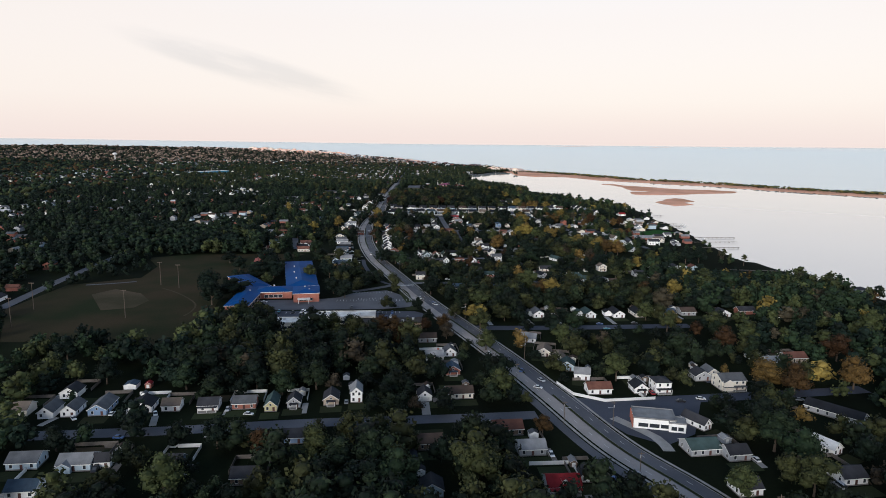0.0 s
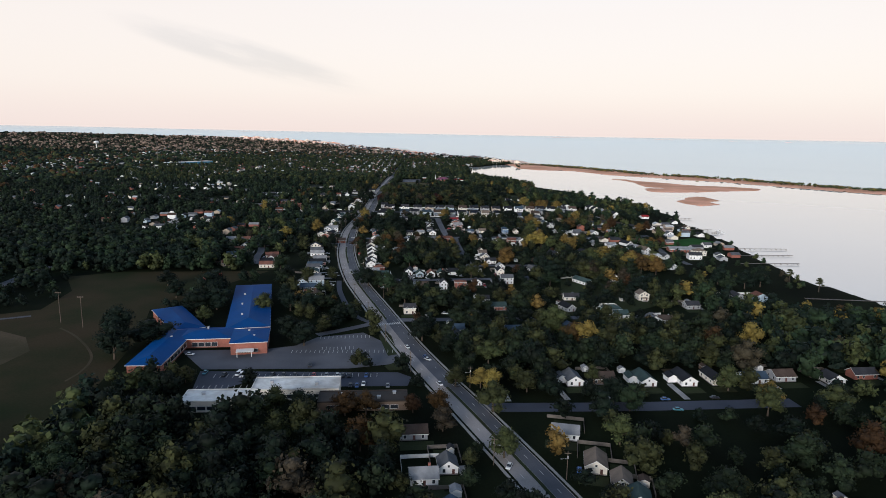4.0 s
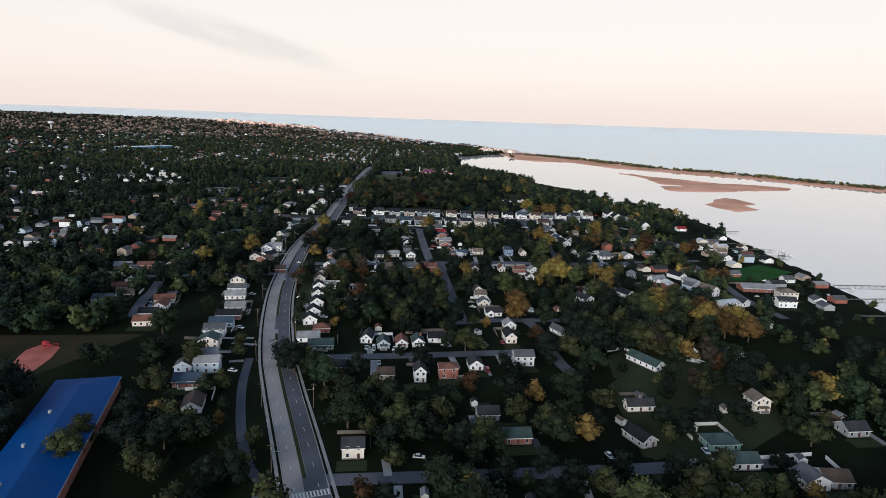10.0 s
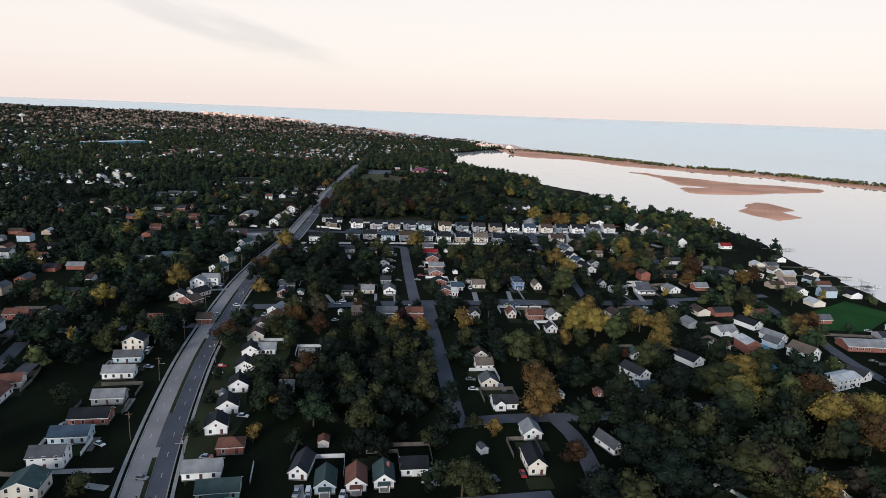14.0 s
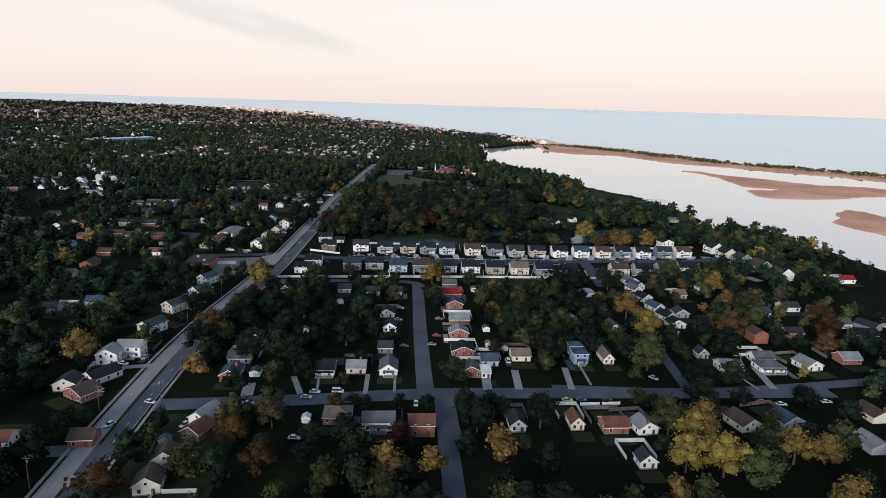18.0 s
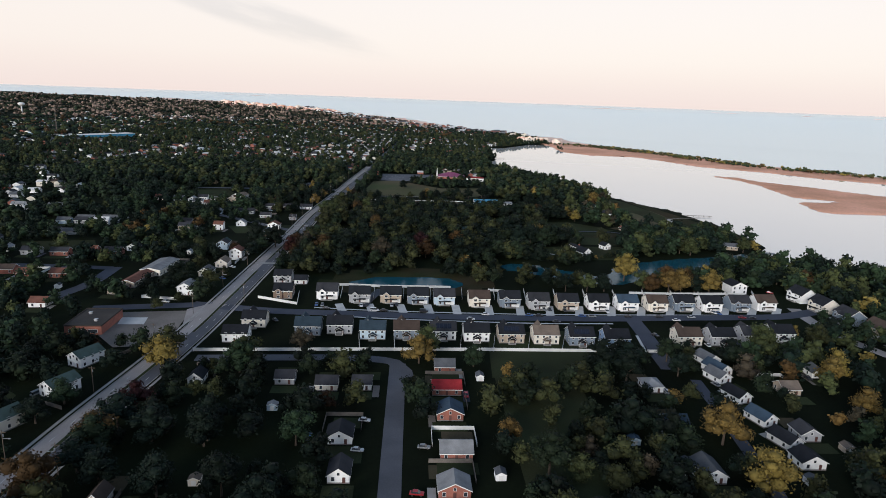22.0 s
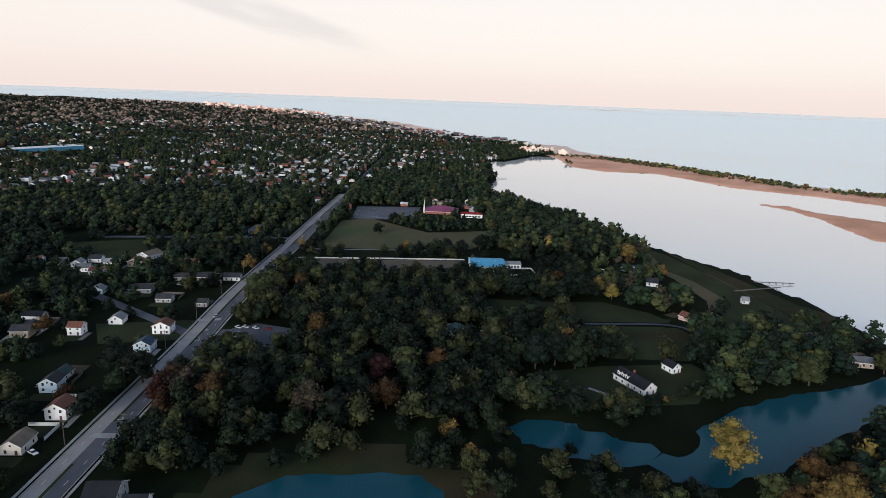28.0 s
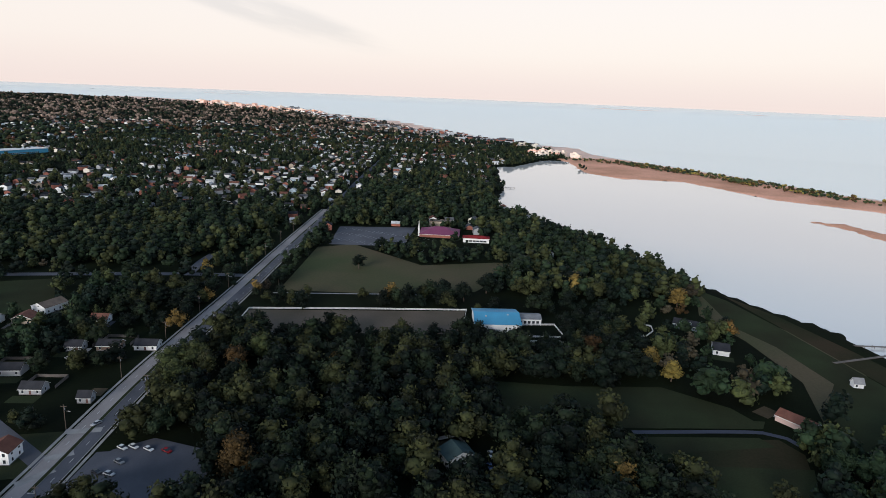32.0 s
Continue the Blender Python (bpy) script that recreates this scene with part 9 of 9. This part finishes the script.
tree(-1.3, 1464.1, 11.0, "broad", "deep", 1.05)
tree(72.8, 1461.3, 11.0, "broad", "deep", 1.05)
tree(85.6, 1462.0, 11.0, "broad", "deep", 1.05)
tree(98.5, 1462.7, 11.0, "broad", "deep", 1.05)
tree(111.5, 1463.6, 11.0, "broad", "deep", 1.05)
tree(124.4, 1462.2, 11.0, "broad", "deep", 1.05)
tree(154.9, 1452.1, 12.2, "broad", "deep", 1.05)
tree(177.4, 1453.4, 13.4, "broad", "rust", 1.05)


# ---------------------------------------------------------------- street furniture
for i, (x, y) in enumerate(beside(MAIN, -10.6)):
    if i % 8 == 2 and 170 < y < 1770:
        utility_pole(x, y, 0, i % 16 == 2)
for i, (x, y) in enumerate(beside(MAIN, 10.4)):
    if i % 14 == 5 and 170 < y < 1770:
        utility_pole(x, y, 180)
for x, y in ((-199.1, 436.5), (-194.9, 527.7), (-274.0, 459.3), (-262.7, 414.3), (-213.7, 538.0)):
    field_light(x, y)



# ---------------------------------------------------------------- yards: patios, parking pads, worn grass and back fences
ry = random.Random(8)
pads = {"concrete": [], "gravel": [], "worn": [], "lawn": [], "asphalt_dark": []}
rails = {"wood_grey": [], "trim": []}
parked, sheds = [], []


def quad(x, y, turn, cx, cy, w, d):
    a = radians(turn)
    c, s = math.cos(a), math.sin(a)
    return [(x + c * (cx + i) - s * (cy + j), y + s * (cx + i) + c * (cy + j)) for i, j in ((-w / 2, -d / 2), (w / 2, -d / 2), (w / 2, d / 2), (-w / 2, d / 2))]


for hx, hy, ht, hw, hd in HOMES:
    if hy > 1500 or abs(hx - 45) > 330:
        continue
    side = ry.choice((-1, 1))
    if ry.random() < 0.55:
        parked.append((*quad(hx, hy, ht, side * (hw / 2 + 2.0), -hd * 0.3 - 2, 0, 0)[0], ht + 180 * (len(parked) % 2)))
        pads[ry.choice(("concrete", "concrete", "gravel", "asphalt_dark"))].append(quad(hx, hy, ht, side * (hw / 2 + 2.0), -hd * 0.3 - 2, 2.8, 9.0 + 4 * ry.random()))
    if ry.random() < 0.5:
        pads["concrete"].append(quad(hx, hy, ht, ry.uniform(-2, 2), hd / 2 + 2.0, 3.5, 3.0))
    pads["lawn"].append(quad(hx, hy, ht, ry.uniform(-1, 1), -hd / 2 - 4.5, hw + 3, 7.0))
    if ry.random() < 0.7:
        pads[ry.choice(("worn", "lawn", "lawn"))].append(quad(hx, hy, ht, ry.uniform(-2, 2), hd / 2 + 6.5, hw + ry.uniform(0, 4), 8.0))
    if ry.random() < 0.5:
        sheds.append((*quad(hx, hy, ht, side * hw * 0.4, hd / 2 + 8.5, 0, 0)[0], ht))
    if ry.random() < 0.6:
        k = ry.choice(("wood_grey", "wood_grey", "trim"))
        b = quad(hx, hy, ht, 0, hd / 2 + 6.0, hw + 5.0, 12.0)
        rails[k] += [(b[1], b[2]), (b[2], b[3])] + ([(b[3], b[0])] if ry.random() < 0.5 else [])


def clear_spots(groups, n):
    """For each group of n points: all on open land."""
    p = np.array(groups, float).reshape(-1, 2)
    ok = open_ground(p[:, 0], p[:, 1], 0.2) & (dry(p[:, 0], p[:, 1]) > 4) & (room(p[:, 0], p[:, 1]) > -1.5)
    return ok.reshape(-1, n).all(1)


V, F, MI = [], [], []
for i, (k, list_) in enumerate(pads.items()):
    free_ = clear_spots(list_, 4)
    for j, q in enumerate(list_):
        if free_[j]:
            o = len(V)
            V += [(a, b, 0.022 + 0.004 * i + 0.0006 * (j % 5)) for a, b in q]
            F.append((o, o + 1, o + 2, o + 3))
            MI.append(i)
me = bpy.data.meshes.new("yard_paving")
me.from_pydata(V, [], F)
for k in pads:
    me.materials.append(M[k])
me.polygons.foreach_set("material_index", np.array(MI, np.int32))
tagged(new("yard_paving", me), "pale parking pads, patios and worn lawns between houses", "yard", kind="structure")
V, F, MI = [], [], []
for i, (k, list_) in enumerate(rails.items()):
    free_ = clear_spots([(a, b, ((a[0] + b[0]) / 2, (a[1] + b[1]) / 2)) for a, b in list_], 3)
    for (a, b), good in zip(list_, free_):
        if not good:
            continue
        d = Vector((b[0] - a[0], b[1] - a[1])).normalized() * 0.05
        n = Vector((-d.y, d.x))
        o = len(V)
        ring = [(a[0] + n.x, a[1] + n.y), (a[0] - n.x, a[1] - n.y), (b[0] - n.x, b[1] - n.y), (b[0] + n.x, b[1] + n.y)]
        V += [(p, q, 0.0) for p, q in ring] + [(p, q, 1.6) for p, q in ring]
        for u, v in ((0, 1), (1, 2), (2, 3), (3, 0)):
            F.append((o + u, o + v, o + 4 + v, o + 4 + u))
        F.append((o + 4, o + 5, o + 6, o + 7))
        MI += [i] * 5
me = bpy.data.meshes.new("yard_fences")
me.from_pydata(V, [], F)
for k in rails:
    me.materials.append(M[k])
me.polygons.foreach_set("material_index", np.array(MI, np.int32))
tagged(new("yard_fences", me), "weathered board and white fences round back yards", "fences", kind="stuff")
# cars on the parking pads and sheds behind the houses nearest to the flight line
for list_, need, most in ((parked, -0.6, 34), (sheds, 2.4, 34)):
    pos = np.array([q[:2] for q in list_])
    good = open_ground(pos[:, 0], pos[:, 1], 0.3) & (room(pos[:, 0], pos[:, 1]) > need) & (np.abs(pos[:, 0] - 50) < 190) & (pos[:, 1] > 190) & (pos[:, 1] < 1100)
    picks = [q for q, g in zip(list_, good) if g]
    for i, (x, y, turn) in enumerate(picks[::max(1, len(picks) // most)][:most]):
        if list_ is parked:
            car(x, y, turn, ("white", "silver", "grey", "black", "white", "blue", "red")[i % 7], i % 5 == 3)
        else:
            shed(x, y, turn, (2.6, 3.2, 3.8)[i % 3], (3.4, 4.2)[i % 2], 2.1, 0.9, ("white", "cream", "grey", "white", "brown")[i % 5], ("grey", "lightgrey", "dark", "brown")[i % 4])
WOOD_ZONES = [
    [(-37.5, 1197.6), (-14.0, 1200.9), (22.6, 1219.5), (106.2, 1238.6), (191.1, 1245.8), (299.2, 1294.5), (344.9, 1355.8), (331.5, 1419.4), (228.3, 1418.3), (125.3, 1449.7), (60.3, 1473.9), (-45.9, 1472.6)],
    [(35, 472), (71, 439), (142, 427), (354, 439), (354, 535), (271, 530), (177, 512), (71, 505), (24, 490)],
    [(-165, 342), (-106, 316), (-24, 309), (12, 354), (-24, 395), (-118, 395), (-165, 448)],
    [(119.4, 1137.8), (204.7, 1147.9), (313.8, 1169.5), (398.0, 1201.0), (360.8, 1248.1), (287.9, 1235.0), (215.5, 1186.6), (131.4, 1167.4)],
    [(122.8, 1551.4), (290.4, 1555.5), (248.6, 1721.7), (194.7, 1847.9), (140.4, 1947.6), (132.3, 1743.5), (158.9, 1667.4)],
    [(-36.2, 1789.6), (53.5, 1818.0), (155.4, 1846.7), (165.5, 1998.8), (177.0, 2075.0), (-2.0, 2069.8), (-25.8, 1942.6)],
    [(-377.3, 1580.3), (-150.5, 1602.2), (-86.4, 1674.0), (-75.1, 1846.8), (-412.7, 1826.6), (-475.5, 1674.8)],
    [(142, 661), (224, 696), (236, 755), (153, 755), (106, 708)],
    [(-389, 700), (-142, 680), (-130, 826), (-236, 850), (-448, 860)],
    [(71, 142), (153, 106), (378, 118), (389, 224), (236, 212), (165, 177)],
    [(-71, 177), (24, 165), (71, 201), (12, 254), (-47, 236)],
]
# distant suburb houses
rngh = np.random.RandomState(5)
hs = []
for gy in np.arange(1770, 3500, 27):
    for gx in np.arange(-1300, 250, 22):
        hs.append((gx + rngh.uniform(-5, 5), gy + rngh.uniform(-6, 6), rngh.rand()))
for gy in np.arange(300, 1770, 31):
    for gx in np.arange(-760, -130, 22):
        hs.append((gx + rngh.uniform(-5, 5), gy + rngh.uniform(-4, 4), rngh.rand()))
for gx in np.arange(215, 405, 19):
    for gy in np.arange(600, 1020, 22):
        hs.append((gx + rngh.uniform(-5, 5), gy + rngh.uniform(-4, 4), rngh.rand() * 0.75))
hx, hy = np.array([h[0] for h in hs]), np.array([h[1] for h in hs])
hd = dry(hx, hy)
hr, ho = room(hx, hy), open_ground(hx, hy, 7)
hw = np.zeros(len(hs), bool)
for p in WOOD_ZONES:
    hw |= inside(hx, hy, np.array(p, float))
picked = []
for i, (x, y, r) in enumerate(hs):
    dens = (0.38 if y > 1770 or x > 150 else 0.24) + 1.0 * noise.noise(Vector((x * 0.005, y * 0.005, 7.0))) + (0.35 if y > 1700 and x > -500 else 0.0)
    if hd[i] < 14 or hw[i] or r > dens or hr[i] < 9 or not ho[i]:
        continue
    picked.append((x, y, 1.0))
# beach houses by the open sea
for i in range(420):
    k = rngh.rand()
    x = 389 - 977 * k + rngh.uniform(-15, 15)
    y = 3020 + 1196 * k + rngh.uniform(-90, 20)
    picked.append((x, y, rngh.choice([1.2, 1.6, 2.0])))
def beach_block(x, y, w, d, h, tint):
    """A tall beach-front building: a slab with storey bands and a roof box."""
    root = new("beach_building")
    root.matrix_basis = pose(x, y, float(rise(x, y)), 0, 0, -38)
    tagged(root, "far multi-storey building on the beach front, coloured pinkish for low sun", "building", "beach-front buildings")
    piece("wall", cached(("wall", "beach", w, d, h), lambda bm: add_box(bm, -w / 2, w / 2, -d / 2, d / 2, -4, h), M["stucco_" + tint]), root)
    piece("roof_box", cached(("roof_box", w), lambda bm: add_box(bm, -w / 6, w / 6, -2.5, 2.5, 0.004, 3.0), M["stucco_pale"]), root, pose(0, 0, h))
    for k in range(1, int(h / 3.2)):
        piece("balcony", cached(("balcony", w), lambda bm: add_box(bm, -w / 2 + 0.6, w / 2 - 0.6, -1.3, 0.02, -0.15, 1.0), M["trim"]), root, pose(0, -d / 2, k * 3.2))


# pinks and oranges here put the last sunlight into the wall colours
M["stucco_pink"] = material("stucco_in_pink_sunlight", (0.78, 0.46, 0.36), 0.85, 0.15, 0.1, 2.0, tint=0.1)
M["stucco_pale"] = material("stucco_in_pale_sunlight", (0.82, 0.68, 0.58), 0.85, 0.12, 0.1, 2.0, tint=0.1)
M["stucco_orange"] = material("stucco_in_orange_sunlight", (0.74, 0.36, 0.24), 0.85, 0.15, 0.1, 2.0, tint=0.1)
rb = random.Random(12)
for i in range(46):
    k = i / 45.0
    bx, by = -420 - 640 * k + rb.uniform(-16, 16), 4060 + 270 * k - 60 * k * k + rb.uniform(-60, 30)
    big = 1.0 - abs(k - 0.62) * 1.3
    beach_block(bx, by, rb.choice((26, 34, 46)), rb.choice((14, 18)), 7 + rb.random() * 6 + max(0.0, big) * 12 * rb.random(), rb.choice(("pink", "pink", "pale", "orange")))
for i in range(16):
    bx, by = 330 + 120 * rb.random(), 2650 + 130 * rb.random()
    beach_block(bx, by, rb.choice((18, 24)), 12, 8 + 6 * rb.random(), rb.choice(("pale", "pale", "pink")))
far_houses("distant_houses", picked, "pale houses of the distant suburb and beach front")
for x, y, s in picked:
    BLOCKS.append((x, y, 5.5 * s))


# ---------------------------------------------------------------- woods and street trees by zone
rng = np.random.RandomState(11)
COLORS = ["deep", "green", "olive", "yellow", "orange", "rust", "grey", "late"]
WOODS = [np.array(p, float) for p in WOOD_ZONES]
cand = []
for gy in np.arange(110, 2900, 8.8):
    for gx in np.arange(-760, 405, 8.8):
        cand.append((gx + rng.uniform(-3.8, 3.8), gy + rng.uniform(-3.8, 3.8), rng.rand(), rng.rand(), rng.rand()))
cx, cy = np.array([c[0] for c in cand]), np.array([c[1] for c in cand])
shore = dry(cx, cy)
wet = shore < 5
wood = np.zeros(len(cand), bool)
for p in WOODS:
    wood |= inside(cx, cy, p)
lump = np.array([noise.noise(Vector((c[0] * 0.014, c[1] * 0.014, 3.0))) for c in cand])
hue = np.array([noise.noise(Vector((c[0] * 0.010, c[1] * 0.010, 9.0))) for c in cand])
gap, gap2, gap3, free = room(cx, cy), room(cx, cy + 6), room(cx, cy + 11), open_ground(cx, cy, 1.5)
spots = []
for i, (x, y, r1, r2, r3) in enumerate(cand):
    if wet[i] or (wood[i] and r1 > 0.80) or (not wood[i] and r1 > (0.56 if x > -140 else 0.50) + 0.8 * lump[i]):
        continue
    front = x > 180 and 570 < y < 1040 and shore[i] < 95
    if front and r1 > 0.20:
        continue
    h = (6.0 + 4.0 * r2) if front else (12.0 + 9.0 * r2) if wood[i] else (7.5 + 8.5 * r2 ** 1.1)
    if min(gap[i], gap2[i] + 2, gap3[i] + 4) < h * (0.24 if wood[i] else 0.30) or not free[i]:
        continue
    east = min(1.0, max(0.0, (x + 70) / 380.0))
    u = r3 - 0.25 * hue[i] * (0.4 + east)
    c = 0 if u < 0.42 - 0.16 * east else 1 if u < 0.72 - 0.16 * east else 2 if u < 0.960 - 0.05 * east else 3 if u < 0.976 - 0.01 * east else 5 if u < 0.989 else 4 if u < 0.992 else 6
    if wood[i] and c > 2 and r1 > 0.25:
        c = 1
    if (y > 1600 or x < -230) and c > 1:
        c = 2 if r2 < 0.30 else int(r1 * 100) % 2
    # far dark trees get lighter leaf colours that stand in for haze
    if y > 1600 and c == 0 and r1 < 0.5:
        c = 1 if r2 < 0.6 else 2
    spots.append((x, y, h, c))

# trees and bushes on the creek's north bank and behind the new houses
BANK = np.array([(150, 1246), (190, 1252), (222, 1272), (262, 1286), (300, 1298), (334, 1308)], float)
for k in range(120):
    u, r1, r2, r3 = rng.rand(4)
    x = 150 + 186 * u
    big = x > 224
    y = float(np.interp(x, BANK[:, 0], BANK[:, 1])) + (22 if big else 7) * r1
    if np.hypot(x - 323, y - 1313) > 12 and np.hypot(x - 184, y - 1277) > 17:
        spots.append((x, y, 8 + 7 * r2 if big else 3 + 4 * r2, 0 if r3 < 0.35 else 1 if r3 < 0.7 else 2 if r3 < 0.95 else 3))
for k in range(34):
    r1, r2, r3 = rng.rand(3)
    x, y = 327 + 16 * r1, 1060 + 120 * (k + r3) / 34
    if float(dry(np.array([x]), np.array([y]))[0]) > 3:
        spots.append((x, y, 6 + 6 * r2, 0 if r3 < 0.4 else 1 if r3 < 0.75 else 2))


def leafy(name, spots, label, quads, nvar=4):
    """Trees too many to count, joined: lobes, sprays of leaves and a trunk."""
    o, src = 0, {}
    for k in range(nvar):
        me = crown_mesh(k, "broad" if k else "tall", "green", quads)
        v = np.array([q.co[:] for q in me.vertices])
        f3 = [tuple(p.vertices) for p in me.polygons if len(p.vertices) == 3]
        f4 = [tuple(p.vertices) for p in me.polygons if len(p.vertices) == 4]
        src[k] = (v, np.array(f3), np.array(f4))
    rg = np.random.RandomState(2)
    V, T3, T4, M3, M4 = [], [], [], [], []
    for x, y, h, c in spots:
        v, f3, f4 = src[max(0, int(rg.randint(-1, nvar + 2)) % nvar)]
        a = rg.rand() * 6.283
        ca, sa = math.cos(a), math.sin(a)
        w = h * (0.88 + 0.35 * rg.rand())
        V.append(np.stack([x + w * (ca * v[:, 0] - sa * v[:, 1]), y + w * (sa * v[:, 0] + ca * v[:, 1]), float(rise(x, y)) - 0.1 * h + h * v[:, 2]], 1))
        T3.append(f3 + o)
        T4.append(f4 + o)
        M3.append(np.full(len(f3), c))
        M4.append(np.full(len(f4), c))
        o += len(v)
    V, T3, T4 = np.concatenate(V), np.concatenate(T3), np.concatenate(T4)
    me = bpy.data.meshes.new(name)
    loops = np.concatenate([T3.ravel(), T4.ravel()]).astype(np.int32)
    starts = np.concatenate([np.arange(len(T3)) * 3, len(T3) * 3 + np.arange(len(T4)) * 4]).astype(np.int32)
    me.vertices.add(len(V))
    me.vertices.foreach_set("co", V.astype(np.float32).ravel())
    me.loops.add(len(loops))
    me.loops.foreach_set("vertex_index", loops)
    me.polygons.add(len(starts))
    me.polygons.foreach_set("loop_start", starts)
    for q in COLORS:
        me.materials.append(LEAF[q])
    me.polygons.foreach_set("material_index", np.concatenate(M3 + M4).astype(np.int32))
    me.polygons.foreach_set("use_smooth", np.ones(len(starts), bool))
    me.update(calc_edges=True)
    return tagged(new(name, me), label, "trees", kind="stuff")


near = [s for s in spots if abs(s[0] - 47) < 165 and s[1] < 1560]
mid = [s for s in spots if 165 <= abs(s[0] - 47) < 330 and s[1] < 1560]
rest = [s for s in spots if not (abs(s[0] - 47) < 330 and s[1] < 1560)]
leafy("suburban_trees", near, "dense dark green and autumn trees between the houses", 320, 7)
leafy("outer_trees", mid, "dark green and yellowing trees of the outer blocks", 130, 6)
leafy("distant_trees", rest, "dark green trees of the far blocks", 40, 6)
spots = [(-2600 + 3000 * rng.rand(), 2750 + 1750 * rng.rand() ** 0.8) for i in range(9000)]
spots += [(-760 - 1700 * rng.rand() ** 1.2, 230 + 2600 * rng.rand()) for i in range(5200)]
sx, sy = np.array([s[0] for s in spots]), np.array([s[1] for s in spots])
ok = (dry(sx, sy) > np.where(sy > 2700, 130, 30)) & (np.hypot(sx - MID.x, sy - MID.y) < R1 - 60)
gap = room(sx, sy)
far = []
for i in np.nonzero(ok)[0]:
    if gap[i] > 1:
        # towards the horizon leaves are picked paler, in place of haze and sunlight
        hazed = sy[i] > 3250 + 160 * noise.noise(Vector((sx[i] * 0.002, sy[i] * 0.002, 2.0))) + 0.1 * sx[i]
        far.append((sx[i], sy[i], 11 + 7 * rng.rand(), int(rng.choice([7, 7, 6, 6, 1, 0] if hazed else [0, 0, 0, 1, 1, 2, 5]))))
stuff_trees("far_woods", far, [LEAF[c] for c in COLORS], "dark wooded suburb, autumn brown paled for sunlit haze towards the horizon", lobes=2)
# scrub along the barrier spit
scrub = []
line = smooth_line([(440, 2650), (540, 2560), (640, 2400), (700, 2260), (770, 2125), (860, 2030), (945, 1930), (1015, 1815), (1125, 1660), (1290, 1470), (1640, 975)], 5)
for p in line:
    for k in range(7):
        x, y = p.x + rng.uniform(-30, 36), p.y + rng.uniform(-20, 30)
        thick = 0.55 + 0.9 * noise.noise(Vector((x * 0.012, y * 0.012, 5.0)))
        if rng.rand() < thick and float(dry(np.array([x]), np.array([y]))[0]) > 9:
            scrub.append((x, y, 4.5 + 4 * rng.rand(), int(rng.choice([1, 2, 2, 3, 5]))))
stuff_trees("spit_scrub", scrub, [LEAF[c] for c in COLORS], "low olive and tan scrub along the sandy spit", lobes=3)
